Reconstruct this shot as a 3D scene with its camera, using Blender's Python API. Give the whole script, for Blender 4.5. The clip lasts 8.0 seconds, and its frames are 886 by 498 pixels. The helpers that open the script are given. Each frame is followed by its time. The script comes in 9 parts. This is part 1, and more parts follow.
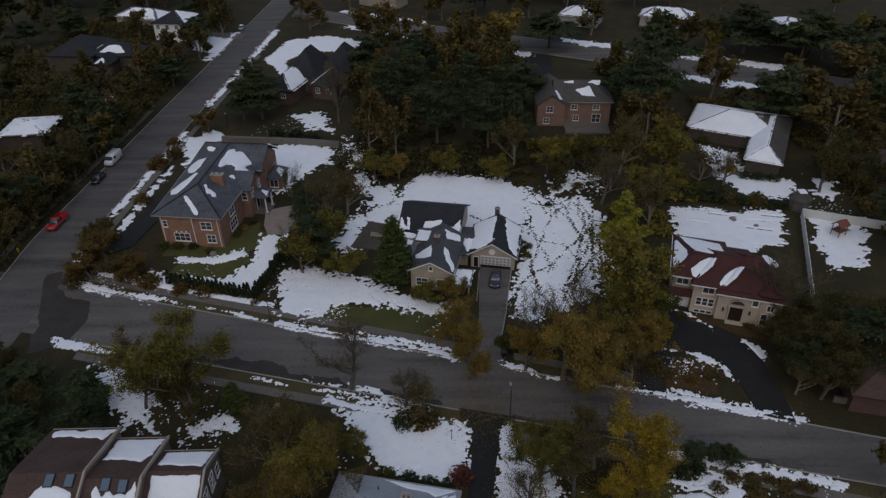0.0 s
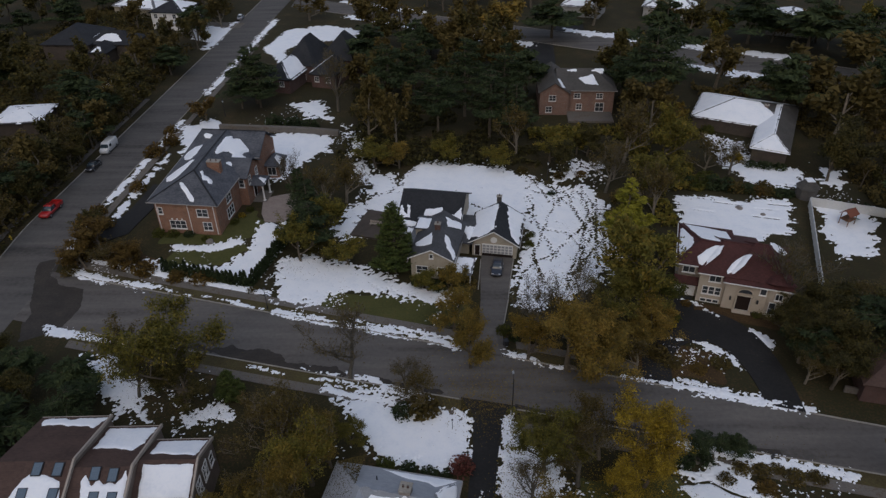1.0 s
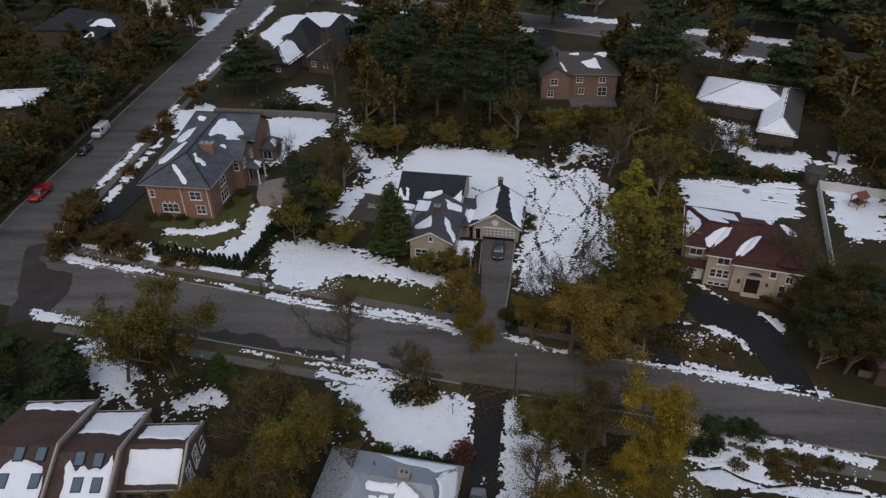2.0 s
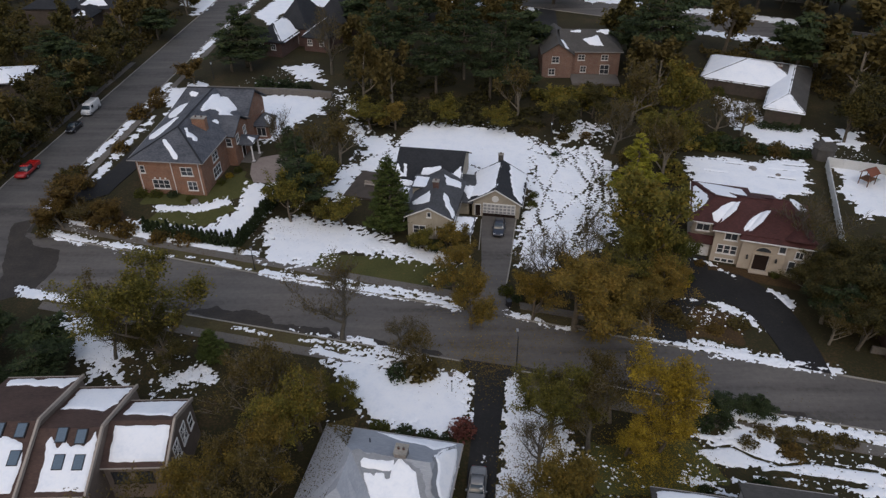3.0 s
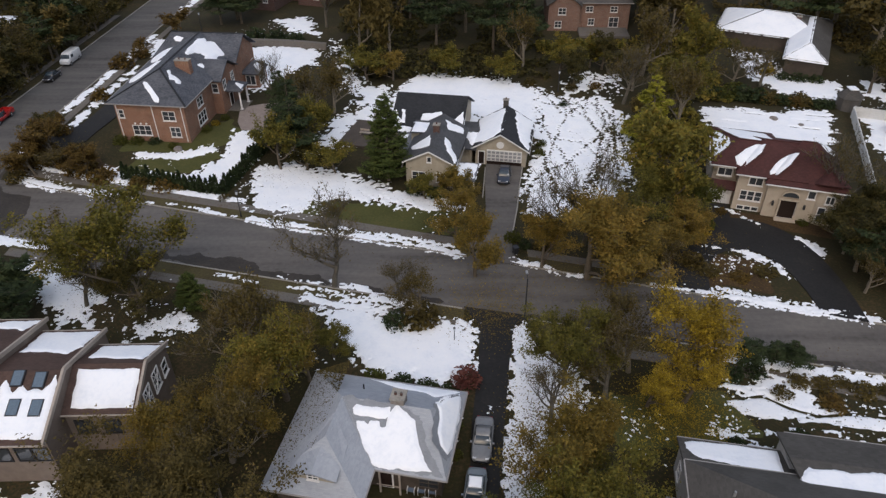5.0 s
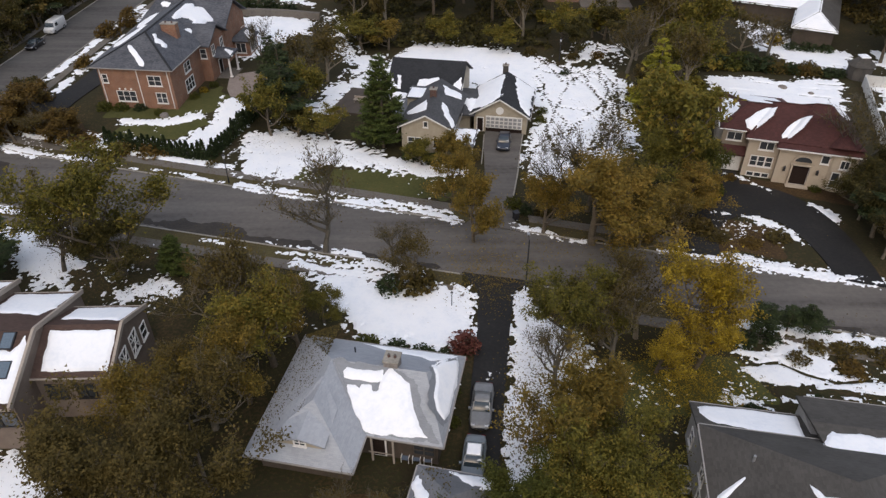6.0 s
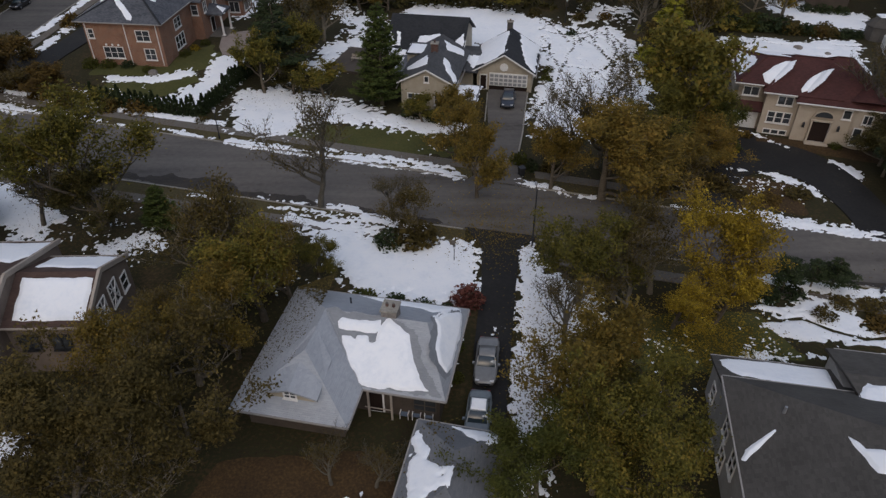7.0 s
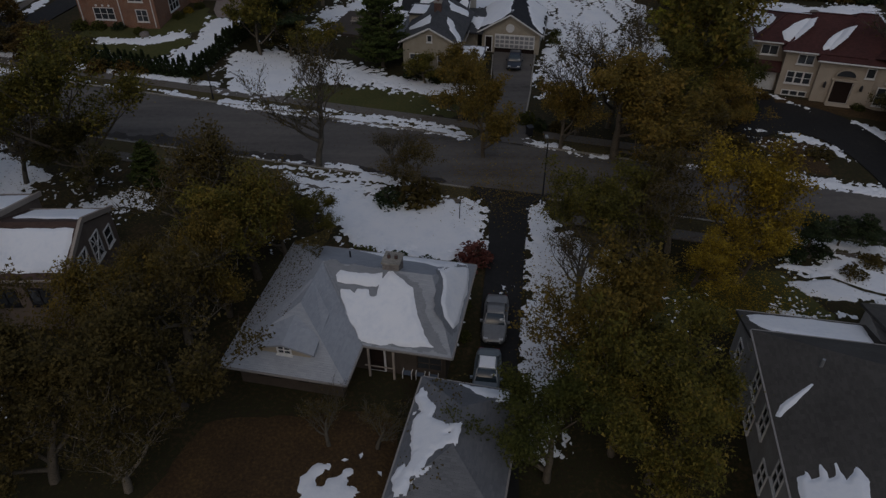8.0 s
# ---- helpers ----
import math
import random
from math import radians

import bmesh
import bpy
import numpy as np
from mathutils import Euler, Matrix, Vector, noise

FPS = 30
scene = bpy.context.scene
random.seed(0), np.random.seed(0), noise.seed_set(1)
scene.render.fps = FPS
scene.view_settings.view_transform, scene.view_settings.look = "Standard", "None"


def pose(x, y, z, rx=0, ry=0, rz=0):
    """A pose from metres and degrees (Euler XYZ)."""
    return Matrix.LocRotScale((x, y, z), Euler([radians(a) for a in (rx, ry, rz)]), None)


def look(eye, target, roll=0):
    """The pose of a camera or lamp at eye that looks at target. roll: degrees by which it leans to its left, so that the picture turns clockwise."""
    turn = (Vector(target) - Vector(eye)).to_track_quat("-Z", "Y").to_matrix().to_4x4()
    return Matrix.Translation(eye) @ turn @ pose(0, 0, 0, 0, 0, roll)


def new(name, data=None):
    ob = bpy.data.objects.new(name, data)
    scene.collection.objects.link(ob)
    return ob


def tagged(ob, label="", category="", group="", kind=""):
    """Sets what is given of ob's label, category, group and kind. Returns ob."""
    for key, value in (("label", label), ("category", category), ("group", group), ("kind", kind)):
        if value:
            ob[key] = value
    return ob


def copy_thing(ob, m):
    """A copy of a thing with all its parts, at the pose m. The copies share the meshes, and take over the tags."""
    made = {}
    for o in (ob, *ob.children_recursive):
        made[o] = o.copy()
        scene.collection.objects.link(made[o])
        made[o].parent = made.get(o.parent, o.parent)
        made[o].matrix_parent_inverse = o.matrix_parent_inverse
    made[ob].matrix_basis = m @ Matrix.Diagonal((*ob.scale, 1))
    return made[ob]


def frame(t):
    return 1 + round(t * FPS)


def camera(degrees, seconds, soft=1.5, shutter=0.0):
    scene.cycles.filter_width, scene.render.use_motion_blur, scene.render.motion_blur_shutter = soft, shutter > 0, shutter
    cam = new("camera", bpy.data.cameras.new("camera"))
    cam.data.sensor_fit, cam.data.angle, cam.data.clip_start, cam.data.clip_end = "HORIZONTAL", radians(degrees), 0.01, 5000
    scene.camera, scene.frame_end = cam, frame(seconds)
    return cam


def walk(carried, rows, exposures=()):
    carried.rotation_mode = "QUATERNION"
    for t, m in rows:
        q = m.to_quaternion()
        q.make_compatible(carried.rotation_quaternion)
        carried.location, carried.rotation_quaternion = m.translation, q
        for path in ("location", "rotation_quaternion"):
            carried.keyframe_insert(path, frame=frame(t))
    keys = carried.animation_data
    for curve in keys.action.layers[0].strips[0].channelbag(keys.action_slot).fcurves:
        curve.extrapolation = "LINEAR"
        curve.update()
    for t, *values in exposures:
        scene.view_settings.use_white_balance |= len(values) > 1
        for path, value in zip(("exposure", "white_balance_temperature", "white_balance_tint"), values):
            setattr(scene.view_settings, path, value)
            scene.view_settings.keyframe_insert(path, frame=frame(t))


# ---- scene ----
cam = camera(64.8, 8.0, 1.35)
PATH = [
    (0, (1.474, -5.268, 69.295), (1.441, -3.597, 68.196), -1.1),
    (0.5, (1.394, -4.794, 68.087), (1.36, -3.127, 66.983), -1.1),
    (1, (1.346, -4.124, 66.67), (1.312, -2.457, 65.564), -1.0),
    (1.5, (1.23, -3.363, 64.945), (1.197, -1.699, 63.837), -1.0),
    (3, (1.101, -1.378, 59.271), (1.073, 0.271, 58.139), -0.9),
    (3.5, (0.784, -0.619, 57.196), (0.758, 1.023, 56.055), -0.9),
    (4, (0.699, 0.101, 55.046), (0.672, 1.74, 53.901), -0.8),
    (4.5, (0.571, 0.797, 52.805), (0.546, 2.431, 51.652), -0.7),
    (6, (0.554, 2.782, 45.597), (0.539, 4.399, 44.42), -0.4),
    (6.5, (0.524, 3.417, 42.987), (0.512, 5.024, 41.797), -0.2),
    (7, (0.279, 3.978, 40.321), (0.266, 5.577, 39.119), -0.2),
    (7.5, (0.044, 4.506, 37.939), (0.029, 6.099, 36.729), -0.2),
    (8, (-0.155, 4.991, 35.732), (-0.168, 6.577, 34.512), -0.1),
]
EXPOSURES = [(0.0, -0.70, 5900, 14), (1.0, -0.46, 5950, 14), (1.5, -0.32, 6000, 14), (3.5, 0.04, 6100, 14), (4.5, 0.23, 6200, 14), (6.0, 0.48, 6450, 14), (6.4, 0.5, 6450, 14), (6.9, -0.04, 6200, 14), (7.3, -0.66, 6050, 14), (8.0, -1.48, 5950, 14)]
walk(cam, [(t, look(eye, target, roll)) for t, eye, target, roll in PATH], EXPOSURES)

# ---- sky and light: overcast afternoon ----
world = bpy.data.worlds.new("overcast_sky")
scene.world = world
world.use_nodes = True
wn = world.node_tree.nodes
sky = wn.new("ShaderNodeTexSky")
sky.sky_type = "NISHITA"
sky.sun_disc = False
sky.sun_elevation = radians(38)
sky.sun_rotation = radians(200)
sky.air_density, sky.dust_density, sky.ozone_density = 1.6, 6.0, 1.0
wash = wn.new("ShaderNodeMix")
wash.data_type = "RGBA"
wash.inputs[0].default_value = 0.55
wash.inputs[7].default_value = (5.5, 6.0, 7.0, 1)
world.node_tree.links.new(sky.outputs[0], wash.inputs[6])
world.node_tree.links.new(wash.outputs[2], wn["Background"].inputs["Color"])
wn["Background"].inputs["Strength"].default_value = 0.1
sun_data = bpy.data.lights.new("sun", "SUN")
sun_data.energy, sun_data.angle, sun_data.color = 0.6, radians(25), (1.0, 0.96, 0.9)
sun = new("sun", sun_data)
sun.matrix_world = look((0, 0, 90), (-14, 38, 40))


# ---- small tools ----
def smooth(a, b, v):
    u = np.clip((np.asarray(v, float) - a) / (b - a), 0, 1)
    return u * u * (3 - 2 * u)


def gz(x, y):
    """Height of the ground: a low rise under the corner lot and towards the back streets."""
    west = smooth(20, 34, -np.asarray(x, float))
    return 1.4 * west * smooth(86, 104, y) + 1.0 * (1 - west) * smooth(112, 150, y)


def gzf(x, y):
    return float(gz(x, y))


def lattice(i, j, seed):
    n = (i.astype(np.int64) * 374761393 + j.astype(np.int64) * 668265263 + seed * 1274126177) & 0x7FFFFFFF
    n = ((n ^ (n >> 13)) * 1103515245 + 12345) & 0x7FFFFFFF
    return ((n ^ (n >> 16)) & 0xFFFF) / 65535.0


def vnoise(x, y, seed=0):
    i, j = np.floor(x), np.floor(y)
    u, v = x - i, y - j
    u, v = u * u * (3 - 2 * u), v * v * (3 - 2 * v)
    a, b = lattice(i, j, seed), lattice(i + 1, j, seed)
    c, d = lattice(i, j + 1, seed), lattice(i + 1, j + 1, seed)
    return (a * (1 - u) + b * u) * (1 - v) + (c * (1 - u) + d * u) * v


def fbm(x, y, octaves=4, seed=0):
    total, amp, norm = 0.0, 1.0, 0.0
    for k in range(octaves):
        total = total + amp * vnoise(x * 2**k, y * 2**k, seed + 7 * k)
        norm += amp
        amp *= 0.55
    return total / norm


def inside_distance(px, py, poly):
    """Distance to a polygon's edge, positive inside."""
    best, inside = np.full(px.shape, 1e9), np.zeros(px.shape, bool)
    for (x0, y0), (x1, y1) in zip(poly, poly[1:] + poly[:1]):
        ex, ey = x1 - x0, y1 - y0
        t = np.clip(((px - x0) * ex + (py - y0) * ey) / (ex * ex + ey * ey + 1e-9), 0, 1)
        best = np.minimum(best, np.hypot(px - x0 - t * ex, py - y0 - t * ey))
        if y0 != y1:
            inside ^= ((y0 > py) != (y1 > py)) & (px < (x1 - x0) * (py - y0) / (y1 - y0) + x0)
    return np.where(inside, best, -best)


def line_distance(px, py, pts):
    best = np.full(px.shape, 1e9)
    for (x0, y0), (x1, y1) in zip(pts[:-1], pts[1:]):
        ex, ey = x1 - x0, y1 - y0
        t = np.clip(((px - x0) * ex + (py - y0) * ey) / (ex * ex + ey * ey + 1e-9), 0, 1)
        best = np.minimum(best, np.hypot(px - x0 - t * ex, py - y0 - t * ey))
    return best


def grid_mesh(name, points, keep=None):
    """A mesh from an array of points (n, m, 3); keep: which vertices count."""
    n, m, _ = points.shape
    idx = np.arange(n * m).reshape(n, m)
    quads = np.stack([idx[:-1, :-1], idx[1:, :-1], idx[1:, 1:], idx[:-1, 1:]], -1).reshape(-1, 4)
    if keep is not None:
        quads = quads[keep.ravel()[quads].any(1)]
        used = np.unique(quads)
        remap = np.zeros(n * m, int)
        remap[used] = np.arange(len(used))
        verts, quads = points.reshape(-1, 3)[used], remap[quads]
    else:
        verts = points.reshape(-1, 3)
    me = bpy.data.meshes.new(name)
    me.from_pydata(verts.tolist(), [], quads.tolist())
    me.polygons.foreach_set("use_smooth", [True] * len(me.polygons))
    return me


def add_mesh(name, me, material, parent=None, label=""):
    ob = new(name, me)
    if not me.materials:
        me.materials.append(material)
    if parent is not None:
        ob.parent = parent
    if label:
        ob["label"] = label
    return ob


def part(name, bm, material, parent, label="", soft=False):
    me = bpy.data.meshes.new(name)
    bmesh.ops.recalc_face_normals(bm, faces=bm.faces)
    bm.to_mesh(me)
    bm.free()
    if soft:
        me.polygons.foreach_set("use_smooth", [True] * len(me.polygons))
    return add_mesh(name, me, material, parent, label)


def thing(name, m, label, category, group=""):
    ob = new(name)
    ob.matrix_basis = m
    return tagged(ob, label, category, group)


def box(bm, x0, x1, y0, y1, z0, z1, m=None):
    vs = [bm.verts.new((x, y, z)) for z in (z0, z1) for x, y in ((x0, y0), (x1, y0), (x1, y1), (x0, y1))]
    for f in ((3, 2, 1, 0), (4, 5, 6, 7), (0, 1, 5, 4), (1, 2, 6, 5), (2, 3, 7, 6), (3, 0, 4, 7)):
        bm.faces.new([vs[i] for i in f])
    if m is not None:
        for v in vs:
            v.co = m @ v.co
    return vs


def bar(bm, a, b, w, h=None, up=(0, 0, 1)):
    """A square bar from a to b, w wide and h high."""
    a, b, h = Vector(a), Vector(b), h or w
    d = b - a
    side = d.cross(Vector(up))
    side = (side if side.length > 1e-6 else Vector((1, 0, 0))).normalized()
    top = side.cross(d).normalized()
    vs = [bm.verts.new(p + side * sx * w / 2 + top * sz * h / 2) for p in (a, b) for sx, sz in ((-1, -1), (1, -1), (1, 1), (-1, 1))]
    for f in ((3, 2, 1, 0), (4, 5, 6, 7), (0, 1, 5, 4), (1, 2, 6, 5), (2, 3, 7, 6), (3, 0, 4, 7)):
        bm.faces.new([vs[i] for i in f])


def slab(bm, pts, thick=0.18):
    """A plate under the polygon pts, thick metres straight down."""
    top = [bm.verts.new(p) for p in pts]
    low = [bm.verts.new((p[0], p[1], p[2] - thick)) for p in pts]
    bm.faces.new(top)
    bm.faces.new(low[::-1])
    for i in range(len(pts)):
        j = (i + 1) % len(pts)
        bm.faces.new((top[j], top[i], low[i], low[j]))


def tube(bm, a, b, r0, r1=None, n=10):
    a, b, r1 = Vector(a), Vector(b), r0 if r1 is None else r1
    q = (b - a).to_track_quat("Z", "Y")
    rings = [[bm.verts.new(p + q @ Vector((r * math.cos(2 * math.pi * k / n), r * math.sin(2 * math.pi * k / n), 0))) for k in range(n)] for p, r in ((a, r0), (b, r1))]
    for k in range(n):
        bm.faces.new((rings[0][k], rings[0][(k + 1) % n], rings[1][(k + 1) % n], rings[1][k]))
    bm.faces.new(rings[0][::-1])
    bm.faces.new(rings[1])


# ---- materials ----
def nodes_of(name):
    ma = bpy.data.materials.new(name)
    ma.use_nodes = True
    return ma, ma.node_tree.nodes, ma.node_tree.links, ma.node_tree.nodes["Principled BSDF"]


def ramp_node(nd, stops):
    r = nd.new("ShaderNodeValToRGB")
    while len(r.color_ramp.elements) < len(stops):
        r.color_ramp.elements.new(0.5)
    for e, (p, c) in zip(r.color_ramp.elements, stops):
        e.position, e.color = p, (*c, 1)
    return r


def noise_node(nd, lk, co, scale, detail=5, rough=0.6):
    n = nd.new("ShaderNodeTexNoise")
    n.inputs["Scale"].default_value, n.inputs["Detail"].default_value, n.inputs["Roughness"].default_value = scale, detail, rough
    lk.new(co, n.inputs["Vector"])
    return n


def surface(name, stops, scale=0.4, fine=8.0, rough=0.85, bump=0.3, metal=0.0, fine_mix=0.5, spec=0.3, per_object=0.0, streak=None):
    """A material whose colour runs over stops by a coarse and a fine noise, with relief of the fine one."""
    ma, nd, lk, bs = nodes_of(name)
    co = nd.new("ShaderNodeTexCoord").outputs["Object"]
    if streak:
        mp = nd.new("ShaderNodeMapping")
        mp.inputs["Rotation"].default_value, mp.inputs["Scale"].default_value = (0, 0, radians(streak[0])), (1 / streak[1], 1, 1)
        lk.new(co, mp.inputs["Vector"])
        a, b = noise_node(nd, lk, mp.outputs[0], scale), noise_node(nd, lk, co, fine, 4)
    else:
        a, b = noise_node(nd, lk, co, scale), noise_node(nd, lk, co, fine, 4)
    mix = nd.new("ShaderNodeMath")
    mix.operation = "MULTIPLY_ADD"
    mix.inputs[1].default_value = fine_mix
    lk.new(b.outputs[0], mix.inputs[0])
    keep = nd.new("ShaderNodeMath")
    keep.operation = "MULTIPLY"
    keep.inputs[1].default_value = 1 - fine_mix
    lk.new(a.outputs[0], keep.inputs[0])
    lk.new(keep.outputs[0], mix.inputs[2])
    value = mix.outputs[0]
    if per_object:
        rnd = nd.new("ShaderNodeObjectInfo")
        sh = nd.new("ShaderNodeMath")
        sh.operation = "MULTIPLY_ADD"
        sh.inputs[1].default_value = per_object
        lk.new(rnd.outputs["Random"], sh.inputs[0])
        lk.new(value, sh.inputs[2])
        value = sh.outputs[0]
    r = ramp_node(nd, stops)
    lk.new(value, r.inputs[0])
    lk.new(r.outputs[0], bs.inputs["Base Color"])
    bs.inputs["Roughness"].default_value, bs.inputs["Metallic"].default_value = rough, metal
    bs.inputs["Specular IOR Level"].default_value = spec
    bp = nd.new("ShaderNodeBump")
    bp.inputs["Strength"].default_value, bp.inputs["Distance"].default_value = bump, 0.05
    lk.new(b.outputs[0], bp.inputs["Height"])
    lk.new(bp.outputs[0], bs.inputs["Normal"])
    return ma


def shingle(name, dark, light, course=0.14):
    """Roof shingles: courses by height, tabs of uneven tone, old streaks."""
    ma, nd, lk, bs = nodes_of(name)
    co = nd.new("ShaderNodeTexCoord").outputs["Object"]
    sp = nd.new("ShaderNodeSeparateXYZ")
    lk.new(co, sp.inputs[0])
    lines = nd.new("ShaderNodeMath")
    lines.operation = "MULTIPLY"
    lines.inputs[1].default_value = 1 / (course * 0.55)
    lk.new(sp.outputs[2], lines.inputs[0])
    row = nd.new("ShaderNodeMath")
    row.operation = "FLOOR"
    lk.new(lines.outputs[0], row.inputs[0])
    within = nd.new("ShaderNodeMath")
    within.operation = "FRACT"
    lk.new(lines.outputs[0], within.inputs[0])
    cell = nd.new("ShaderNodeCombineXYZ")
    for k in (0, 1):
        sn = nd.new("ShaderNodeMath")
        sn.operation = "SNAP"
        sn.inputs[1].default_value = 0.32
        lk.new(sp.outputs[k], sn.inputs[0])
        lk.new(sn.outputs[0], cell.inputs[k])
    lk.new(row.outputs[0], cell.inputs[2])
    tab = nd.new("ShaderNodeTexWhiteNoise")
    lk.new(cell.outputs[0], tab.inputs["Vector"])
    old = noise_node(nd, lk, co, 0.35, 5)
    grit = noise_node(nd, lk, co, 14, 3)
    m1 = nd.new("ShaderNodeMath")
    m1.operation = "MULTIPLY_ADD"
    m1.inputs[1].default_value = 0.17
    lk.new(tab.outputs[0], m1.inputs[0])
    m2 = nd.new("ShaderNodeMath")
    m2.operation = "MULTIPLY_ADD"
    m2.inputs[1].default_value = 0.55
    lk.new(old.outputs[0], m2.inputs[0])
    m3 = nd.new("ShaderNodeMath")
    m3.operation = "MULTIPLY"
    m3.inputs[1].default_value = 0.25
    lk.new(grit.outputs[0], m3.inputs[0])
    lk.new(m3.outputs[0], m2.inputs[2])
    lk.new(m2.outputs[0], m1.inputs[2])
    r = ramp_node(nd, [(0.25, dark), (0.85, light)])
    lk.new(m1.outputs[0], r.inputs[0])
    lk.new(r.outputs[0], bs.inputs["Base Color"])
    bs.inputs["Roughness"].default_value, bs.inputs["Specular IOR Level"].default_value = 0.8, 0.25
    bp = nd.new("ShaderNodeBump")
    bp.inputs["Strength"].default_value, bp.inputs["Distance"].default_value = 0.6, 0.03
    lk.new(within.outputs[0], bp.inputs["Height"])
    lk.new(bp.outputs[0], bs.inputs["Normal"])
    return ma


def bricks(name, c1, c2, mortar):
    ma, nd, lk, bs = nodes_of(name)
    co = nd.new("ShaderNodeTexCoord").outputs["Object"]
    sp = nd.new("ShaderNodeSeparateXYZ")
    lk.new(co, sp.inputs[0])
    add = nd.new("ShaderNodeMath")
    lk.new(sp.outputs[0], add.inputs[0])
    lk.new(sp.outputs[1], add.inputs[1])
    uv = nd.new("ShaderNodeCombineXYZ")
    lk.new(add.outputs[0], uv.inputs[0])
    lk.new(sp.outputs[2], uv.inputs[1])
    br = nd.new("ShaderNodeTexBrick")
    br.inputs["Scale"].default_value = 1.0
    br.inputs["Brick Width"].default_value, br.inputs["Row Height"].default_value, br.inputs["Mortar Size"].default_value = 0.22, 0.075, 0.008
    br.inputs["Color1"].default_value, br.inputs["Color2"].default_value, br.inputs["Mortar"].default_value = (*c1, 1), (*c2, 1), (*mortar, 1)
    lk.new(uv.outputs[0], br.inputs["Vector"])
    old = noise_node(nd, lk, co, 0.8, 5)
    mx = nd.new("ShaderNodeMix")
    mx.data_type, mx.blend_type = "RGBA", "MULTIPLY"
    mx.inputs[0].default_value = 0.7
    r = ramp_node(nd, [(0.3, (0.6, 0.58, 0.56)), (0.7, (1.1, 1.05, 1.0))])
    lk.new(old.outputs[0], r.inputs[0])
    lk.new(br.outputs["Color"], mx.inputs[6])
    lk.new(r.outputs[0], mx.inputs[7])
    lk.new(mx.outputs[2], bs.inputs["Base Color"])
    bs.inputs["Roughness"].default_value = 0.85
    bp = nd.new("ShaderNodeBump")
    bp.inputs["Strength"].default_value, bp.inputs["Distance"].default_value = 0.5, 0.01
    bp.invert = True
    lk.new(br.outputs["Fac"], bp.inputs["Height"])
    lk.new(bp.outputs[0], bs.inputs["Normal"])
    return ma


def siding(name, c1, c2, board=0.14):
    """Horizontal clapboards by height, a little weathered."""
    ma, nd, lk, bs = nodes_of(name)
    co = nd.new("ShaderNodeTexCoord").outputs["Object"]
    sp = nd.new("ShaderNodeSeparateXYZ")
    lk.new(co, sp.inputs[0])
    m = nd.new("ShaderNodeMath")
    m.operation = "MULTIPLY"
    m.inputs[1].default_value = 1 / board
    lk.new(sp.outputs[2], m.inputs[0])
    fr = nd.new("ShaderNodeMath")
    fr.operation = "FRACT"
    lk.new(m.outputs[0], fr.inputs[0])
    old = noise_node(nd, lk, co, 0.7, 6, 0.7)
    r = ramp_node(nd, [(0.3, c1), (0.7, c2)])
    lk.new(old.outputs[0], r.inputs[0])
    lk.new(r.outputs[0], bs.inputs["Base Color"])
    bs.inputs["Roughness"].default_value = 0.7
    bp = nd.new("ShaderNodeBump")
    bp.inputs["Strength"].default_value, bp.inputs["Distance"].default_value = 0.5, 0.02
    bp.invert = True
    lk.new(fr.outputs[0], bp.inputs["Height"])
    lk.new(bp.outputs[0], bs.inputs["Normal"])
    return ma


def foliage(name, stops, rough=0.7):
    """Leaves, each clump of its own tone, the whole plant a little lighter or darker."""
    ma, nd, lk, bs = nodes_of(name)
    geo = nd.new("ShaderNodeNewGeometry")
    rnd = nd.new("ShaderNodeObjectInfo")
    m = nd.new("ShaderNodeMath")
    m.operation = "MULTIPLY_ADD"
    m.inputs[1].default_value = 0.55
    lk.new(geo.outputs["Random Per Island"], m.inputs[0])
    clump = noise_node(nd, lk, nd.new("ShaderNodeTexCoord").outputs["Object"], 0.7, 2)
    spread = nd.new("ShaderNodeMath")
    spread.operation = "MULTIPLY_ADD"
    spread.inputs[1].default_value, spread.inputs[2].default_value = 1.3, -0.5
    lk.new(clump.outputs[0], spread.inputs[0])
    m2 = nd.new("ShaderNodeMath")
    m2.operation = "MULTIPLY_ADD"
    m2.inputs[1].default_value = 0.25
    lk.new(rnd.outputs["Random"], m2.inputs[0])
    lk.new(spread.outputs[0], m2.inputs[2])
    lk.new(m2.outputs[0], m.inputs[2])
    r = ramp_node(nd, stops)
    lk.new(m.outputs[0], r.inputs[0])
    lk.new(r.outputs[0], bs.inputs["Base Color"])
    bs.inputs["Roughness"].default_value, bs.inputs["Specular IOR Level"].default_value = rough, 0.2
    # thin leaves let some daylight through
    tr = nd.new("ShaderNodeBsdfTranslucent")
    lk.new(r.outputs[0], tr.inputs["Color"])
    mx = nd.new("ShaderNodeMixShader")
    mx.inputs[0].default_value = 0.32
    lk.new(bs.outputs[0], mx.inputs[1])
    lk.new(tr.outputs[0], mx.inputs[2])
    lk.new(mx.outputs[0], nd["Material Output"].inputs["Surface"])
    return ma


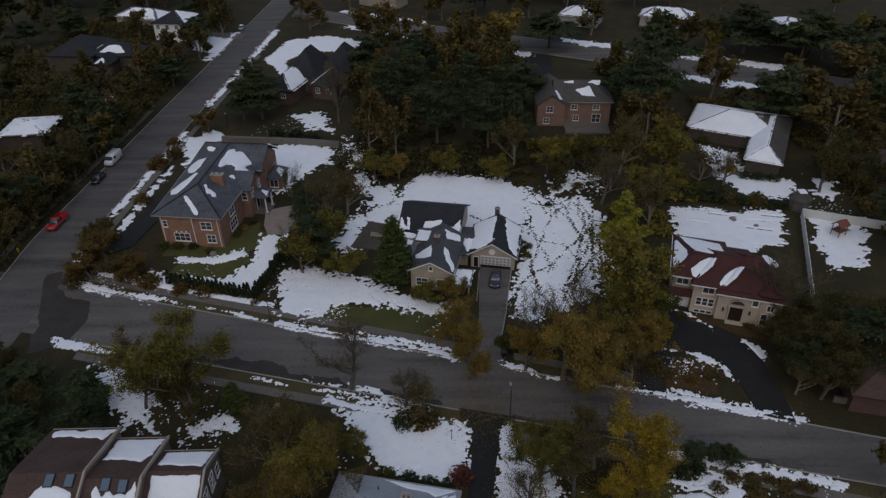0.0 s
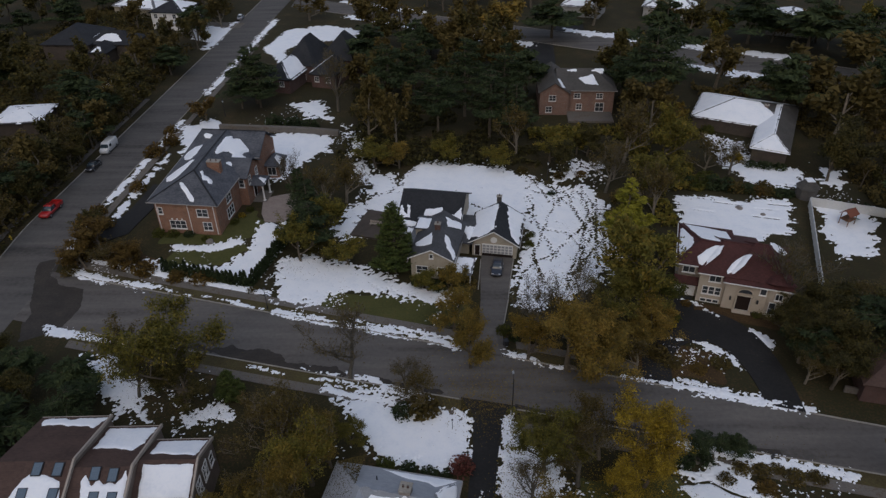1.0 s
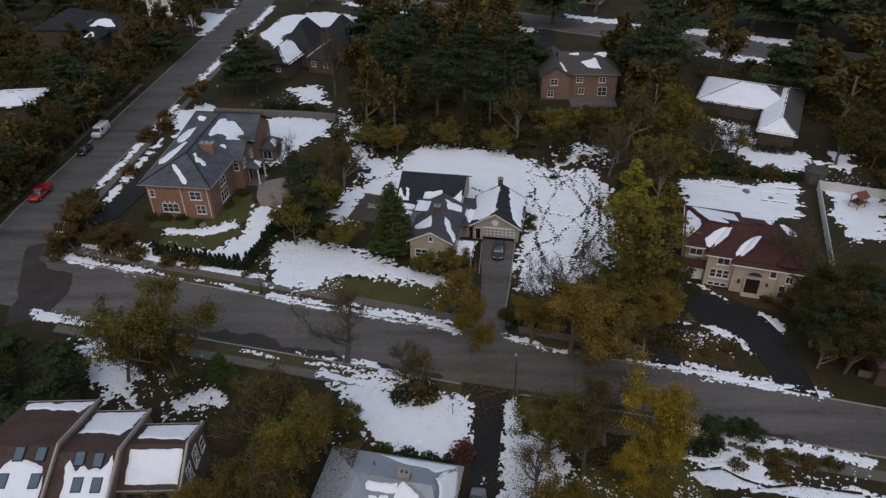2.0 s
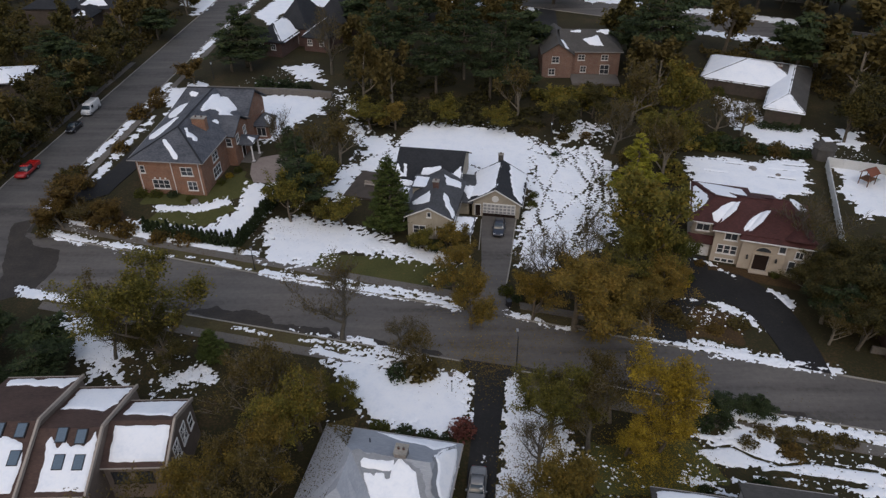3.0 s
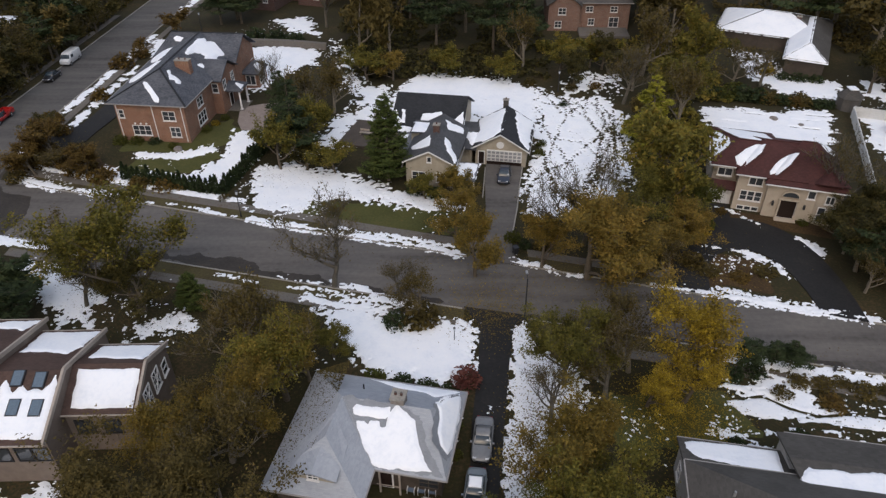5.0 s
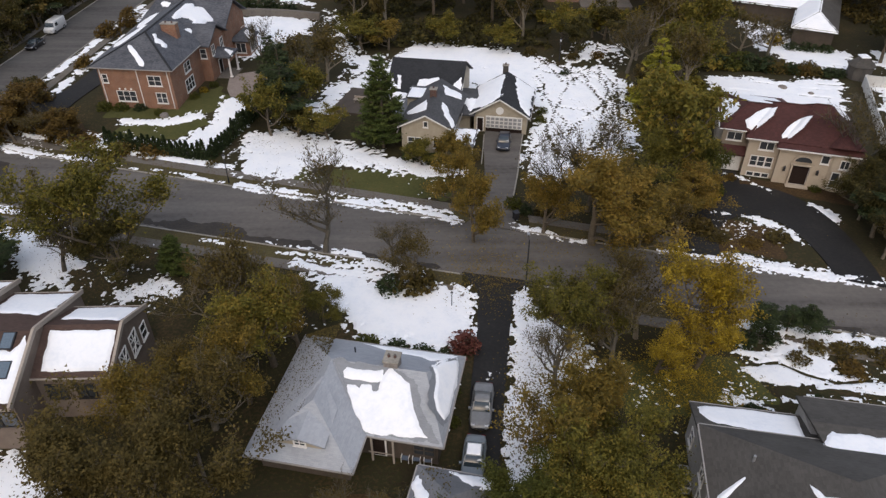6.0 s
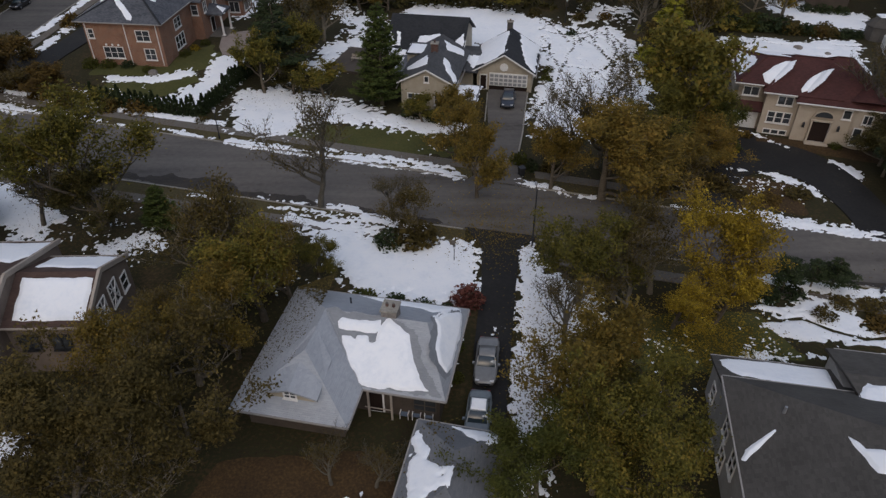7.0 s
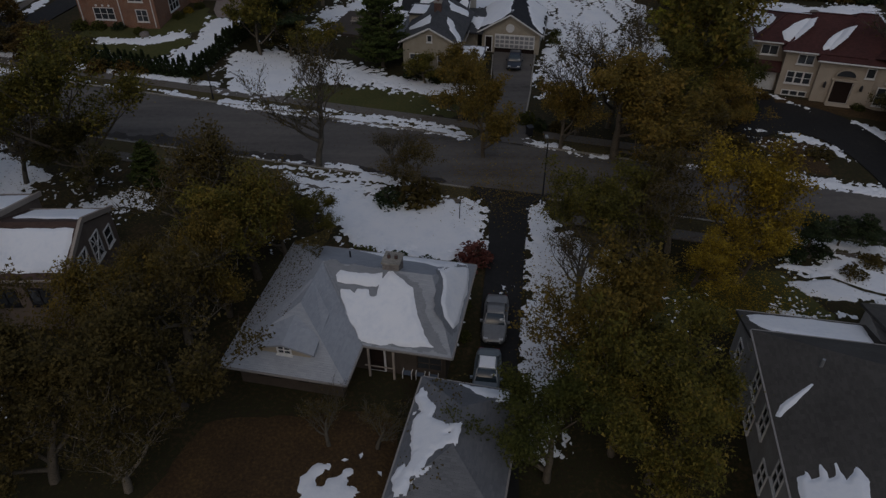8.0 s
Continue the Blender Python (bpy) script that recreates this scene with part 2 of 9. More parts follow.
def plain(name, c, rough=0.5, metal=0.0, spec=0.5):
    ma, nd, lk, bs = nodes_of(name)
    co = nd.new("ShaderNodeTexCoord").outputs["Object"]
    n = noise_node(nd, lk, co, 6.0, 5, 0.7)
    r = ramp_node(nd, [(0.3, tuple(v * 0.82 for v in c)), (0.7, tuple(min(1, v * 1.08) for v in c))])
    lk.new(n.outputs[0], r.inputs[0])
    lk.new(r.outputs[0], bs.inputs["Base Color"])
    bs.inputs["Roughness"].default_value, bs.inputs["Metallic"].default_value, bs.inputs["Specular IOR Level"].default_value = rough, metal, spec
    return ma


MAT_GROUND = surface("leafy_grass", [(0.3, (0.012, 0.010, 0.005)), (0.42, (0.032, 0.023, 0.010)), (0.5, (0.026, 0.026, 0.008)), (0.58, (0.052, 0.035, 0.014)), (0.72, (0.090, 0.060, 0.025))], 0.16, 3.2, 0.95, 0.8, fine_mix=0.55)
MAT_LAWN = surface("green_lawn", [(0.3, (0.042, 0.047, 0.012)), (0.55, (0.074, 0.074, 0.021)), (0.75, (0.115, 0.090, 0.034))], 0.25, 3.5, 0.95, 0.7)
MAT_VERGE = surface("verge_grass", [(0.3, (0.034, 0.027, 0.012)), (0.5, (0.070, 0.056, 0.024)), (0.62, (0.085, 0.074, 0.028)), (0.75, (0.13, 0.095, 0.045))], 0.3, 4.0, 0.95, 0.7)
MAT_LITTER = surface("fallen_leaves", [(0.3, (0.024, 0.015, 0.008)), (0.5, (0.058, 0.034, 0.014)), (0.72, (0.12, 0.075, 0.026))], 0.35, 5.0, 0.95, 0.8, fine_mix=0.65)
MAT_ROAD = surface("worn_asphalt", [(0.33, (0.062, 0.056, 0.050)), (0.46, (0.106, 0.096, 0.087)), (0.56, (0.127, 0.115, 0.104)), (0.7, (0.162, 0.146, 0.130))], 0.42, 1.6, 0.8, 0.25, fine_mix=0.3, streak=(15, 9))
MAT_SIDE_ROAD = surface("side_street_asphalt", [(0.33, (0.050, 0.046, 0.043)), (0.46, (0.087, 0.081, 0.076)), (0.56, (0.104, 0.097, 0.089)), (0.7, (0.134, 0.124, 0.113))], 0.42, 1.6, 0.8, 0.25, fine_mix=0.3, streak=(-88, 9))
MAT_DRIVE = surface("dark_asphalt", [(0.3, (0.010, 0.009, 0.009)), (0.55, (0.019, 0.018, 0.017)), (0.75, (0.038, 0.033, 0.027))], 0.25, 3.0, 0.75, 0.25)
MAT_WET = surface("wet_asphalt", [(0.35, (0.026, 0.022, 0.018)), (0.6, (0.050, 0.042, 0.034)), (0.75, (0.085, 0.060, 0.036))], 0.4, 3.0, 0.7, 0.3)
MAT_WALK = surface("concrete_walk", [(0.3, (0.085, 0.074, 0.064)), (0.5, (0.15, 0.136, 0.120)), (0.62, (0.11, 0.084, 0.058)), (0.75, (0.075, 0.052, 0.032))], 0.3, 4.0, 0.9, 0.25)
MAT_KERB = surface("kerb_stone", [(0.3, (0.19, 0.175, 0.15)), (0.7, (0.38, 0.355, 0.31))], 0.8, 6.0, 0.85, 0.2)
MAT_SNOW = surface("old_snow", [(0.25, (0.74, 0.78, 0.84)), (0.5, (0.87, 0.89, 0.92)), (0.7, (0.91, 0.92, 0.93))], 0.5, 3.0, 0.6, 0.35, fine_mix=0.4)
MAT_PAVER = surface("patio_pavers", [(0.3, (0.20, 0.16, 0.14)), (0.7, (0.33, 0.28, 0.25))], 0.8, 6.0, 0.9, 0.3)
MAT_BRICK = bricks("orange_brick", (0.285, 0.132, 0.076), (0.22, 0.098, 0.056), (0.31, 0.25, 0.20))
MAT_BRICK_SALMON = bricks("salmon_brick", (0.235, 0.128, 0.092), (0.185, 0.098, 0.070), (0.27, 0.23, 0.20))
MAT_BRICK_DARK = bricks("dark_brick", (0.115, 0.055, 0.045), (0.085, 0.042, 0.036), (0.13, 0.115, 0.10))
MAT_STONE = surface("rubble_stone", [(0.3, (0.10, 0.088, 0.078)), (0.5, (0.20, 0.178, 0.16)), (0.7, (0.30, 0.275, 0.25))], 2.0, 9.0, 0.9, 0.6)
MAT_SLATE = shingle("blue_grey_shingle", (0.030, 0.033, 0.042), (0.165, 0.172, 0.19))
MAT_CHAR = shingle("charcoal_shingle", (0.014, 0.015, 0.017), (0.046, 0.048, 0.053))
MAT_GREY = shingle("grey_shingle", (0.11, 0.115, 0.125), (0.22, 0.225, 0.235))
MAT_PALE = shingle("pale_weathered_shingle", (0.28, 0.295, 0.32), (0.43, 0.45, 0.48))
MAT_DAMP = shingle("damp_shingle", (0.20, 0.212, 0.23), (0.305, 0.32, 0.34))
MAT_DARKGREY = shingle("dark_grey_shingle", (0.050, 0.046, 0.041), (0.115, 0.107, 0.097))
MAT_ASH = shingle("ash_grey_shingle", (0.040, 0.041, 0.044), (0.12, 0.122, 0.128))
MAT_RED = shingle("wine_red_tile", (0.038, 0.0150, 0.0138), (0.105, 0.040, 0.035), 0.2)
MAT_BROWN = shingle("brown_shingle", (0.05, 0.032, 0.026), (0.12, 0.075, 0.06))
MAT_STUCCO = surface("beige_stucco", [(0.3, (0.36, 0.30, 0.23)), (0.7, (0.52, 0.45, 0.36))], 0.5, 10.0, 0.9, 0.25)
MAT_TAN = siding("tan_siding", (0.30, 0.26, 0.19), (0.42, 0.37, 0.29))
MAT_GREYSIDE = siding("grey_siding", (0.27, 0.26, 0.24), (0.40, 0.39, 0.37))
MAT_WHITE = plain("white_paint", (0.74, 0.73, 0.71), 0.6)
MAT_TRIM = plain("tan_trim", (0.36, 0.31, 0.26), 0.7)
MAT_GLASS = plain("dark_window_glass", (0.045, 0.05, 0.056), 0.06, 0.0, 0.8)
MAT_SKYLIGHT = plain("skylight_glass", (0.10, 0.14, 0.18), 0.08, 0.0, 0.9)
MAT_DOOR = plain("dark_wood_door", (0.022, 0.013, 0.010), 0.75, 0.0, 0.2)
MAT_GUTTER = plain("dull_gutter", (0.30, 0.28, 0.26), 0.6)
MAT_BROWNSIDE = siding("brown_siding", (0.045, 0.035, 0.026), (0.085, 0.065, 0.05))
MAT_UMBER = siding("umber_siding", (0.12, 0.092, 0.074), (0.19, 0.15, 0.12))
MAT_METAL = plain("dark_metal", (0.05, 0.05, 0.055), 0.5, 0.7)
MAT_GALV = plain("grey_metal", (0.35, 0.36, 0.37), 0.5, 0.5)
MAT_BARK = surface("grey_brown_bark", [(0.3, (0.062, 0.051, 0.037)), (0.7, (0.170, 0.140, 0.102))], 1.5, 12.0, 0.95, 0.5)
MAT_PALEBARK = surface("grey_bark", [(0.3, (0.055, 0.048, 0.036)), (0.7, (0.155, 0.138, 0.108))], 1.2, 9.0, 0.9, 0.4)
MAT_TWIG = surface("tan_twigs", [(0.3, (0.095, 0.080, 0.058)), (0.7, (0.240, 0.205, 0.155))], 1.5, 12.0, 0.95, 0.4)
LEAF = {
    "oak": foliage("rusty_leaves", [(0.0, (0.068, 0.053, 0.011)), (0.35, (0.141, 0.106, 0.022)), (0.75, (0.228, 0.154, 0.028)), (1.0, (0.325, 0.209, 0.045))]),
    "olive": foliage("olive_brown_leaves", [(0.0, (0.046, 0.046, 0.010)), (0.4, (0.107, 0.100, 0.019)), (0.75, (0.183, 0.152, 0.026)), (1.0, (0.273, 0.193, 0.035))]),
    "yellow": foliage("yellow_leaves", [(0.0, (0.062, 0.052, 0.011)), (0.35, (0.18, 0.125, 0.016)), (0.72, (0.37, 0.262, 0.022)), (1.0, (0.52, 0.385, 0.040))]),
    "brown": foliage("dry_brown_leaves", [(0.0, (0.040, 0.031, 0.010)), (0.5, (0.092, 0.070, 0.019)), (1.0, (0.150, 0.108, 0.030))]),
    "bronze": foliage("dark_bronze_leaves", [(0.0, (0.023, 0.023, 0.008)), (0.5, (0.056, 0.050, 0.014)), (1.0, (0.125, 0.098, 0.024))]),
    "green": foliage("yellow_green_leaves", [(0.0, (0.038, 0.044, 0.009)), (0.5, (0.074, 0.08, 0.015)), (1.0, (0.115, 0.112, 0.02))]),
    "pine": foliage("dark_needles", [(0.0, (0.016, 0.026, 0.011)), (0.5, (0.037, 0.053, 0.021)), (1.0, (0.072, 0.090, 0.032))]),
    "spruce": foliage("fresh_needles", [(0.0, (0.034, 0.051, 0.013)), (0.5, (0.068, 0.092, 0.022)), (1.0, (0.120, 0.140, 0.033))]),
    "cypress": foliage("golden_needles", [(0.0, (0.080, 0.086, 0.012)), (0.5, (0.230, 0.220, 0.024)), (1.0, (0.400, 0.360, 0.040))]),
    "rust": foliage("orange_shrub_leaves", [(0.0, (0.056, 0.030, 0.009)), (0.5, (0.112, 0.072, 0.017)), (1.0, (0.180, 0.116, 0.028))]),
    "crimson": foliage("crimson_shrub_leaves", [(0.0, (0.070, 0.024, 0.019)), (0.5, (0.150, 0.052, 0.040)), (1.0, (0.230, 0.100, 0.075))]),
}

# ---- ground, streets, walks ----
def ground_sheet():
    xs = np.concatenate([np.linspace(-2600, -200, 14)[:-1], np.linspace(-200, 180, 191), np.linspace(180, 2600, 14)[1:]])
    ys = np.concatenate([np.linspace(-1500, 0, 10)[:-1], np.linspace(0, 300, 151), np.linspace(300, 4200, 16)[1:]])
    gx, gy = np.meshgrid(xs, ys, indexing="ij")
    bumps = 0.06 * (fbm(gx / 6, gy / 6, 3, 3) - 0.6)
    return grid_mesh("ground", np.stack([gx, gy, gz(gx, gy) - 0.03 + np.where((abs(gx) < 200) & (gy < 300) & (gy > 0), bumps, 0)], -1))


tagged(add_mesh("ground", ground_sheet(), MAT_GROUND), "brown-green grass with fallen leaves and bare soil", "ground", kind="structure")


def ramp_line(p, q, n):
    return [(p[0] + (q[0] - p[0]) * k / n, p[1] + (q[1] - p[1]) * k / n) for k in range(n + 1)]


def strip(name, left, right, dz, material, label, category="road", thick=0.14):
    """A paved strip between two lines, laid on the ground, with edges."""
    rows, pairs = [], list(zip(left, right))
    # short steps, so that the strip follows every rise of the ground
    fine = [pairs[0]]
    for (a0, b0), (a1, b1) in zip(pairs[:-1], pairs[1:]):
        n = max(1, math.ceil(max(math.dist(a0, a1), math.dist(b0, b1)) / 2.5))
        fine += [(ramp_line(a0, a1, n)[k], ramp_line(b0, b1, n)[k]) for k in range(1, n + 1)]
    for (a, b) in fine:
        line = []
        for k in range(7):
            x, y = a[0] + (b[0] - a[0]) * k / 6, a[1] + (b[1] - a[1]) * k / 6
            line.append((x, y, gzf(x, y) + dz))
        rows.append([(line[0][0], line[0][1], line[0][2] - thick)] + line + [(line[-1][0], line[-1][1], line[-1][2] - thick)])
    ob = add_mesh(name, grid_mesh(name, np.array(rows, float)), material)
    ob.data.polygons.foreach_set("use_smooth", [False] * len(ob.data.polygons))
    return tagged(ob, label, category, kind="structure")


def far_kerb(x):
    return 71.4 - 0.283 * x


def near_kerb(x):
    return 61.3 - 0.248 * x


def b_left(y):
    return -76.3 + 0.04 * (y - 95)


def b_right(y):
    return -65.9 + 0.045 * max(0, y - 105)


XA = [-240 + 12 * k for k in range(41)]
strip("road", [(x, near_kerb(x)) for x in XA], [(x, far_kerb(x)) for x in XA], 0.0, MAT_ROAD, "worn grey asphalt street with damp patches")
YB = [-60 + 12 * k for k in range(34)]
strip("road", [(b_left(y), y) for y in YB], [(b_right(y), y) for y in YB], 0.012, MAT_SIDE_ROAD, "grey asphalt side street with parked cars")
XC = [-57 + 12 * k for k in range(30)]
strip("road", [(x, 222.5 - 0.52 * x) for x in XC], [(x, 237 - 0.50 * x) for x in XC], 0.02, MAT_ROAD, "grey asphalt back street between snowy verges")


def kerb(pts, label="pale stone kerb along the street", w=0.18, h=0.13):
    bm = bmesh.new()
    for p, q in zip(pts[:-1], pts[1:]):
        line = ramp_line(p, q, max(1, math.ceil(math.dist(p, q) / 3.0)))
        for a, b in zip(line[:-1], line[1:]):
            bar(bm, (*a, gzf(*a) + h - 0.15), (*b, gzf(*b) + h - 0.15), w, 0.3)
    ob = part("kerb", bm, MAT_KERB, None)
    return tagged(ob, label, "kerb", kind="structure")


def sample(f, x0, x1, n):
    return [(x0 + (x1 - x0) * k / n, f(x0 + (x1 - x0) * k / n)) for k in range(n + 1)]


def bend(a, c, b, n=8):
    return [((1 - t) ** 2 * a[0] + 2 * t * (1 - t) * c[0] + t * t * b[0], (1 - t) ** 2 * a[1] + 2 * t * (1 - t) * c[1] + t * t * b[1]) for t in [k / n for k in range(n + 1)]]


NW = bend((b_right(97), 97), (-65.6, far_kerb(-65.6)), (-57, far_kerb(-57)))
kerb(NW + sample(far_kerb, -55, 2.5, 14))
kerb(sample(far_kerb, 9.8, 30, 6))
kerb(sample(far_kerb, 46, 200, 12))
kerb([(b_right(y), y) for y in (97, 110, 125, 140, 160, 180, 200, 225, 238)])
kerb(sample(near_kerb, -55, 1.8, 12))
kerb(sample(near_kerb, 9.2, 200, 16))
kerb([(b_left(y), y) for y in (20, 60, 90, 120, 150, 180, 215, 250, 290)])
kerb([(x, 222.5 - 0.52 * x) for x in range(-44, 160, 12)])
kerb([(x, 237 - 0.50 * x) for x in range(-40, 160, 12)])

strip("pavement", sample(lambda x: far_kerb(x) + 2.1, -62, 4.5, 16), sample(lambda x: far_kerb(x) + 3.7, -62, 4.5, 16), 0.06, MAT_WALK, "grey concrete sidewalk with damp leaves", "sidewalk")
strip("pavement", sample(lambda x: far_kerb(x) + 2.1, 10, 26, 6), sample(lambda x: far_kerb(x) + 3.6, 10, 26, 6), 0.06, MAT_WALK, "grey concrete sidewalk under autumn trees", "sidewalk")
strip("pavement", sample(lambda x: near_kerb(x) - 3.6, -55, 2.5, 12), sample(lambda x: near_kerb(x) - 2.1, -55, 2.5, 12), 0.06, MAT_WALK, "grey concrete sidewalk with wet edges", "sidewalk")
strip("pavement", sample(lambda x: near_kerb(x) - 3.6, 9.5, 90, 12), sample(lambda x: near_kerb(x) - 2.1, 9.5, 90, 12), 0.06, MAT_WALK, "grey concrete sidewalk with melting snow", "sidewalk")
strip("pavement", [(b_right(y) + 1.9, y) for y in range(96, 216, 8)], [(b_right(y) + 3.3, y) for y in range(96, 216, 8)], 0.06, MAT_WALK, "grey concrete sidewalk along the side street", "sidewalk")


strip("pavement", [(b_left(y) - 3.6, y) for y in range(92, 172, 8)], [(b_left(y) - 2.3, y) for y in range(92, 172, 8)], 0.06, MAT_WALK, "brownish concrete sidewalk under overhanging trees", "sidewalk")


def verge(f, g, x0, x1):
    strip("verge", sample(f, x0, x1, 14), sample(g, x0, x1, 14), 0.05, MAT_VERGE, "narrow verge of leafy olive grass", "verge")


verge(lambda x: far_kerb(x) + 0.05, lambda x: far_kerb(x) + 2.1, -60, 3)
verge(lambda x: far_kerb(x) + 0.05, lambda x: far_kerb(x) + 2.1, 10, 30)
verge(lambda x: near_kerb(x) - 2.1, lambda x: near_kerb(x) - 0.05, -55, 2)
verge(lambda x: near_kerb(x) - 2.1, lambda x: near_kerb(x) - 0.05, 9.5, 120)

# driveways
strip("driveway", [(2.6, 70.5), (4.4, 72.6), (4.8, 75), (5.3, 82), (5.5, 89), (5.9, 94.6)], [(9.3, 68.7), (8.2, 71.5), (8.3, 75), (9.5, 82), (10.4, 89), (11.3, 94.2)], 0.09, MAT_ROAD, "brownish asphalt driveway up to the garage", "driveway")
strip("driveway", [(1.6, 28), (2.0, 36), (2.4, 44), (3.3, 52), (3.6, 58), (2.0, 61.2)], [(4.0, 28), (4.4, 36), (5.4, 44), (6.4, 52), (7.3, 58), (9.4, 59.6)], 0.09, MAT_DRIVE, "dark wet asphalt driveway with parked cars", "driveway")
LOOP_OUT = bend((26.5, 64.2), (28, 79), (38, 79.2), 8) + bend((38.4, 79.1), (47.5, 77.5), (45.6, 58.4), 10)
LOOP_IN = bend((30.2, 63), (31, 72.6), (37, 72), 8) + bend((37.3, 71.9), (41.4, 70.5), (41.2, 59.8), 10)
strip("driveway", LOOP_IN, LOOP_OUT, 0.08, MAT_DRIVE, "dark asphalt horseshoe driveway in front of the house", "driveway")
strip("driveway", [(33.6, 78), (34.3, 83.4)], [(37.2, 77.5), (38, 82.4)], 0.085, MAT_DRIVE, "dark asphalt apron before a garage door", "driveway")
strip("driveway", [(-64.5, 96.5), (-60.5, 97.5), (-56.6, 100), (-55.2, 108), (-54.6, 118)], [(-64.8, 102.5), (-61, 103.6), (-59.6, 106), (-59, 112), (-58.5, 118)], 0.09, MAT_DRIVE, "dark asphalt driveway beside the brick house", "driveway")
strip("driveway", [(-83, 226), (-68.8, 226)], [(-84, 234), (-68.2, 232)], 0.06, MAT_WALK, "pale driveway of a far house", "driveway")
strip("driveway", [(33.5, 219.5), (37, 236)], [(42.5, 215), (44, 232)], 0.06, MAT_DRIVE, "dark driveway off the back street", "driveway")
strip("driveway", [(23.5, 211), (23, 176)], [(31.5, 207), (29, 176)], 0.06, MAT_DRIVE, "dark driveway of the far brick house", "driveway")
kerb([(8.3, 74.8), (8.9, 78), (9.6, 82), (10.4, 88), (11.3, 93.6)], "pale concrete edging along the garage drive", 0.16, 0.2)
kerb([(5.0, 84.6), (5.3, 88), (5.7, 93)], "pale concrete edging along the garage drive", 0.14, 0.2)
# wet bands where meltwater runs along the gutters
strip("road_edge", sample(lambda x: near_kerb(x) + 0.1, 9, 40, 10), [(x, y + 0.9 + 0.3 * math.sin(x)) for x, y in sample(near_kerb, 9, 40, 10)], 0.012, MAT_WET, "dark wet gutter along the street")


def ground_patch(name, poly, material, label, category, dz=0.02, cell=0.6, ragged=1.0, seed=0):
    """A thin uneven layer on the ground inside a polygon, with a ragged edge."""
    xs, ys = [p[0] for p in poly], [p[1] for p in poly]
    gx, gy = np.meshgrid(np.arange(min(xs) - 2, max(xs) + 2, cell), np.arange(min(ys) - 2, max(ys) + 2, cell), indexing="ij")
    f = inside_distance(gx, gy, poly) + ragged * 2 * (fbm(gx / 2.2, gy / 2.2, 4, seed) - 0.5)
    z = gz(gx, gy) + np.clip(f * 0.08, -0.2, dz)
    ob = add_mesh(name, grid_mesh(name, np.stack([gx, gy, z], -1), f > -0.6), material)
    return tagged(ob, label, category, kind="structure")


ground_patch("lawn", [(-50, 97.5), (-38, 97), (-34, 99), (-34, 104), (-36, 107), (-39, 103), (-41, 99.5), (-50, 100)], MAT_LAWN, "green lawn bed beside the brick house", "lawn", seed=4)
ground_patch("lawn", [(-46, 95.5), (-40, 95), (-35.5, 97), (-34.5, 95.5), (-38, 91.5), (-48, 92)], MAT_LAWN, "crescent of green lawn between snow arcs", "lawn", seed=5)
ground_patch("lawn", [(-19, 84), (-8, 82.5), (3, 80.5), (3.5, 76), (-12, 78), (-20, 80)], MAT_LAWN, "olive green front lawn", "lawn", seed=6)
ground_patch("lawn", [(14, 200), (24, 196), (22, 180), (13, 184)], MAT_LAWN, "green lawn by the back street", "lawn", seed=7)
ground_patch("lawn", [(16, 48), (26.5, 48), (28, 43.6), (22, 42), (15.6, 42)], MAT_LAWN, "green grass strewn with yellow leaves", "lawn", seed=8)
ground_patch("leaf_litter", [(-15, 33), (-4, 34), (-3, 26), (-8, 22), (-18, 24)], MAT_LITTER, "reddish-brown bed of fallen leaves", "leaf litter", seed=9)
ground_patch("leaf_litter", [(24, 75), (33, 71), (38, 69), (37, 64), (27, 66)], MAT_LITTER, "rusty leaf litter on the drive's island", "leaf litter", seed=10)
ground_patch("leaf_litter", [(36.5, 81.5), (41, 79.4), (47, 77.6), (50, 76.4), (49.5, 74.6), (45, 76.2), (40, 78.4), (36.5, 79.8)], MAT_LITTER, "dark planting bed along the beige house", "leaf litter", dz=0.14, cell=0.3, ragged=0.4, seed=13)
ground_patch("leaf_litter", [(-64, 98), (-54, 96), (-48, 92), (-50, 88), (-62, 91)], MAT_LITTER, "rusty leaf litter under corner shrubs", "leaf litter", seed=11)


ground_patch("road_edge", [(-42, near_kerb(-42) + 0.2), (-20, near_kerb(-20) + 0.2), (0.5, near_kerb(0.5) + 0.2), (0.5, near_kerb(0.5) + 1.4), (-14, near_kerb(-14) + 1.6), (-26, near_kerb(-26) + 2.4), (-42, near_kerb(-42) + 1.2)], MAT_WET, "dark leafy gutter along the street", "gutter", dz=0.018, cell=0.3, ragged=1.5, seed=14)
ground_patch("road_edge", [(-69.4, 92.5), (-66.2, 93.5), (-65.6, 89.5), (-63.2, 86.6), (-58.6, 85.2), (-56.6, 81.0), (-57.6, 75.6), (-62.2, 73.0), (-64.5, 80.3), (-67.5, 86.7)], MAT_WET, "dark patched asphalt at the street corner", "road patch", dz=0.032, cell=0.3, ragged=0.5, seed=15)


# ---- houses: walls, roofs, windows ----
def wall_box(parent, x0, x1, y0, y1, z1, material, z0=-0.4, label=""):
    bm = bmesh.new()
    box(bm, x0, x1, y0, y1, z0, z1)
    return part("wall", bm, material, parent, label)


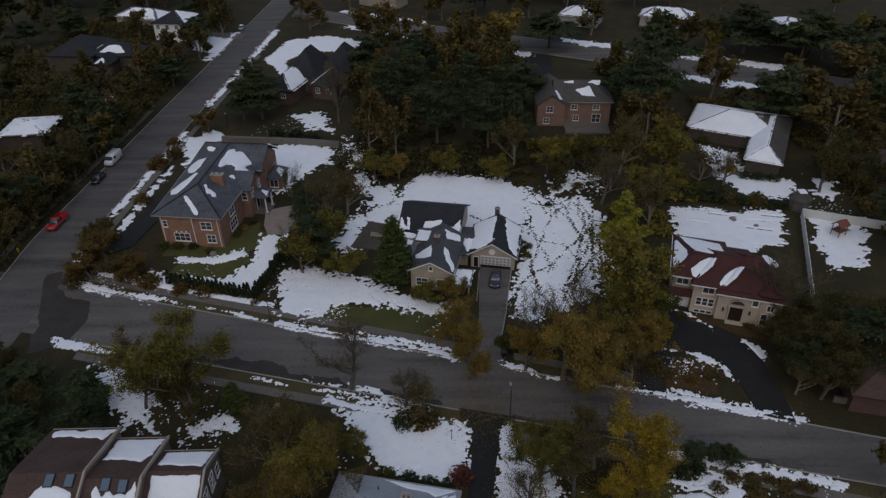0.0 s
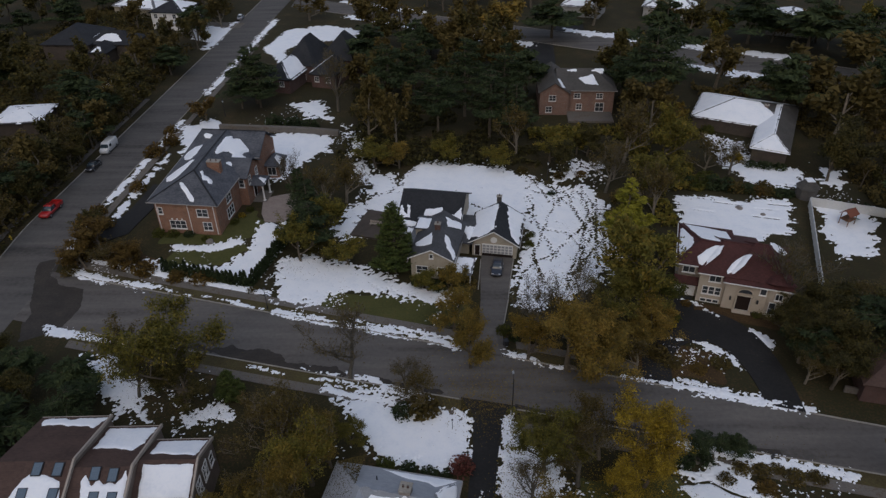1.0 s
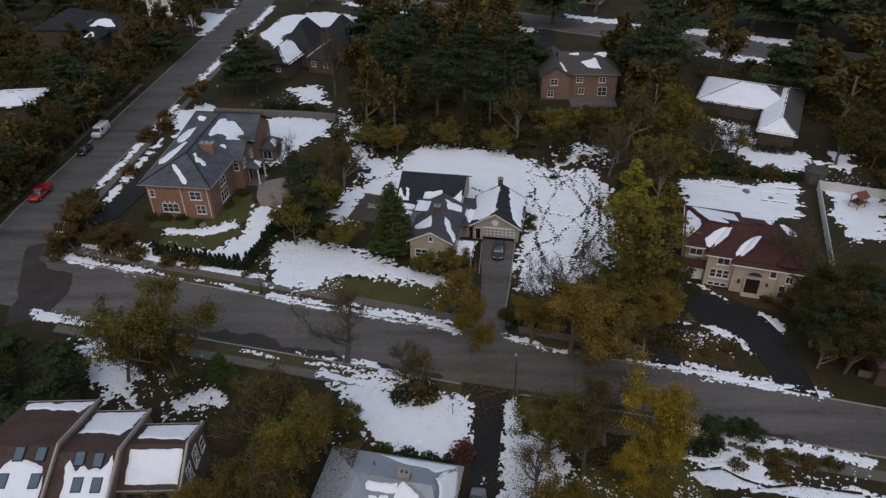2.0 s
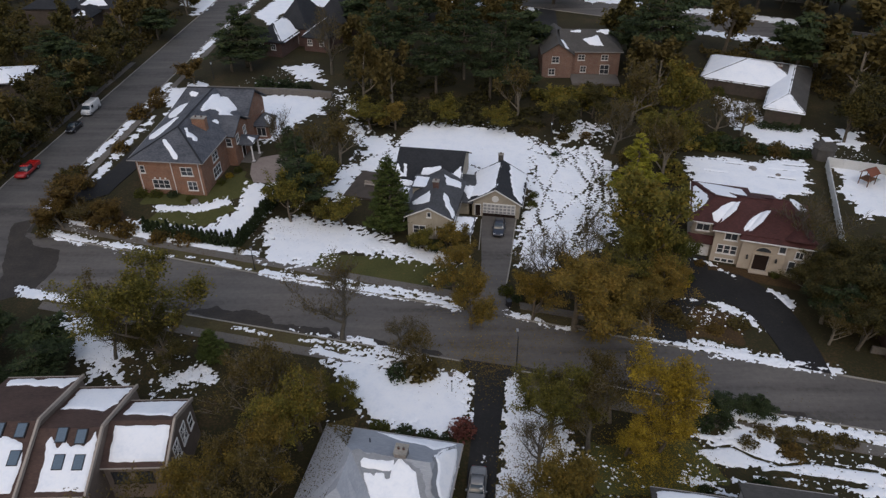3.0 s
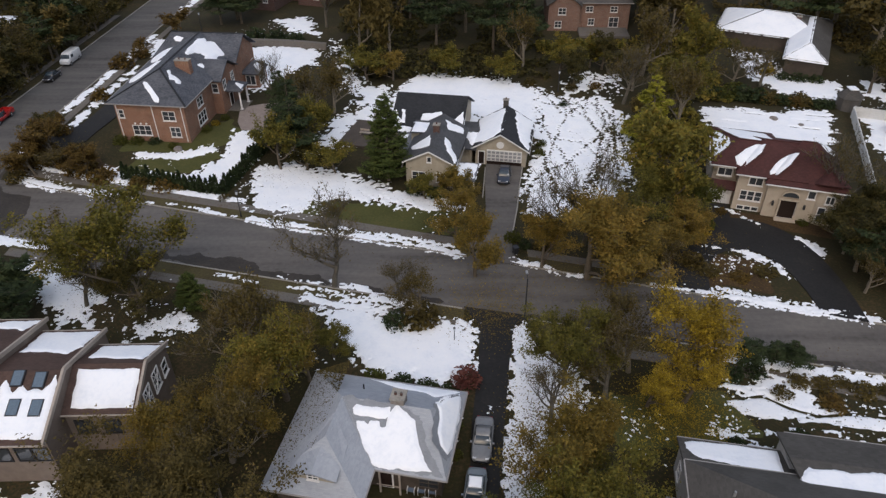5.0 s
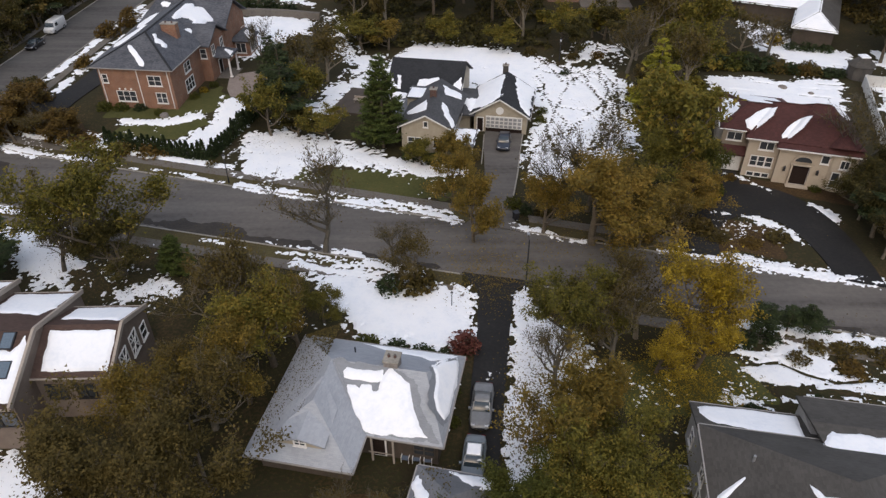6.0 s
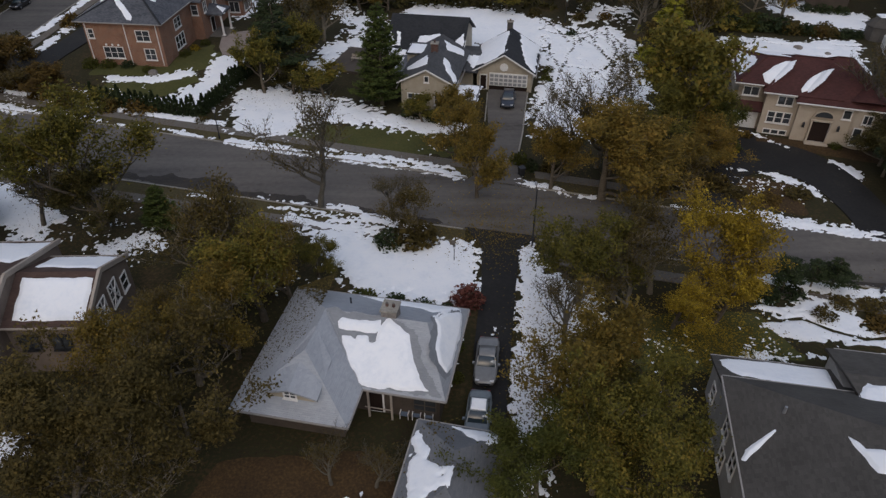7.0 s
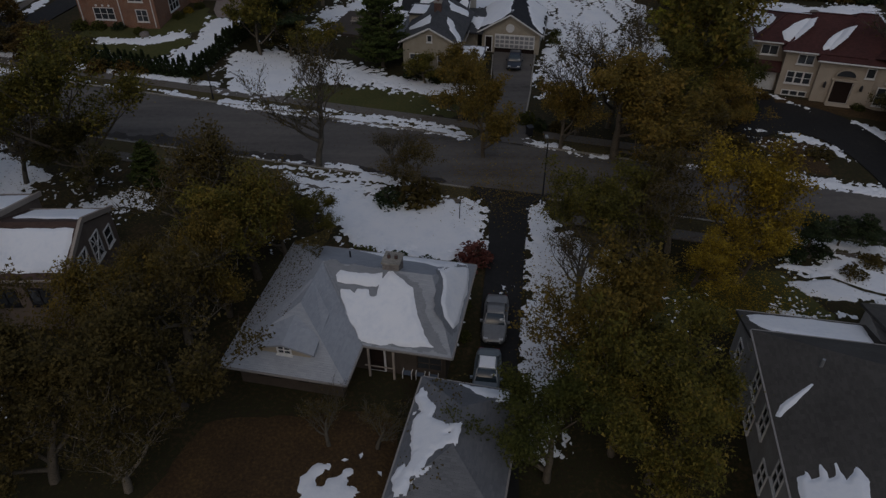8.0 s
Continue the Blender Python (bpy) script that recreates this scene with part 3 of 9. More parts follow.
def gable_wall(parent, x0, x1, y0, y1, ze, zr, axis, material, z0=-0.4, peak=0.5):
    """Walls with two gables; axis: that of the ridge; peak: where it lies between the eaves."""
    bm = bmesh.new()
    if axis == "y":
        prof = [(x0, z0), (x1, z0), (x1, ze), (x0 + (x1 - x0) * peak, zr), (x0, ze)]
        ends = [[bm.verts.new((a, y, z)) for a, z in prof] for y in (y0, y1)]
    else:
        prof = [(y0, z0), (y1, z0), (y1, ze), (y0 + (y1 - y0) * peak, zr), (y0, ze)]
        ends = [[bm.verts.new((x, a, z)) for a, z in prof] for x in (x0, x1)]
    bm.faces.new(ends[0])
    bm.faces.new(ends[1][::-1])
    for i in range(5):
        j = (i + 1) % 5
        bm.faces.new((ends[0][j], ends[0][i], ends[1][i], ends[1][j]))
    return part("wall", bm, material, parent)


def roof_of(parent, planes, material, label="", thick=0.2):
    for p in planes:
        bm = bmesh.new()
        slab(bm, p, thick)
        part("roof_slope", bm, material, parent, label)


def gutters(parent, lines, material=None):
    for a, b in lines:
        bm = bmesh.new()
        bar(bm, a, b, 0.11, 0.13)
        part("gutter", bm, material or MAT_GUTTER, parent)


def hip_planes(x0, x1, y0, y1, ze, zr, axis, low=True, high=True, inset=None):
    """Planes of a hipped roof over eaves x0..x1, y0..y1; low, high: whether that end is hipped."""
    if axis == "x":
        h, c = inset or (y1 - y0) / 2, (y0 + y1) / 2
        a, b = (x0 + h if low else x0), (x1 - h if high else x1)
        r0, r1 = (a, c, zr), (b, c, zr)
        e = [(x0, y0, ze), (x1, y0, ze), (x1, y1, ze), (x0, y1, ze)]
        out = [[e[0], e[1], r1, r0], [e[2], e[3], r0, r1]]
        out += [[e[3], e[0], r0]] if low else []
        out += [[e[1], e[2], r1]] if high else []
        return out
    h, c = inset or (x1 - x0) / 2, (x0 + x1) / 2
    a, b = (y0 + h if low else y0), (y1 - h if high else y1)
    r0, r1 = (c, a, zr), (c, b, zr)
    e = [(x0, y0, ze), (x1, y0, ze), (x1, y1, ze), (x0, y1, ze)]
    out = [[e[1], e[2], r1, r0], [e[3], e[0], r0, r1]]
    out += [[e[0], e[1], r0]] if low else []
    out += [[e[2], e[3], r1]] if high else []
    return out


def lattice_plate(bm, xs, zs, y0, y1):
    """One connected frame: bars between the pairs of xs and of zs, holes between them."""
    grid = [[[bm.verts.new((x, y, z)) for z in zs] for x in xs] for y in (y0, y1)]

    def solid(i, k):
        return 0 <= i < len(xs) - 1 and 0 <= k < len(zs) - 1 and (i % 2 == 0 or k % 2 == 0)

    for i in range(len(xs) - 1):
        for k in range(len(zs) - 1):
            if not solid(i, k):
                continue
            a, b = grid
            bm.faces.new((a[i][k], a[i + 1][k], a[i + 1][k + 1], a[i][k + 1]))
            bm.faces.new((b[i][k], b[i][k + 1], b[i + 1][k + 1], b[i + 1][k]))
            for (p, q), (di, dk) in ((((i, k), (i + 1, k)), (0, -1)), (((i + 1, k), (i + 1, k + 1)), (1, 0)), (((i + 1, k + 1), (i, k + 1)), (0, 1)), (((i, k + 1), (i, k)), (-1, 0))):
                if not solid(i + di, k + dk):
                    bm.faces.new((a[q[0]][q[1]], a[p[0]][p[1]], b[p[0]][p[1]], b[q[0]][q[1]]))
    for v in [v for v in bm.verts if not v.link_faces]:
        bm.verts.remove(v)


SIDES = {"S": 0, "E": 90, "N": 180, "W": -90}
window_meshes = {}


def window(parent, x, y, z, w, h, side, cols=2, rows=2, trim=None, sill=True, arch=False):
    """A framed window on an outside wall: z is the sill's height; x, y its middle on the wall."""
    key = (w, h, cols, rows, trim.name if trim else "", arch)
    if key not in window_meshes:
        bm, f = bmesh.new(), 0.09
        xs, zs = [-w / 2 - f, -w / 2], [-f, 0.0]
        for k in range(1, cols):
            xs += [-w / 2 + w * k / cols - 0.035, -w / 2 + w * k / cols + 0.035]
        for k in range(1, rows):
            zs += [h * k / rows - 0.025, h * k / rows + 0.025]
        lattice_plate(bm, xs + [w / 2, w / 2 + f], zs + [h, h + f], -0.08, 0.04)
        frame_me = bpy.data.meshes.new("window")
        bmesh.ops.recalc_face_normals(bm, faces=bm.faces)
        bm.to_mesh(frame_me)
        frame_me.materials.append(trim or MAT_WHITE)
        bm.free()
        bm = bmesh.new()
        box(bm, -w / cols / 2 + 0.03, w / cols / 2 - 0.03, -0.025, 0.02, 0.02, h / rows - 0.02)
        pane_me = bpy.data.meshes.new("pane")
        bmesh.ops.recalc_face_normals(bm, faces=bm.faces)
        bm.to_mesh(pane_me)
        pane_me.materials.append(MAT_GLASS)
        bm.free()
        window_meshes[key] = frame_me, pane_me
    frame_me, pane_me = window_meshes[key]
    ob = new("window", frame_me)
    ob.parent, ob.matrix_basis = parent, pose(x, y, z, 0, 0, SIDES[side])
    for i in range(cols):
        for j in range(rows):
            p = new("pane", pane_me)
            p.parent, p.matrix_basis = ob, pose(-w / 2 + w * (i + 0.5) / cols, 0, h * j / rows)
    if sill:
        bm = bmesh.new()
        box(bm, -w / 2 - 0.15, w / 2 + 0.15, -0.14, 0.0, -0.19, -0.10)
        part("sill", bm, trim or MAT_WHITE, ob)
    return ob


def chimney(parent, x, y, z0, z1, w, d, material):
    bm = bmesh.new()
    box(bm, x - w / 2, x + w / 2, y - d / 2, y + d / 2, z0, z1)
    body = part("chimney", bm, material, parent)
    bm = bmesh.new()
    box(bm, x - w / 2 - 0.08, x + w / 2 + 0.08, y - d / 2 - 0.08, y + d / 2 + 0.08, z1, z1 + 0.12)
    part("cap", bm, MAT_KERB, body)
    for s in ((-0.22, 0.22) if w > 0.9 else (0,)):
        bm = bmesh.new()
        tube(bm, (x + s * w, y, z1 + 0.12), (x + s * w, y, z1 + 0.4), 0.13, 0.11, 8)
        part("flue", bm, MAT_BRICK_DARK, body)


def door(parent, x, y, z, w, h, side, material, panels=2, name="door"):
    bm = bmesh.new()
    box(bm, -w / 2, w / 2, -0.06, 0.03, 0, h)
    ob = part(name, bm, material, parent)
    ob.matrix_basis = pose(x, y, z, 0, 0, SIDES[side])
    for k in range(panels):
        for s in (-1, 1):
            bm = bmesh.new()
            box(bm, s * w / 4 - w * 0.16, s * w / 4 + w * 0.16, -0.09, -0.055, h * (0.08 + 0.9 * k / panels), h * (0.08 + 0.9 * k / panels) + h * 0.7 / panels)
            part("panel", bm, material, ob)
    bm = bmesh.new()
    lattice_plate(bm, [-w / 2 - 0.12, -w / 2, w / 2, w / 2 + 0.12], [0, 0.001, h, h + 0.12], -0.1, 0.03)
    part("door_frame", bm, MAT_WHITE, ob)
    return ob


def roof_snow(house, origin, u, v, polys, seed=0, cell=0.16, ragged=0.35, depth=0.12):
    """Melting snow on a roof plane: polys in metres along u and v from the origin, all in the house's own frame."""
    u, v = np.array(u, float), np.array(v, float)
    u, v = u / np.linalg.norm(u), v / np.linalg.norm(v)
    n = np.cross(u, v)
    n = n if n[2] > 0 else -n
    us, vs = [p[0] for q in polys for p in q], [p[1] for q in polys for p in q]
    gu, gv = np.meshgrid(np.arange(min(us) - 0.5, max(us) + 0.5, cell), np.arange(min(vs) - 0.5, max(vs) + 0.5, cell), indexing="ij")
    f = np.max([inside_distance(gu, gv, q) for q in polys], 0) + ragged * 2 * (fbm(gu / 0.9, gv / 0.9, 3, seed) - 0.5)
    h = np.clip(f * 0.45, -0.1, depth) + 0.03 * (fbm(gu / 0.5, gv / 0.5, 2, seed + 3) - 0.5)
    pts = np.array(origin, float) + gu[..., None] * u + gv[..., None] * v + h[..., None] * n
    ob = add_mesh("roof_snow", grid_mesh("roof_snow", pts, h > -0.06), MAT_SNOW)
    ob.matrix_basis = house.matrix_basis.copy()
    return tagged(ob, "melting white snow lying on a shingle roof", "snow", "snow on roofs", "stuff")


def wet_roof(house, origin, u, v, poly, seed):
    """Shingles darkened by meltwater round the snow: a thin damp patch on a roof plane."""
    u, v = Vector(u).normalized(), Vector(v).normalized()
    n = u.cross(v)
    n = n if n.z > 0 else -n
    us, vs = [p[0] for p in poly], [p[1] for p in poly]
    gu, gv = np.meshgrid(np.arange(min(us) - 0.4, max(us) + 0.4, 0.09), np.arange(min(vs) - 0.4, max(vs) + 0.4, 0.09), indexing="ij")
    f = inside_distance(gu, gv, poly) + 0.7 * (fbm(gu / 0.8, gv / 0.8, 3, seed) - 0.5)
    pts = np.array(origin, float) + gu[..., None] * np.array(u) + gv[..., None] * np.array(v) + 0.006 * np.array(n)
    ob = add_mesh("damp_patch", grid_mesh("damp_patch", pts, f > 0), MAT_DAMP)
    ob.matrix_basis = house.matrix_basis.copy()
    return tagged(ob, "shingles darkened by meltwater round roof snow", "damp patch", kind="stuff")


# ---- the brick corner house ----
def brick_house():
    h = thing("house", pose(-40.0, 99.4, 1.4, 0, 0, -6), "two-storey orange brick house with hipped blue-grey shingle roof", "house")
    wall_box(h, -10.9, 0.2, 0, 20, 5.95, MAT_BRICK)
    wall_box(h, 0.2, 1.8, 10.5, 17.5, 5.75, MAT_BRICK)
    gable_wall(h, -10.8, 1.3, 18.8, 28.0, 5.9, 9.0, "x", MAT_BRICK)
    sw, se, r0, r1 = (-12.0, -0.4, 6.1), (0.9, -0.6, 6.1), (-5.3, 5.9, 9.4), (-6.0, 23.4, 9.4)
    roof_of(h, [[sw, se, r0], [se, (0.9, 23.4, 6.1), r1, r0], [(-13.7, 23.4, 6.1), sw, r0, r1]], MAT_SLATE, "blue-grey shingle roof")
    roof_of(h, [[(-13.4, 18.2, 6.1), (1.9, 18.2, 6.1), (1.9, 23.4, 9.3), (-11.2, 23.4, 9.3)], [(1.9, 28.6, 6.1), (-13.4, 28.6, 6.1), (-11.2, 23.4, 9.3), (1.9, 23.4, 9.3)], [(-13.4, 28.6, 6.1), (-13.4, 18.2, 6.1), (-11.2, 23.4, 9.3)]], MAT_SLATE)
    bm = bmesh.new()
    for a, b in ((r0, r1), (sw, r0), (se, r0), ((-11.2, 23.4, 9.3), (1.9, 23.4, 9.3))):
        bar(bm, (a[0], a[1], a[2] + 0.02), (b[0], b[1], b[2] + 0.02), 0.3, 0.07)
    part("ridge_cap", bm, MAT_CHAR, h)
    roof_of(h, [[(2.3, 10.0, 5.9), (2.3, 14, 8.1), (-4.0, 14, 8.1), (-1.0, 10.0, 5.9)], [(2.3, 14, 8.1), (2.3, 18.0, 5.9), (-1.0, 18.0, 5.9), (-4.0, 14, 8.1)]], MAT_SLATE)
    bm = bmesh.new()
    vs = [bm.verts.new(p) for p in ((1.75, 10.5, 5.7), (1.75, 17.5, 5.7), (1.75, 14, 7.75), (1.4, 10.5, 5.7), (1.4, 17.5, 5.7), (1.4, 14, 7.75))]
    for f in ((0, 1, 2), (5, 4, 3), (0, 3, 4, 1), (1, 4, 5, 2), (2, 5, 3, 0)):
        bm.faces.new([vs[i] for i in f])
    part("wall", bm, MAT_BRICK, h)
    gutters(h, [((-12.05, -0.45, 6.02), (0.95, -0.65, 6.02)), ((0.95, -0.65, 6.02), (0.95, 10.0, 6.02)), ((-12.05, -0.4, 6.02), (-13.4, 18.2, 6.02)), ((1.95, 18.15, 6.02), (0.9, 18.15, 6.02))])
    for x in (-10.6, -4.9, -0.25):
        bm = bmesh.new()
        bar(bm, (x, -0.06, 0), (x, -0.06, 5.7), 0.1)
        part("downspout", bm, MAT_WHITE, h)
    chimney(h, -3.0, 9.2, 6.0, 9.6, 2.3, 1.1, MAT_BRICK)
    window(h, -7.3, 0, 0.9, 2.8, 1.5, "S", 3, 2)
    window(h, -10.0, 0, 3.7, 0.7, 1.2, "S", 1, 2)
    window(h, -2.4, 0, 3.5, 1.9, 1.4, "S", 2, 2)
    window(h, -1.9, 0, 0.8, 1.5, 1.5, "S", 2, 2)
    window(h, 0.2, 5.6, 3.6, 2.0, 1.4, "E", 2, 2)
    window(h, 0.2, 5.4, 0.8, 2.8, 1.8, "E", 3, 2)
    for x in (-8.2, -7.3, -6.4):
        bm = bmesh.new()
        tube(bm, (x, 0.02, 2.75), (x, -0.07, 2.75), 0.16, 0.16, 10)
        part("keystone", bm, MAT_WHITE, h)
    window(h, 1.8, 12.2, 3.8, 1.1, 1.5, "E", 2, 2)
    window(h, 1.8, 15.8, 3.8, 1.1, 1.5, "E", 2, 2)
    window(h, 1.2, 26.8, 3.6, 1.2, 1.4, "E", 2, 2)
    window(h, 0.9, 10.5, 3.8, 0.9, 1.4, "S", 1, 2)
    door(h, 1.8, 14, 0.2, 1.2, 2.2, "E", MAT_DOOR)
    # portico
    roof_of(h, hip_planes(1.75, 4.4, 12.0, 16.0, 3.5, 4.5, "x", False, True), MAT_SLATE, thick=0.25)
    for y in (12.4, 15.6):
        bm = bmesh.new()
        tube(bm, (4.0, y, 0), (4.0, y, 3.3), 0.17, 0.14, 12)
        box(bm, 3.75, 4.25, y - 0.25, y + 0.25, -0.1, 0.15)
        box(bm, 3.78, 4.22, y - 0.22, y + 0.22, 3.15, 3.3)
        part("column", bm, MAT_WHITE, h)
    bm = bmesh.new()
    box(bm, 1.8, 4.5, 11.8, 16.2, -0.4, 0.06)
    box(bm, 4.5, 5.0, 12.2, 15.8, -0.4, -0.1)
    part("porch_floor", bm, MAT_WALK, h)
    # garden room
    wall_box(h, 1.2, 4.0, 21.6, 26.0, 2.7, MAT_BRICK)
    roof_of(h, hip_planes(0.8, 4.4, 21.2, 26.4, 2.8, 4.2, "y"), MAT_SLATE)
    window(h, 4.0, 23.8, 0.7, 2.8, 1.6, "E", 3, 1)
    window(h, 2.6, 21.6, 0.7, 1.6, 1.6, "S", 2, 1)
    return h


HOUSE_K = brick_house()
strip("path", [(-35.2, 112), (-34.3, 106.5), (-33, 103.5)], [(-29.4, 115), (-28.5, 109), (-29.6, 103.5)], 0.02, MAT_PAVER, "pinkish paved forecourt strewn with leaves", "paving")


# ---- the pale cottage with three gables ----
def cottage():
    h = thing("house", pose(-2.2, 87.8, 0, 0, 0, -10), "low grey-roofed cottage with tan gables and half-melted snow", "house")
    gable_wall(h, -3.6, 3.1, 0, 11, 3.75, 5.35, "y", MAT_TAN)
    roof_of(h, [[(-4.1, -0.4, 3.75), (-0.25, -0.4, 5.7), (-0.25, 11.8, 5.9), (-4.1, 11.8, 3.75)], [(3.6, -0.4, 3.75), (3.6, 11.8, 3.75), (-0.25, 11.8, 5.9), (-0.25, -0.4, 5.7)]], MAT_ASH, "ash-grey shingle roof")
    wall_box(h, -4.45, -1.55, 7.55, 11.4, 4.5, MAT_TAN, 3.2)
    bm = bmesh.new()
    box(bm, -4.6, -1.4, 7.3, 11.5, 4.5, 4.66)
    part("dormer_roof", bm, MAT_ASH, h, "flat snow-laden dormer roof")
    gable_wall(h, -8.2, 2.2, 10.8, 23.4, 3.1, 6.4, "x", MAT_TAN)
    roof_of(h, [[(-8.7, 10.3, 3.0), (2.7, 10.3, 3.0), (2.7, 17.1, 6.65), (-8.7, 17.1, 6.65)], [(-8.7, 17.1, 6.65), (2.7, 17.1, 6.65), (2.7, 23.9, 3.0), (-8.7, 23.9, 3.0)]], MAT_CHAR, "nearly black shingle roof")
    gable_wall(h, 5.2, 12.7, 7.8, 17.2, 2.75, 4.95, "y", MAT_TAN, peak=0.48)
    roof_of(h, [[(4.2, 7.2, 2.55), (8.85, 7.2, 5.3), (8.85, 17.6, 5.3), (4.2, 17.6, 2.55)], [(13.2, 7.2, 2.75), (13.2, 17.6, 2.75), (8.85, 17.6, 5.3), (8.85, 7.2, 5.3)]], MAT_CHAR, "charcoal shingle roof")
    wall_box(h, 2.0, 4.6, 8.0, 15.5, 2.6, MAT_TAN)
    roof_of(h, [[(1.6, 7.0, 2.75), (5.4, 7.0, 2.75), (5.4, 12.5, 3.3), (1.6, 12.5, 3.3)], [(1.6, 12.5, 3.3), (5.4, 12.5, 3.3), (5.4, 16.0, 2.9), (1.6, 16.0, 2.9)]], MAT_ASH)
    wall_box(h, -6.6, -3.6, 5.6, 10.9, 2.6, MAT_TAN)
    roof_of(h, [[(-7.0, 5.2, 2.7), (-3.4, 5.2, 3.0), (-3.4, 11.0, 3.3), (-7.0, 11.0, 2.9)]], MAT_GREY)
    gutters(h, [((13.25, 7.2, 2.4), (13.25, 17.6, 2.4)), ((3.65, -0.4, 2.95), (3.65, 7.0, 2.95)), ((-4.15, -0.4, 2.95), (-4.15, 5.2, 2.95))])
    # rake boards of the street gables
    for a, b, c in (((-4.1, -0.43, 3.68), (-0.25, -0.43, 5.63), (3.6, -0.43, 3.68)), ((4.2, 7.17, 2.48), (8.85, 7.17, 5.23), (13.2, 7.17, 2.68))):
        bm = bmesh.new()
        bar(bm, a, b, 0.06, 0.18)
        bar(bm, b, c, 0.06, 0.18)
        part("rake_board", bm, MAT_WHITE, h)
    chimney(h, -0.3, 6.1, 4.6, 6.7, 0.9, 0.8, MAT_BRICK_DARK)
    chimney(h, 8.5, 17.9, 2.0, 6.1, 0.8, 0.6, MAT_DARKGREY)
    # garage door of four rows of small panels
    # dark sheet on the unbroken wall: its colour gives the shade below the door
    bm = bmesh.new()
    box(bm, 6.9, 12.1, 7.79, 7.83, -0.1, 0.9)
    part("opening", bm, MAT_DOOR, h, "dark panel standing in for the shaded gap under a raised door")
    bm = bmesh.new()
    box(bm, 6.9, 12.1, 7.66, 7.78, 0.7, 2.5)
    leaf = part("garage_door", bm, MAT_WHITE, h, "white panelled garage door, half raised")
    for i in range(8):
        for j in range(3):
            bm = bmesh.new()
            x, z = 7.02 + i * 0.635, 0.82 + j * 0.56
            box(bm, x, x + 0.48, 7.62, 7.67, z, z + 0.38)
            part("panel", bm, MAT_GALV, leaf, "grey recessed panel")
    bm = bmesh.new()
    tube(bm, (8.85, 7.78, 3.35), (8.85, 7.66, 3.35), 0.55, 0.55, 16)
    part("vent", bm, MAT_WHITE, h, "white round gable vent")
    door(h, 6.1, 7.8, 0.1, 0.8, 2.0, "S", MAT_DOOR)
    window(h, -1.8, 0, 0.9, 1.8, 1.3, "S", 2, 2)
    window(h, 1.4, 0, 0.9, 1.2, 1.3, "S", 2, 2)
    window(h, -0.25, 0, 3.9, 0.5, 0.7, "S", 1, 1)
    window(h, 12.7, 12, 0.9, 1.4, 1.2, "E", 2, 2)
    window(h, 3.1, 3.0, 0.9, 1.6, 1.3, "E", 2, 2)
    # low porch roof by the entrance
    bm = bmesh.new()
    slab(bm, [(2.0, -1.2, 2.15), (6.4, -1.2, 2.15), (6.4, 3.4, 2.45), (2.0, 3.4, 2.45)], 0.16)
    part("porch_roof", bm, MAT_GREY, h)
    for x in (3.4, 6.2):
        bm = bmesh.new()
        bar(bm, (x, -0.9, -0.2), (x, -0.9, 2.05), 0.14)
        part("post", bm, MAT_WHITE, h)
    return h


HOUSE_W = cottage()
bm = bmesh.new()
box(bm, -3.0, 2.4, -4.6, 4.4, -0.3, 0.35)
deck = part("terrace", bm, MAT_BROWNSIDE, None)
deck.matrix_basis = pose(-13.2, 104.4, 0, 0, 0, -16)
tagged(deck, "brown paved terrace beside the cottage", "terrace", kind="structure")


def bench(m):
    t = thing("garden_bench", m, "pale wooden garden bench dusted with snow", "bench")
    for y in (-0.2, 0.0, 0.2):
        bm = bmesh.new()
        box(bm, -1.1, 1.1, y - 0.08, y + 0.08, 0.42, 0.47)
        part("slat", bm, MAT_TRIM, t)
    for z in (0.65, 0.85):
        bm = bmesh.new()
        box(bm, -1.1, 1.1, 0.26, 0.31, z - 0.07, z + 0.07)
        part("slat", bm, MAT_TRIM, t)
    for x in (-0.95, 0.95):
        for y in (-0.22, 0.26):
            bm = bmesh.new()
            bar(bm, (x, y, 0), (x, y, 0.95 if y > 0 else 0.45), 0.07)
            part("leg", bm, MAT_TRIM, t)
    return t


bench(pose(-13.0, 103.6, 0.35, 0, 0, -16))


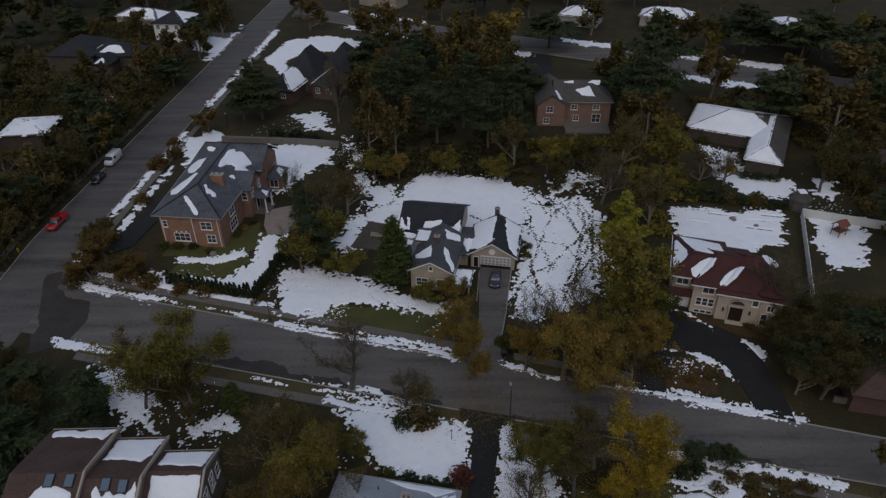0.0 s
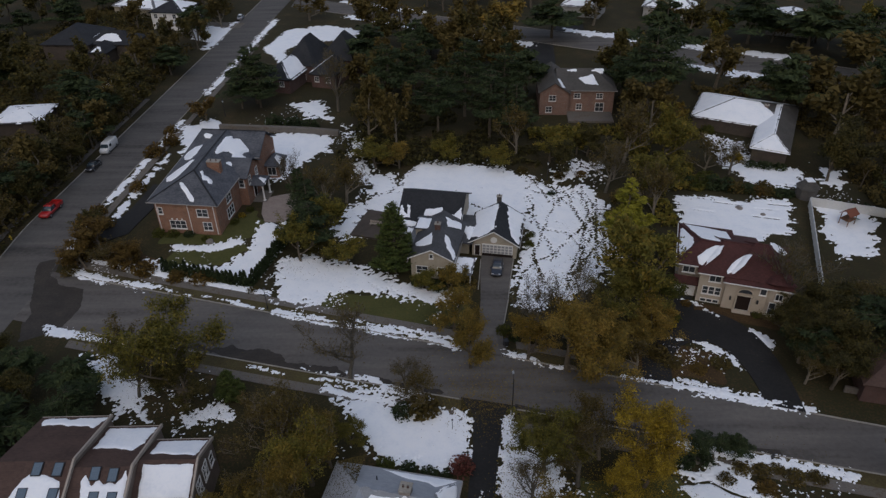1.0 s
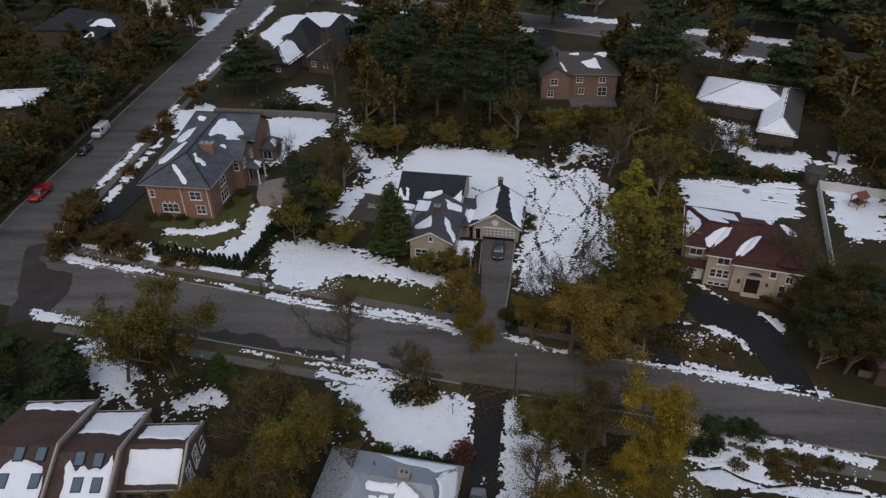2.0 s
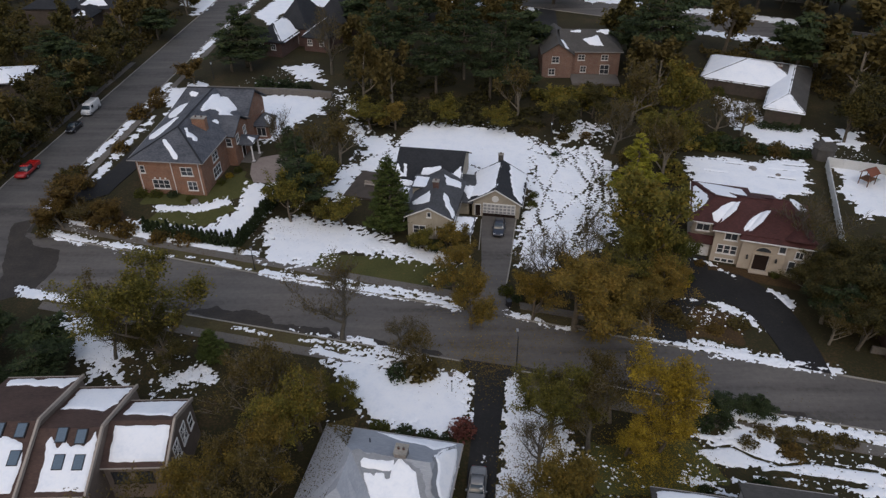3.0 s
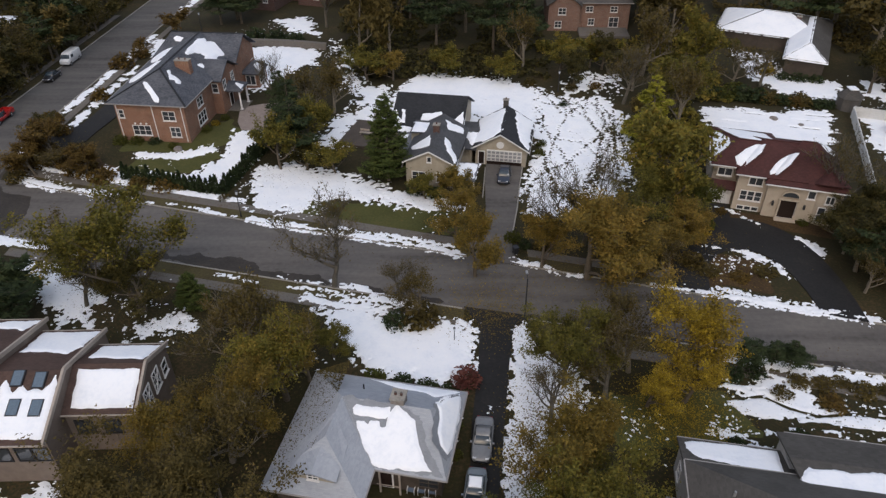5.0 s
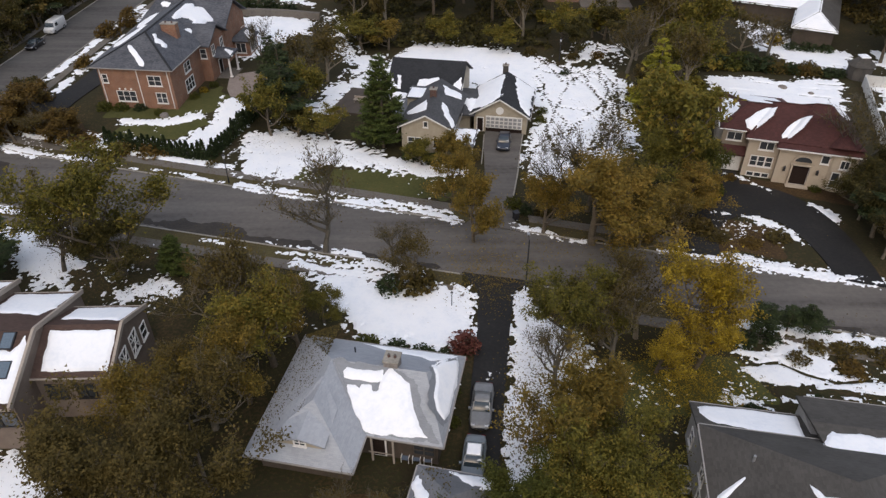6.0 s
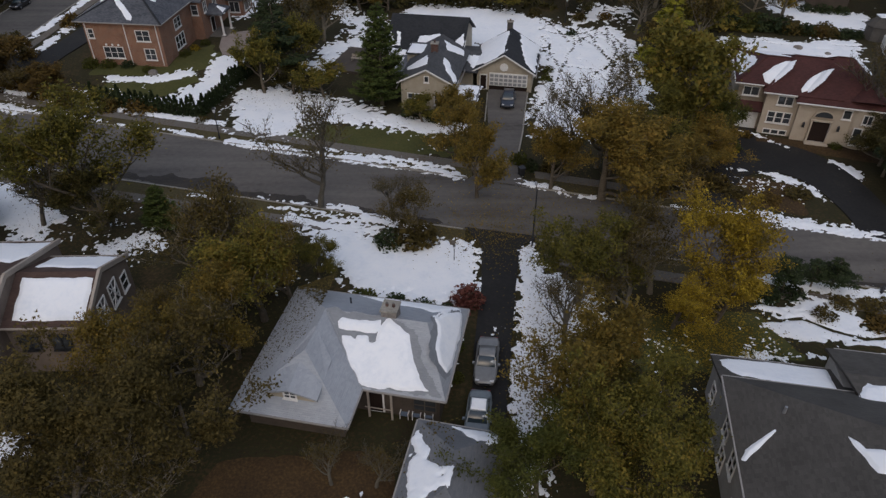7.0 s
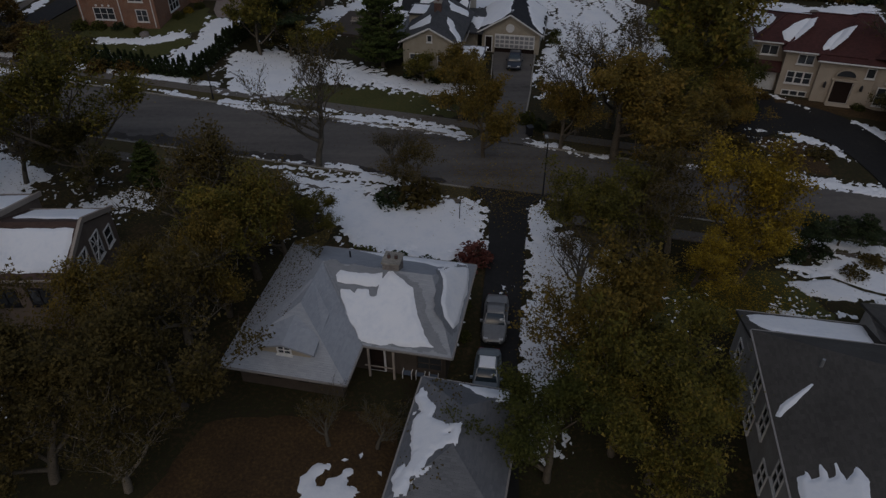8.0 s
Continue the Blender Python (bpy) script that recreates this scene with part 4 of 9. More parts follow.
# ---- the beige house with the wine-red roof ----
def beige_house():
    h = thing("house", pose(41.6, 79.8, 0, 0, 0, -17), "large beige stucco house under a wine-red hipped roof", "house")
    wall_box(h, 0, 8.8, 0.2, 11.6, 4.95, MAT_STUCCO)
    wall_box(h, -3.7, 0, 0.9, 12.5, 5.4, MAT_STUCCO)
    wall_box(h, -6.9, -3.7, 1.9, 14, 5.25, MAT_STUCCO)
    wall_box(h, -6.9, -3.7, 1.9, 5.0, 5.75, MAT_STUCCO)
    for x0, x1, y0, y1, za, zb, ra, rb, yr, zr, label in ((-0.5, 9.4, -0.4, 12.2, 5.0, 5.0, 3.6, 5.4, 6.1, 8.5, "wine-red tiled roof"), (-4.2, 4.5, 0.3, 13.0, 5.5, 5.4, -0.8, 4.5, 6.0, 8.2, ""), (-7.4, 1.0, 1.4, 14.6, 5.9, 5.3, -4.1, 1.0, 5.8, 7.9, "")):
        a, b, c, d, e, f = (x0, y0, za), (x1, y0, za), (x1, y1, zb), (x0, y1, zb), (ra, yr, zr), (rb, yr, zr)
        roof_of(h, [[a, b, f, e], [c, d, e, f], [d, a, e]] + ([[b, c, f]] if rb < x1 else []), MAT_RED, label)
        bm = bmesh.new()
        for p, q in ((a, e), (d, e), (e, f)):
            bar(bm, (p[0], p[1], p[2] + 0.02), (q[0], q[1], q[2] + 0.02), 0.26, 0.08)
        part("ridge_cap", bm, MAT_RED, h)
    bm = bmesh.new()
    slab(bm, [(-7.3, 1.0, 2.7), (-3.7, 1.0, 2.7), (-3.7, 1.95, 3.6), (-7.3, 1.95, 3.6)], 0.2)
    part("pent_roof", bm, MAT_RED, h)
    # round bay at the end of the front
    bm = bmesh.new()
    tube(bm, (7.3, 1.6, -0.4), (7.3, 1.6, 4.9), 2.0, 2.0, 20)
    part("bay_wall", bm, MAT_STUCCO, h)
    bm = bmesh.new()
    tube(bm, (7.3, 1.6, 4.9), (7.3, 2.6, 7.0), 2.5, 0.05, 20)
    part("bay_roof", bm, MAT_RED, h)
    door(h, -5.4, 1.9, 0.05, 2.7, 2.2, "S", MAT_WHITE, 3, "garage_door")
    window(h, -5.4, 1.9, 4.3, 1.7, 1.0, "S", 2, 1, MAT_WHITE)
    window(h, -1.5, 0.9, 3.95, 1.6, 1.0, "S", 2, 1, MAT_WHITE)
    for x in (-2.6, -1.7, -0.8):
        window(h, x, 0.9, 1.6, 0.75, 1.3, "S", 1, 2, MAT_WHITE)
        window(h, x, 0.9, 0.1, 0.75, 0.5, "S", 1, 1, MAT_WHITE, False)
    # entrance: surround, dark door, arched light above
    bm = bmesh.new()
    box(bm, 1.7, 1.9, -0.12, 0.1, 0, 2.8)
    box(bm, 3.9, 4.1, -0.12, 0.1, 0, 2.8)
    box(bm, 1.6, 4.2, -0.15, 0.1, 2.8, 2.92)
    box(bm, 1.6, 4.2, -0.8, 0.1, -0.3, 0.12)
    part("door_surround", bm, MAT_STUCCO, h)
    door(h, 2.9, 0.2, 0.15, 1.9, 2.5, "S", MAT_DOOR)
    bm = bmesh.new()
    ring = [(2.9 + 1.05 * math.cos(math.pi * k / 12), 3.35 + 0.8 * math.sin(math.pi * k / 12)) for k in range(13)]
    a = [bm.verts.new((x, -0.1, z)) for x, z in ring]
    b = [bm.verts.new((x, 0.05, z)) for x, z in ring]
    bm.faces.new(a[::-1])
    for i in range(12):
        bm.faces.new((a[i], a[i + 1], b[i + 1], b[i]))
    bm.faces.new((a[12], a[0], b[0], b[12]))
    part("arched_window", bm, MAT_GLASS, h)
    bm = bmesh.new()
    for (x0, z0), (x1, z1) in zip(ring[:-1], ring[1:]):
        bar(bm, (x0, -0.12, z0), (x1, -0.12, z1), 0.14, 0.16, (0, 1, 0))
    part("arch_trim", bm, MAT_STUCCO, h)
    for x in (1.0, 4.8):
        bm = bmesh.new()
        box(bm, x - 0.12, x + 0.12, -0.3, 0.02, 1.9, 2.4)
        tube(bm, (x, -0.15, 2.4), (x, -0.15, 2.6), 0.15, 0.02, 6)
        part("wall_lamp", bm, MAT_METAL, h)
    window(h, 6.8, -0.38, 0.6, 0.8, 2.0, "S", 1, 2, MAT_WHITE)
    window(h, 8.1, -0.25, 0.6, 0.7, 2.0, "S", 1, 2, MAT_WHITE)
    window(h, 7.4, -0.42, 3.3, 0.9, 1.0, "S", 2, 1, MAT_WHITE)
    window(h, 5.3, 0.2, 3.4, 0.8, 1.0, "S", 1, 1, MAT_WHITE)
    gutters(h, [((-0.5, -0.45, 4.92), (9.4, -0.45, 4.92)), ((-4.2, 0.25, 5.42), (-0.5, 0.25, 5.42)), ((-7.4, 1.35, 5.82), (-4.2, 1.35, 5.82)), ((-7.45, 1.4, 5.82), (-7.45, 14.6, 5.22))], MAT_WHITE)
    return h


HOUSE_E = beige_house()


# ---- the stepped brown-roofed house ----
def stepped_house():
    h = thing("house", pose(-26.2, 41.6, 0, 0, 0, 1.5), "stepped house in three sections with brown shingle roofs and skylights", "house")
    for x0, x1, y0, y1, ze, zr, yr in ((-6.4, 0, 0.2, 8.0, 4.9, 6.75, 3.9), (-12.6, -6.4, -3.0, 10.0, 5.0, 7.35, 2.6), (-20.8, -12.6, -3.4, 11.4, 5.3, 7.8, 3.2)):
        gable_wall(h, x0, x1, y0, y1, ze, zr, "x", MAT_UMBER, peak=(yr - y0) / (y1 - y0))
        roof_of(h, [[(x0, y0 - 0.4, ze + 0.05), (x1, y0 - 0.4, ze + 0.05), (x1, yr, zr + 0.2), (x0, yr, zr + 0.2)], [(x0, yr, zr + 0.2), (x1, yr, zr + 0.2), (x1, y1 + 0.4, ze + 0.1), (x0, y1 + 0.4, ze + 0.1)]], MAT_BROWN, "dark brown shingle roof")
        bm = bmesh.new()
        for a, b in (((y0 - 0.45, ze + 0.12), (yr, zr + 0.3)), ((yr, zr + 0.3), (y1 + 0.45, ze + 0.16))):
            bar(bm, (x1, a[0], a[1]), (x1, b[0], b[1]), 0.22, 0.4)
        part("parapet", bm, MAT_TRIM, h, "tan coping along the roof edge")
        gutters(h, [((x0, y0 - 0.45, ze), (x1, y0 - 0.45, ze)), ((x0, y1 + 0.45, ze + 0.05), (x1, y1 + 0.45, ze + 0.05))], MAT_TRIM)
    for x, t in ((-10.1, 0.89), (-8.2, 0.86), (-9.7, 0.49), (-7.8, 0.48), (-16.2, 0.88), (-14.0, 0.87), (-17.0, 0.52), (-13.8, 0.51)):
        y0, z0, y1, z1 = (-3.4, 5.05, 2.6, 7.55) if x > -13 else (-3.8, 5.35, 3.2, 8.0)
        a = math.degrees(math.atan2(z1 - z0, y1 - y0))
        bm = bmesh.new()
        box(bm, -0.52, 0.52, -0.75, 0.75, -0.1, 0.16)
        fr = part("skylight", bm, MAT_METAL, h, "skylight in a dark frame")
        fr.matrix_basis = pose(x, y0 + (y1 - y0) * t, z0 + (z1 - z0) * t, a)
        bm = bmesh.new()
        box(bm, -0.43, 0.43, -0.66, 0.66, 0.14, 0.19)
        part("pane", bm, MAT_SKYLIGHT, fr, "blue-grey skylight pane")
    for x in (-12.2, -10.4, -8.6, -7.2):
        window(h, x, -3.0, 2.7, 1.2, 1.5, "S", 1, 1, MAT_METAL, False)
    for y in (2.4, 4.6):
        window(h, 0, y, 3.2, 1.3, 2.0, "E", 2, 3, MAT_WHITE)
        for s in (1, -1):
            bm = bmesh.new()
            bar(bm, (0.12, y - 0.6 * s, 3.25), (0.12, y + 0.6 * s, 5.15), 0.07)
            part("brace", bm, MAT_WHITE, h)
    window(h, 0, 6.6, 3.0, 1.0, 1.4, "E", 1, 2, MAT_WHITE)
    for x in (-5.0, -2.6):
        window(h, x, 0.2, 2.4, 1.4, 1.4, "S", 2, 1, MAT_METAL)
    return h


HOUSE_T = stepped_house()


# ---- the pale-roofed house below the drive ----
def pale_house():
    h = thing("house", pose(0.2, 36.6, 0, 0, 0, -11), "single-storey house with a pale weathered hipped roof and dormer", "house")
    wall_box(h, -14.0, -0.5, 0.2, 8.9, 2.65, MAT_BROWNSIDE)
    wall_box(h, -13.9, -6.8, -2.5, 0.2, 2.65, MAT_BROWNSIDE)
    z0, z1 = 2.8, 5.4
    P, R, Q = (-10.1, 4.55, z1), (-2.3, 4.55, z1), (-10.1, 0.2, z1)
    planes = [
        [(0, 9.4, z0), (-14.5, 9.4, z0), P, R],
        [(0, -0.3, z0), (0, 9.4, z0), R],
        [(-6.0, -0.3, z0), (0, -0.3, z0), R, P],
        [(-14.5, 9.4, z0), (-14.5, -3.8, z0), Q, P],
        [(-14.5, -3.8, z0), (-6.0, -3.8, z0), Q],
        [(-6.0, -3.8, z0), (-6.0, -0.3, z0), P, Q],
    ]
    roof_of(h, planes, MAT_PALE, "pale grey weathered shingle roof")
    gutters(h, [((0.05, -0.35, 2.72), (0.05, 9.4, 2.72)), ((-5.95, -0.35, 2.72), (0.05, -0.35, 2.72)), ((-14.5, -3.85, 2.72), (-5.95, -3.85, 2.72)), ((-5.95, -3.85, 2.72), (-5.95, -0.4, 2.72)), ((-14.5, 9.45, 2.72), (0.05, 9.45, 2.72))])
    bm = bmesh.new()
    bar(bm, (-10.1 + 4.05 * 0.06, 4.3, 5.33), (-6.05, -0.25, 2.86), 0.1, 0.05)
    part("valley_flashing", bm, MAT_GALV, h)
    # dormer
    gable_wall(h, -12.0, -8.6, -2.7, 0.2, 4.0, 4.42, "y", MAT_TAN, 3.0)
    roof_of(h, [[(-12.35, -2.95, 4.02), (-10.3, -2.95, 4.55), (-10.2, 2.6, 5.43), (-12.2, 0.4, 4.28)], [(-8.25, -2.95, 4.02), (-8.35, 0.5, 4.45), (-10.2, 2.6, 5.43), (-10.3, -2.95, 4.55)]], MAT_PALE, thick=0.14)
    window(h, -10.3, -2.7, 3.62, 0.8, 0.6, "S", 2, 2)
    chimney(h, -5.2, 5.1, 4.6, 5.9, 1.15, 1.2, MAT_STONE)
    bm = bmesh.new()
    tube(bm, (-8.9, 6.8, 4.0), (-8.9, 6.8, 4.75), 0.07, 0.07, 8)
    part("vent_pipe", bm, MAT_METAL, h)
    # covered porch in the corner
    for x in (-5.6, -3.9):
        bm = bmesh.new()
        bar(bm, (x, -0.35, 0), (x, -0.35, 2.6), 0.14)
        part("post", bm, MAT_TRIM, h)
    bm = bmesh.new()
    bar(bm, (-5.9, -0.35, 1.0), (-3.9, -0.35, 1.0), 0.06)
    part("porch_rail", bm, MAT_TRIM, h)
    for x in (-11.8, -9.0):
        window(h, x, -2.5, 0.9, 1.6, 1.1, "S", 2, 2, MAT_BROWNSIDE, False)
    window(h, -1.6, 0.2, 0.9, 1.6, 1.1, "S", 2, 2, MAT_BROWNSIDE, False)
    door(h, -5.2, 0.2, 0.1, 1.0, 2.1, "S", MAT_DOOR)
    for y in (2.5, 6.0):
        window(h, -0.5, y, 0.9, 1.4, 1.2, "E", 2, 2)
    return h


HOUSE_G = pale_house()


def outbuilding():
    h = thing("garage", pose(-1.7, 35.0, 0, 0, 0, -12), "small detached garage with grey hipped roof and old snow", "garage")
    wall_box(h, 0.4, 5.9, -8.6, -0.4, 2.35, MAT_GREYSIDE)
    roof_of(h, hip_planes(0, 6.3, -9.0, 0, 2.5, 4.1, "y"), MAT_GREY, "weathered grey shingle roof")
    gutters(h, [((-0.05, -9.0, 2.42), (-0.05, 0, 2.42)), ((0, 0.05, 2.42), (6.3, 0.05, 2.42)), ((6.35, -9.0, 2.42), (6.35, 0, 2.42))])
    window(h, 0.4, -4.2, 1.0, 1.0, 0.9, "W", 2, 2)
    return h


HOUSE_S = outbuilding()


# ---- the dark grey house at the lower end ----
def dark_house():
    h = thing("house", pose(19.5, 40.2, 0, 0, 0, -10), "two-storey grey house with broad dark grey roofs", "house")
    wall_box(h, 0.3, 9.0, -4.2, -0.4, 3.3, MAT_GREYSIDE)
    wall_box(h, 0.3, 16, -20, -4.0, 4.9, MAT_GREYSIDE)
    wall_box(h, 8.2, 16, -5.0, 0.8, 4.3, MAT_GREYSIDE)
    roof_of(h, [[(0, 0, 3.5), (0, -3.8, 4.75), (9.2, -3.8, 4.75), (9.2, 0, 3.5)]], MAT_DARKGREY)
    roof_of(h, hip_planes(0, 16.5, -21.0, -3.6, 5.1, 8.4, "y", True, True, 6.0), MAT_DARKGREY, "broad dark grey shingle roof")
    roof_of(h, [[(7.9, 1.2, 4.4), (7.9, -2.4, 5.6), (16.5, -2.4, 5.6), (16.5, 1.2, 4.4)], [(7.9, -2.4, 5.6), (9.0, -8.0, 5.6), (16.5, -8.0, 5.6), (16.5, -2.4, 5.6)]], MAT_DARKGREY)
    gutters(h, [((-0.05, -21.0, 5.02), (-0.05, -3.6, 5.02)), ((0, -3.55, 5.02), (8.6, -3.55, 5.02)), ((0, 0.05, 3.42), (8.6, 0.05, 3.42)), ((8.5, 1.25, 4.32), (16.5, 1.25, 4.32))])
    for y, z in ((-6.6, 2.6), (-9.3, 2.4), (-13.2, 2.6), (-17, 2.6)):
        window(h, 0.3, y, z, 1.1, 1.7, "W", 2, 2)
    for y in (-7.4, -11.6, -16):
        window(h, 0.3, y, 0.5, 1.1, 1.5, "W", 2, 2)
    window(h, 0.3, -2.2, 1.2, 0.9, 1.3, "W", 1, 2)
    bm = bmesh.new()
    tube(bm, (2.9, -7.3, 6.0), (2.9, -7.3, 6.8), 0.11, 0.09, 8)
    part("vent_pipe", bm, MAT_GALV, h)
    return h


HOUSE_R = dark_house()


# ---- houses further off ----
def far_house(x, y, rot, blocks, wall, roof, label, windows=True, snowy=(), fill=0.88, ragged=0.4):
    """blocks: x0, x1, y0, y1, eave, ridge, axis of the ridge."""
    h = thing("house", pose(x, y, gzf(x, y), 0, 0, rot), label, "house")
    for n, (x0, x1, y0, y1, ze, zr, axis) in enumerate(blocks):
        wall_box(h, x0, x1, y0, y1, ze - 0.1, wall)
        planes = hip_planes(x0 - 0.5, x1 + 0.5, y0 - 0.5, y1 + 0.5, ze, zr, axis)
        roof_of(h, planes, roof)
        for k in snowy[n] if snowy and isinstance(snowy[0], tuple) else snowy:
            p = [Vector(q) for q in planes[k]]
            u = (p[1] - p[0]).normalized()
            v = (p[2] - p[0] - u * (p[2] - p[0]).dot(u)).normalized()
            flat = [((q - p[0]).dot(u), (q - p[0]).dot(v)) for q in p]
            mid = (sum(q[0] for q in flat) / len(flat), sum(q[1] for q in flat) / len(flat))
            flat = [(mid[0] + fill * (s - mid[0]), mid[1] + fill * (t - mid[1])) for s, t in flat]
            roof_snow(h, p[0], u, v, [flat], int(x) % 50 + k, 0.4 if ragged > 0.2 else 0.2, ragged)
        if windows:
            for k in range(max(1, int((x1 - x0) / 3.2))):
                window(h, x0 + 1.6 + 3.2 * k, y0, ze - 2.0, 1.1, 1.3, "S", 2, 2)
                if ze > 4.5:
                    window(h, x0 + 1.6 + 3.2 * k, y0, 0.8, 1.1, 1.4, "S", 2, 2)
    return h


def far_brick_house():
    h = thing("house", pose(21.6, 152.6, 1.0, 0, 0, -3), "two-storey salmon brick house with slate-grey roof", "house")
    gable_wall(h, 0, 6.6, 0, 15, 5.6, 7.7, "y", MAT_BRICK_SALMON)
    roof_of(h, [[(-0.5, -0.4, 5.4), (3.3, -0.4, 7.95), (3.3, 15, 7.95), (-0.5, 15, 5.4)], [(7.1, -0.4, 5.4), (7.1, 15, 5.4), (3.3, 15, 7.95), (3.3, -0.4, 7.95)]], MAT_DARKGREY)
    wall_box(h, 6.6, 17.4, 1.4, 15, 5.6, MAT_BRICK_SALMON)
    roof_of(h, hip_planes(4.0, 18, 0.9, 15.6, 5.7, 8.6, "x", False, True, 5.0), MAT_DARKGREY, "slate-grey roof")
    gutters(h, [((7.1, 0.85, 5.62), (18, 0.85, 5.62))])
    for x, y, z, w, high in ((2.9, 0, 3.5, 1.5, 1.3), (2.2, 0, 0.7, 1.3, 1.3), (8.8, 1.4, 3.7, 1.4, 1.1), (14.0, 1.4, 3.7, 1.4, 1.1), (9.4, 1.4, 0.9, 1.2, 1.3), (14.2, 1.4, 0.5, 1.9, 2.0)):
        window(h, x, y, z, w, high, "S", 2, 2)
    bm = bmesh.new()
    box(bm, 6.5, 17, -4.5, 1.3, -0.3, 0.4)
    part("terrace", bm, MAT_WALK, h)
    return h


HOUSE_F = far_brick_house()
HOUSE_N = far_house(54.2, 144.4, -26, [(1.0, 21.4, 0.8, 15.8, 2.9, 5.6, "x"), (15.0, 21.6, -10.6, 14, 2.8, 4.9, "y")], MAT_BROWNSIDE, MAT_DARKGREY, "low rambling house with thick snow over a hipped roof", False, snowy=((0, 1, 2), (1, 2)), fill=0.97, ragged=0.12)
chimney(HOUSE_N, 15.4, 7.0, 2.5, 5.4, 0.9, 0.9, MAT_BRICK_DARK)
far_house(-44.5, 172, -16, [(0, 8, 5, 17, 4.6, 10.8, "y"), (7.5, 16.5, 11, 22, 4.8, 10.8, "y"), (-1.6, 5.4, -4, 8, 3.8, 7.2, "y"), (8.5, 15, 2, 13, 3.6, 6.4, "y")], MAT_BRICK_DARK, MAT_CHAR, "dark brick house with steep charcoal roofs", snowy=((), (), (0,), (1,)), fill=0.94)
far_house(-118, 196, -4, [(0, 14, 0, 16, 4.6, 8.4, "y"), (12, 26, 2, 11, 4.2, 7.0, "x"), (16, 21, -4, 4, 3.6, 5.6, "y")], MAT_BROWNSIDE, MAT_CHAR, "rambling house with dark snow-flecked roofs among trees", False, snowy=((), (0, 2), (2,)), fill=0.55)
far_house(-103, 142, 6, [(0, 10, 0, 10, 3.2, 4.8, "x")], MAT_BROWNSIDE, MAT_GREY, "small house with snow over its roof", False, snowy=(0, 1, 2, 3), fill=0.95)
far_house(-97, 226, -8, [(0, 11, 0, 12, 5.6, 8.2, "y"), (9, 15, -3, 6, 3.2, 5.2, "x")], MAT_WHITE, MAT_CHAR, "white two-storey house with dark shutters and roofs", snowy=(0,))
far_house(-117, 244, -20, [(0, 18, 0, 9, 3.4, 5.8, "x")], MAT_TAN, MAT_GREY, "far low house with snowy roof", False, snowy=(0, 1, 2, 3))
far_house(-34, 268, -25, [(0, 16, 0, 9, 3.4, 6.0, "x")], MAT_TAN, MAT_GREY, "far low house with a pale snowy roof", False, snowy=(0, 1, 2, 3))
far_house(38, 239, -24, [(0, 13, 0, 9, 3.4, 6.0, "x")], MAT_GREYSIDE, MAT_GREY, "far house with white snow on the roof", False, snowy=(0, 1, 2, 3))
far_house(65, 236, -20, [(0, 17, 0, 9, 3.4, 6.0, "x")], MAT_GREYSIDE, MAT_GREY, "far long house with white snow on the roof", False, snowy=(0, 1, 2, 3))
far_house(98, 214, -22, [(0, 13, 0, 18, 3.6, 6.4, "y")], MAT_GREYSIDE, MAT_GREY, "far house with thick snow on its roof", False, snowy=(0, 1, 2, 3))
far_house(128, 196, -20, [(0, 14, 0, 12, 3.6, 6.0, "x")], MAT_BRICK, MAT_GREY, "far house with snow on the roof", False, snowy=(0, 1, 2, 3))
far_house(88, 121, -25, [(0, 12, 0, 12, 3.4, 6.4, "x")], MAT_BRICK_DARK, MAT_BROWN, "dark brick house behind bare trees", False)
far_house(53.2, 60.5, -14, [(0, 10, 0, 9, 3.2, 6.0, "x")], MAT_BRICK_DARK, MAT_BROWN, "reddish-brown house at the street's edge", False)


# ---- snow left on the roofs ----
roof_snow(HOUSE_K, (-12.0, -0.4, 6.1), (-1.7, 23.8, 0), (6.6, 0.5, 3.3), [[(8.4, 0.5), (6.2, 1.7), (5.6, 3.0), (6.6, 4.2), (11.4, 5.4), (12.2, 4.7), (10.0, 2.2)], [(17.2, 0.7), (14.6, 2.2), (13.8, 3.8), (15.0, 4.4), (19.0, 4.2), (20.0, 2.4), (19.0, 1.0)]], 31, ragged=0.2)
roof_snow(HOUSE_K, (-12.0, -0.4, 6.1), (12.9, -0.2, 0), (0.1, 6.3, 3.3), [[(4.9, 4.4), (5.4, 4.3), (7.5, 2.2), (8.4, 1.2), (8.5, 0.5), (7.8, 0.6), (6.7, 2.0), (5.4, 3.5)]], 32, ragged=0.12)
roof_snow(HOUSE_K, (-12.2, 18.2, 6.1), (1, 0, 0), (0, 5.2, 3.2), [[(1.7, 4.6), (2.2, 5.2), (3.5, 4.8), (3.3, 3.9), (2.3, 4.0)]], 33, ragged=0.2)
roof_snow(HOUSE_K, (0.9, -0.6, 6.1), (0, 1, 0), (-6.2, 0, 3.3), [[(14.6, 6.2), (16.8, 6.5), (20.8, 6.6), (22.0, 6.0), (21.2, 5.4), (24.6, 3.2), (21.7, 1.6), (21.4, 0.8), (18.9, 2.3), (17.7, 2.4), (17.5, 1.4), (16.3, 1.1), (13.7, 1.6), (13.0, 2.4), (13.1, 3.3), (14.8, 2.9), (16.8, 3.6), (16.9, 4.5), (16.1, 5.4), (14.5, 5.9)], [(6.9, 6.0), (7.4, 5.8), (6.5, 5.2), (6.5, 4.4), (6.1, 3.5), (5.2, 3.1), (4.9, 3.6), (5.6, 4.0), (4.9, 4.7), (6.2, 5.4)]], 68, 0.12, ragged=0.12)
